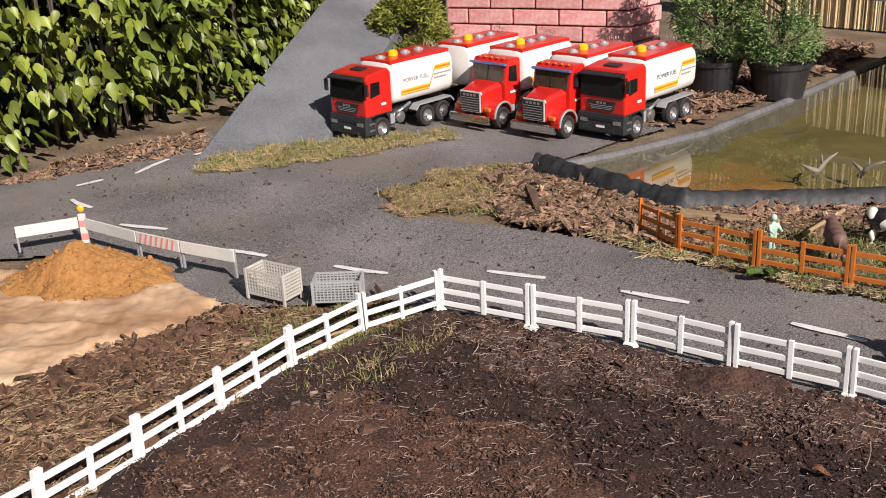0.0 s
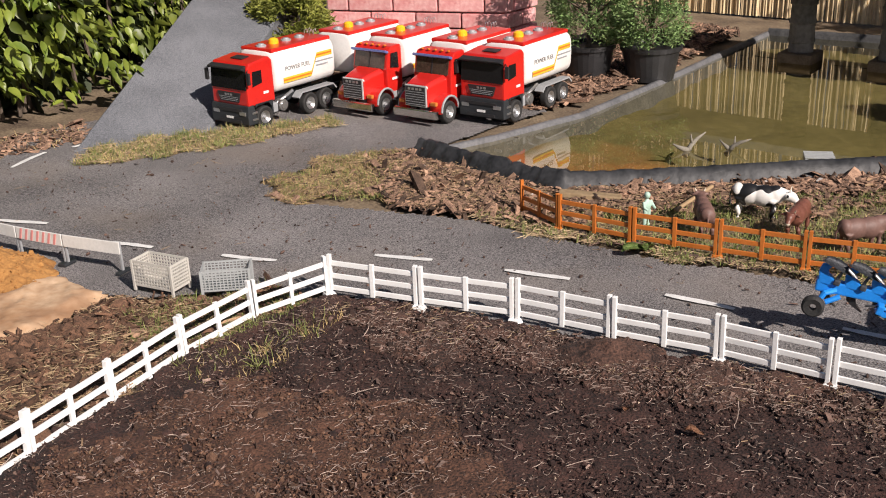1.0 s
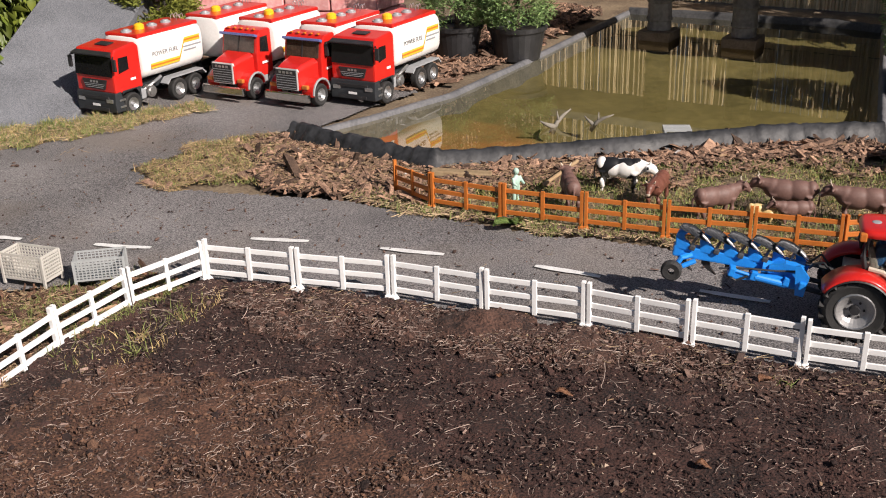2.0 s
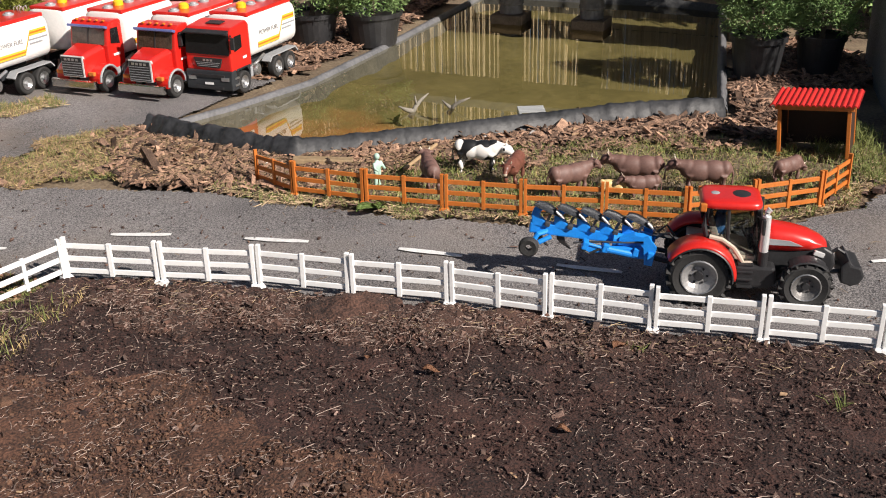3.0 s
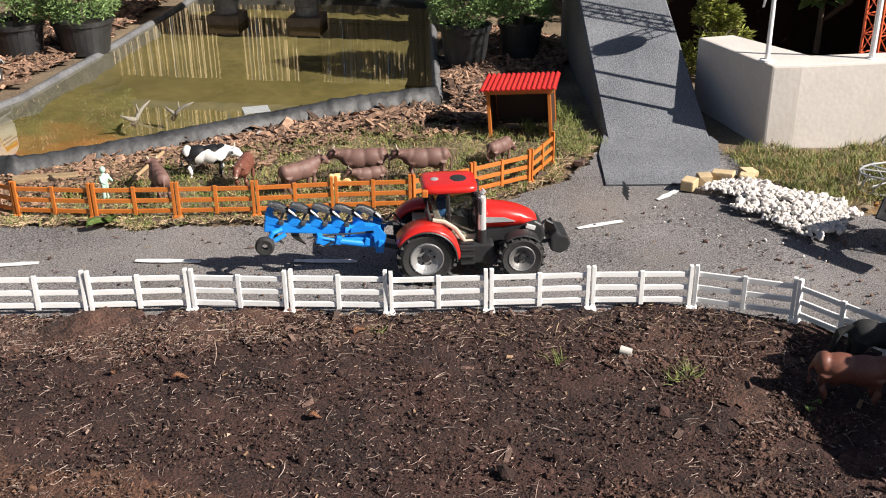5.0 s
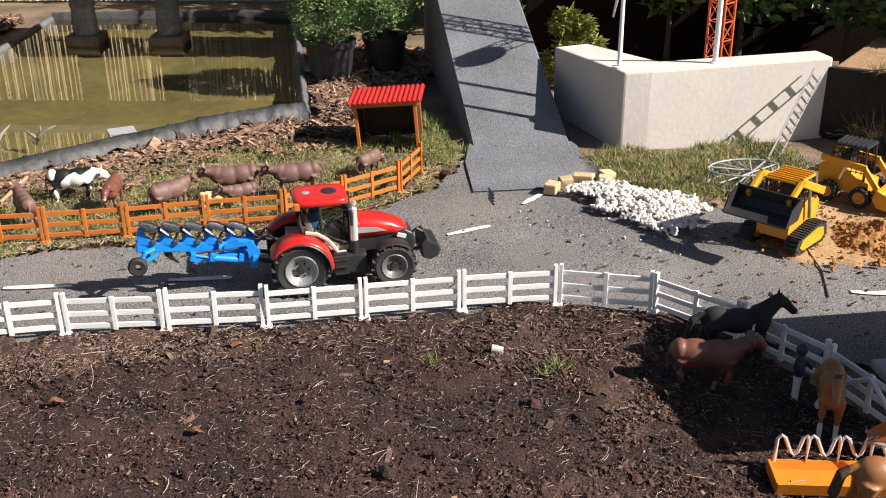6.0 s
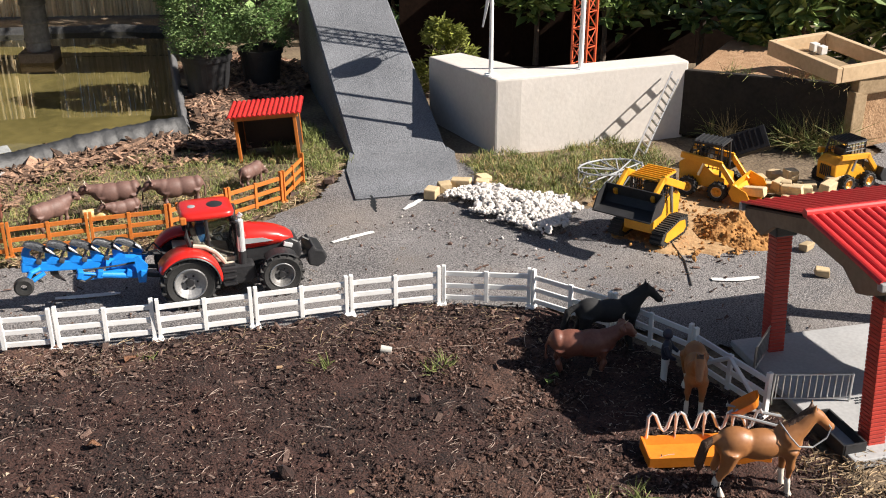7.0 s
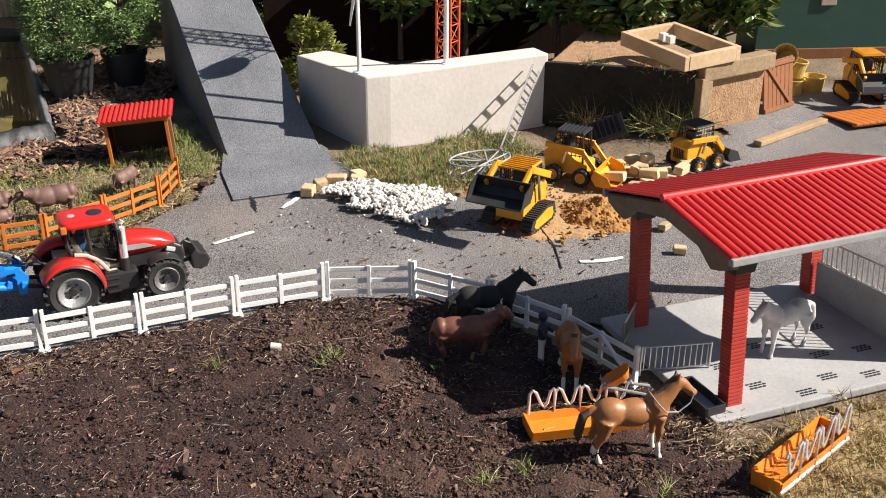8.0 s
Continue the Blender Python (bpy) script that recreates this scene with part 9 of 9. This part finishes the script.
def pebbles():
    r = np.random.default_rng(71)
    p = spread(PEBBLES, 1400, r, ragged=0.03)
    s = 0.0058 * r.lognormal(0, 0.28, len(p))
    mid = np.array([1.87, 1.14])
    lift = np.clip(0.022 - 0.12 * np.linalg.norm((p - mid) * np.array([1.2, 0.55]), axis=1), 0, 1)
    strew("pebbles", p, 0.01 + lift + r.uniform(0, 0.006, len(p)), ROCK, ROCK_F, np.stack([s, s * 0.85, s * 0.7], 1), 40, M["stone"], "heap of white pebbles at the roadside", "pebbles", r)
    q = spread([(1.6, 1.3), (1.75, 1.4), (1.8, 0.9), (1.65, 0.9)], 26, r)
    strew("pebbles", q, np.full(26, 0.0075), ROCK, ROCK_F, 0.0028 * r.uniform(0.6, 1.2, 26), 40, M["stone"], "stray white pebbles on the road", "pebbles", r)


pebbles()
M["straw_ground"] = mat("straw_ground", (0.16, 0.11, 0.05), (0.36, 0.27, 0.13), 14, 0.95, 1.5, fine=130, lo=0.36, hi=0.64, detail=8)
DRY = [(1.34, 0.06), (1.62, -0.13), (1.8, -0.24), (2.2, -0.6), (1.0, -0.9), (1.0, -0.25), (1.14, -0.02)]
tagged(field("dry_lawn", DRY, 0.008, 0.016, bumps(0.006, 12, 6), M["straw_ground"], ragged=0.015, follow=False), "dry straw-coloured lawn beside the barn", "lawn", kind="structure")
grass_patch(DRY, 19000, 0.028, M["dry_grass"], "dry lawn grass beside the barn", 72, lean=45, z=0.008)
grass_patch(DRY, 2600, 0.024, M["grass"], "sparse green lawn grass beside the barn", 73, lean=32, z=0.008)
straws([(1.2, 0.1), (1.36, 0.2), (1.42, 0.1), (1.3, 0.0)], 260, 0.02, "trampled straw by the barn floor", 74, 0.01)


def tuft(x, y, n, h, seed, material="grass", label="green grass tuft growing in the soil", z=0.01):
    r = np.random.default_rng(seed)
    a = r.uniform(0, math.tau, n)
    p = np.array([[x, y]]) + r.normal(0, 0.007, (n, 2))
    w = np.stack([np.full(n, 0.013 if h < 0.045 else 0.015), h * r.uniform(0.8, 2.2, n), h * r.uniform(0.5, 1.1, n)], 1)
    strew("grass_tuft", p, ground_z(p, z), BLADE, BLADE_F, w, 34, M[material], label, "grass tuft", r, jitter=0.05)


for i, (x, y, n, h) in enumerate(((1.026, 0.945, 26, 0.026), (1.17, 0.785, 40, 0.028), (1.14, 0.79, 26, 0.026), (0.99, 0.36, 50, 0.032), (1.05, 0.32, 40, 0.03), (-0.15, 1.60, 26, 0.03), (1.10, 0.12, 60, 0.04), (0.84, 1.21, 16, 0.02))):
    tuft(x, y, n, h, 80 + i)
M["fresh_leaf"] = mat("fresh_leaf", (0.15, 0.23, 0.06), (0.2, 0.28, 0.09), 20, 0.5, 0.2)
M["dead_leaf"] = mat("dead_leaf", (0.26, 0.12, 0.065), (0.36, 0.19, 0.11), 20, 0.7, 0.3)


def fallen_leaf(x, y, s, deg, material, label):
    bm = bmesh.new()
    n = 7
    rows = []
    for i in range(n + 1):
        u = i / n
        w = s * 0.32 * math.sin(math.pi * u ** 0.8) + 0.0005
        rows.append([bm.verts.new((s * (u - 0.5), k * w, 0.003 + 0.006 * s / 0.03 * abs(k) * 0.5 + 0.004 * math.sin(u * 5))) for k in (-1, 0, 1)])
    for a, b in zip(rows, rows[1:]):
        for k in range(2):
            bm.faces.new((a[k], b[k], b[k + 1], a[k + 1]))
    bmesh.ops.solidify(bm, geom=bm.faces[:], thickness=0.0006)
    o = link_mesh("fallen_leaf", bm, M[material], smooth=True)
    o.matrix_basis = pose(x, y, level(x, y) + 0.014, 0, 0, deg)
    tagged(o, label, "leaf", "fallen leaves")


for x, y, s, d, k in ((0.815, 1.225, 0.034, 20, "dead_leaf"), (0.42, 1.35, 0.022, 70, "dead_leaf"), (0.62, 1.04, 0.022, -30, "dead_leaf"), (0.5, 1.27, 0.028, -20, "dead_leaf"), (1.235, 0.605, 0.026, 30, "fresh_leaf"), (1.255, 0.61, 0.02, 100, "fresh_leaf")):
    fallen_leaf(x, y, s, d, k, "fresh green leaf lying on the soil" if k == "fresh_leaf" else "curled brown dead leaf on the soil")
for x, y, s, d in ((0.615, 1.975, 0.07, 10), (0.64, 1.985, 0.05, 70)):
    fallen_leaf(x, y, s, d, "fresh_leaf", "broad green leaf lying by the orange fence")


def road_cable():
    bm = bmesh.new()
    tube(bm, [(1.96, 0.79, 0.0085), (1.928, 0.748, 0.0075), (1.859, 0.678, 0.0065), (1.76, 0.61, 0.006)], 0.0016, 6)
    tagged(link_mesh("road_crack", bm, M["black"]), "dark open crack between two road sheets", "crack")
    bm = bmesh.new()
    tube(bm, [(1.80, 1.665, 0.0078), (1.73, 1.578, 0.0078), (1.661, 1.493, 0.0078), (1.73, 1.442, 0.0078), (1.80, 1.392, 0.0078)], 0.0009, 5)
    tagged(link_mesh("felt_seam", bm, M["black"]), "dark seam between two felt sheets of the road", "seam")

road_cable()
crumbs([(-1.2, 2.4), (-0.1, 2.0), (1.4, 1.0), (1.55, 0.7), (1.95, 0.5), (1.9, 1.3), (1.2, 1.56), (0.4, 2.15), (-0.2, 2.5), (0.2, 2.95), (-0.3, 3.0), (-1.0, 3.0)], 900, 0.0018, M["chip"], "scattered grit and clods on the road", 90, 0.006)
bed = random.Random(31)
for k in range(22):
    u = bed.random() ** (0.25 if k < 16 else 1.0)
    x, y = 2.69 + 0.145 * u + bed.uniform(-0.03, 0.0), 1.13 - 0.43 * u
    tuft(x, y, 40, 0.06 + 0.06 * bed.random(), 200 + k, "grass" if k % 3 else "dry_grass", label="long thin grass tuft beside the raised bed")
for k in range(12):
    u = bed.random() ** 0.6
    tuft(2.705 + 0.145 * u, 1.14 - 0.43 * u, 26, 0.045, 230 + k, "grass" if k % 2 else "dry_grass", label="thin overhanging grass tuft on the raised bed", z=0.19)
chips([(1.55, 1.2), (1.9, 1.0), (1.95, 0.6), (1.75, 0.2), (1.6, 0.3), (1.52, 0.7)], 160, 0.005, M["chip"], "bark bits strewn on the road", "bark", 98, z=0.006)
LANE = [(-1.2, 2.4), (-0.1, 2.0), (0.7, 1.5), (1.4, 1.0), (1.55, 0.7), (1.75, 0.6), (1.75, 1.3), (1.2, 1.56), (0.4, 2.1), (-0.2, 2.5), (0.2, 2.95), (-0.3, 3.0), (-1.0, 3.0)]
chips(LANE, 420, 0.0042, M["chip"], "dark bark bits strewn along the road", "bark", 126, z=0.0065, long=1.3)
straws(LANE, 150, 0.016, "dry stalks blown over the road", 127, 0.0068, M["brown_straw"], thick=0.0006)
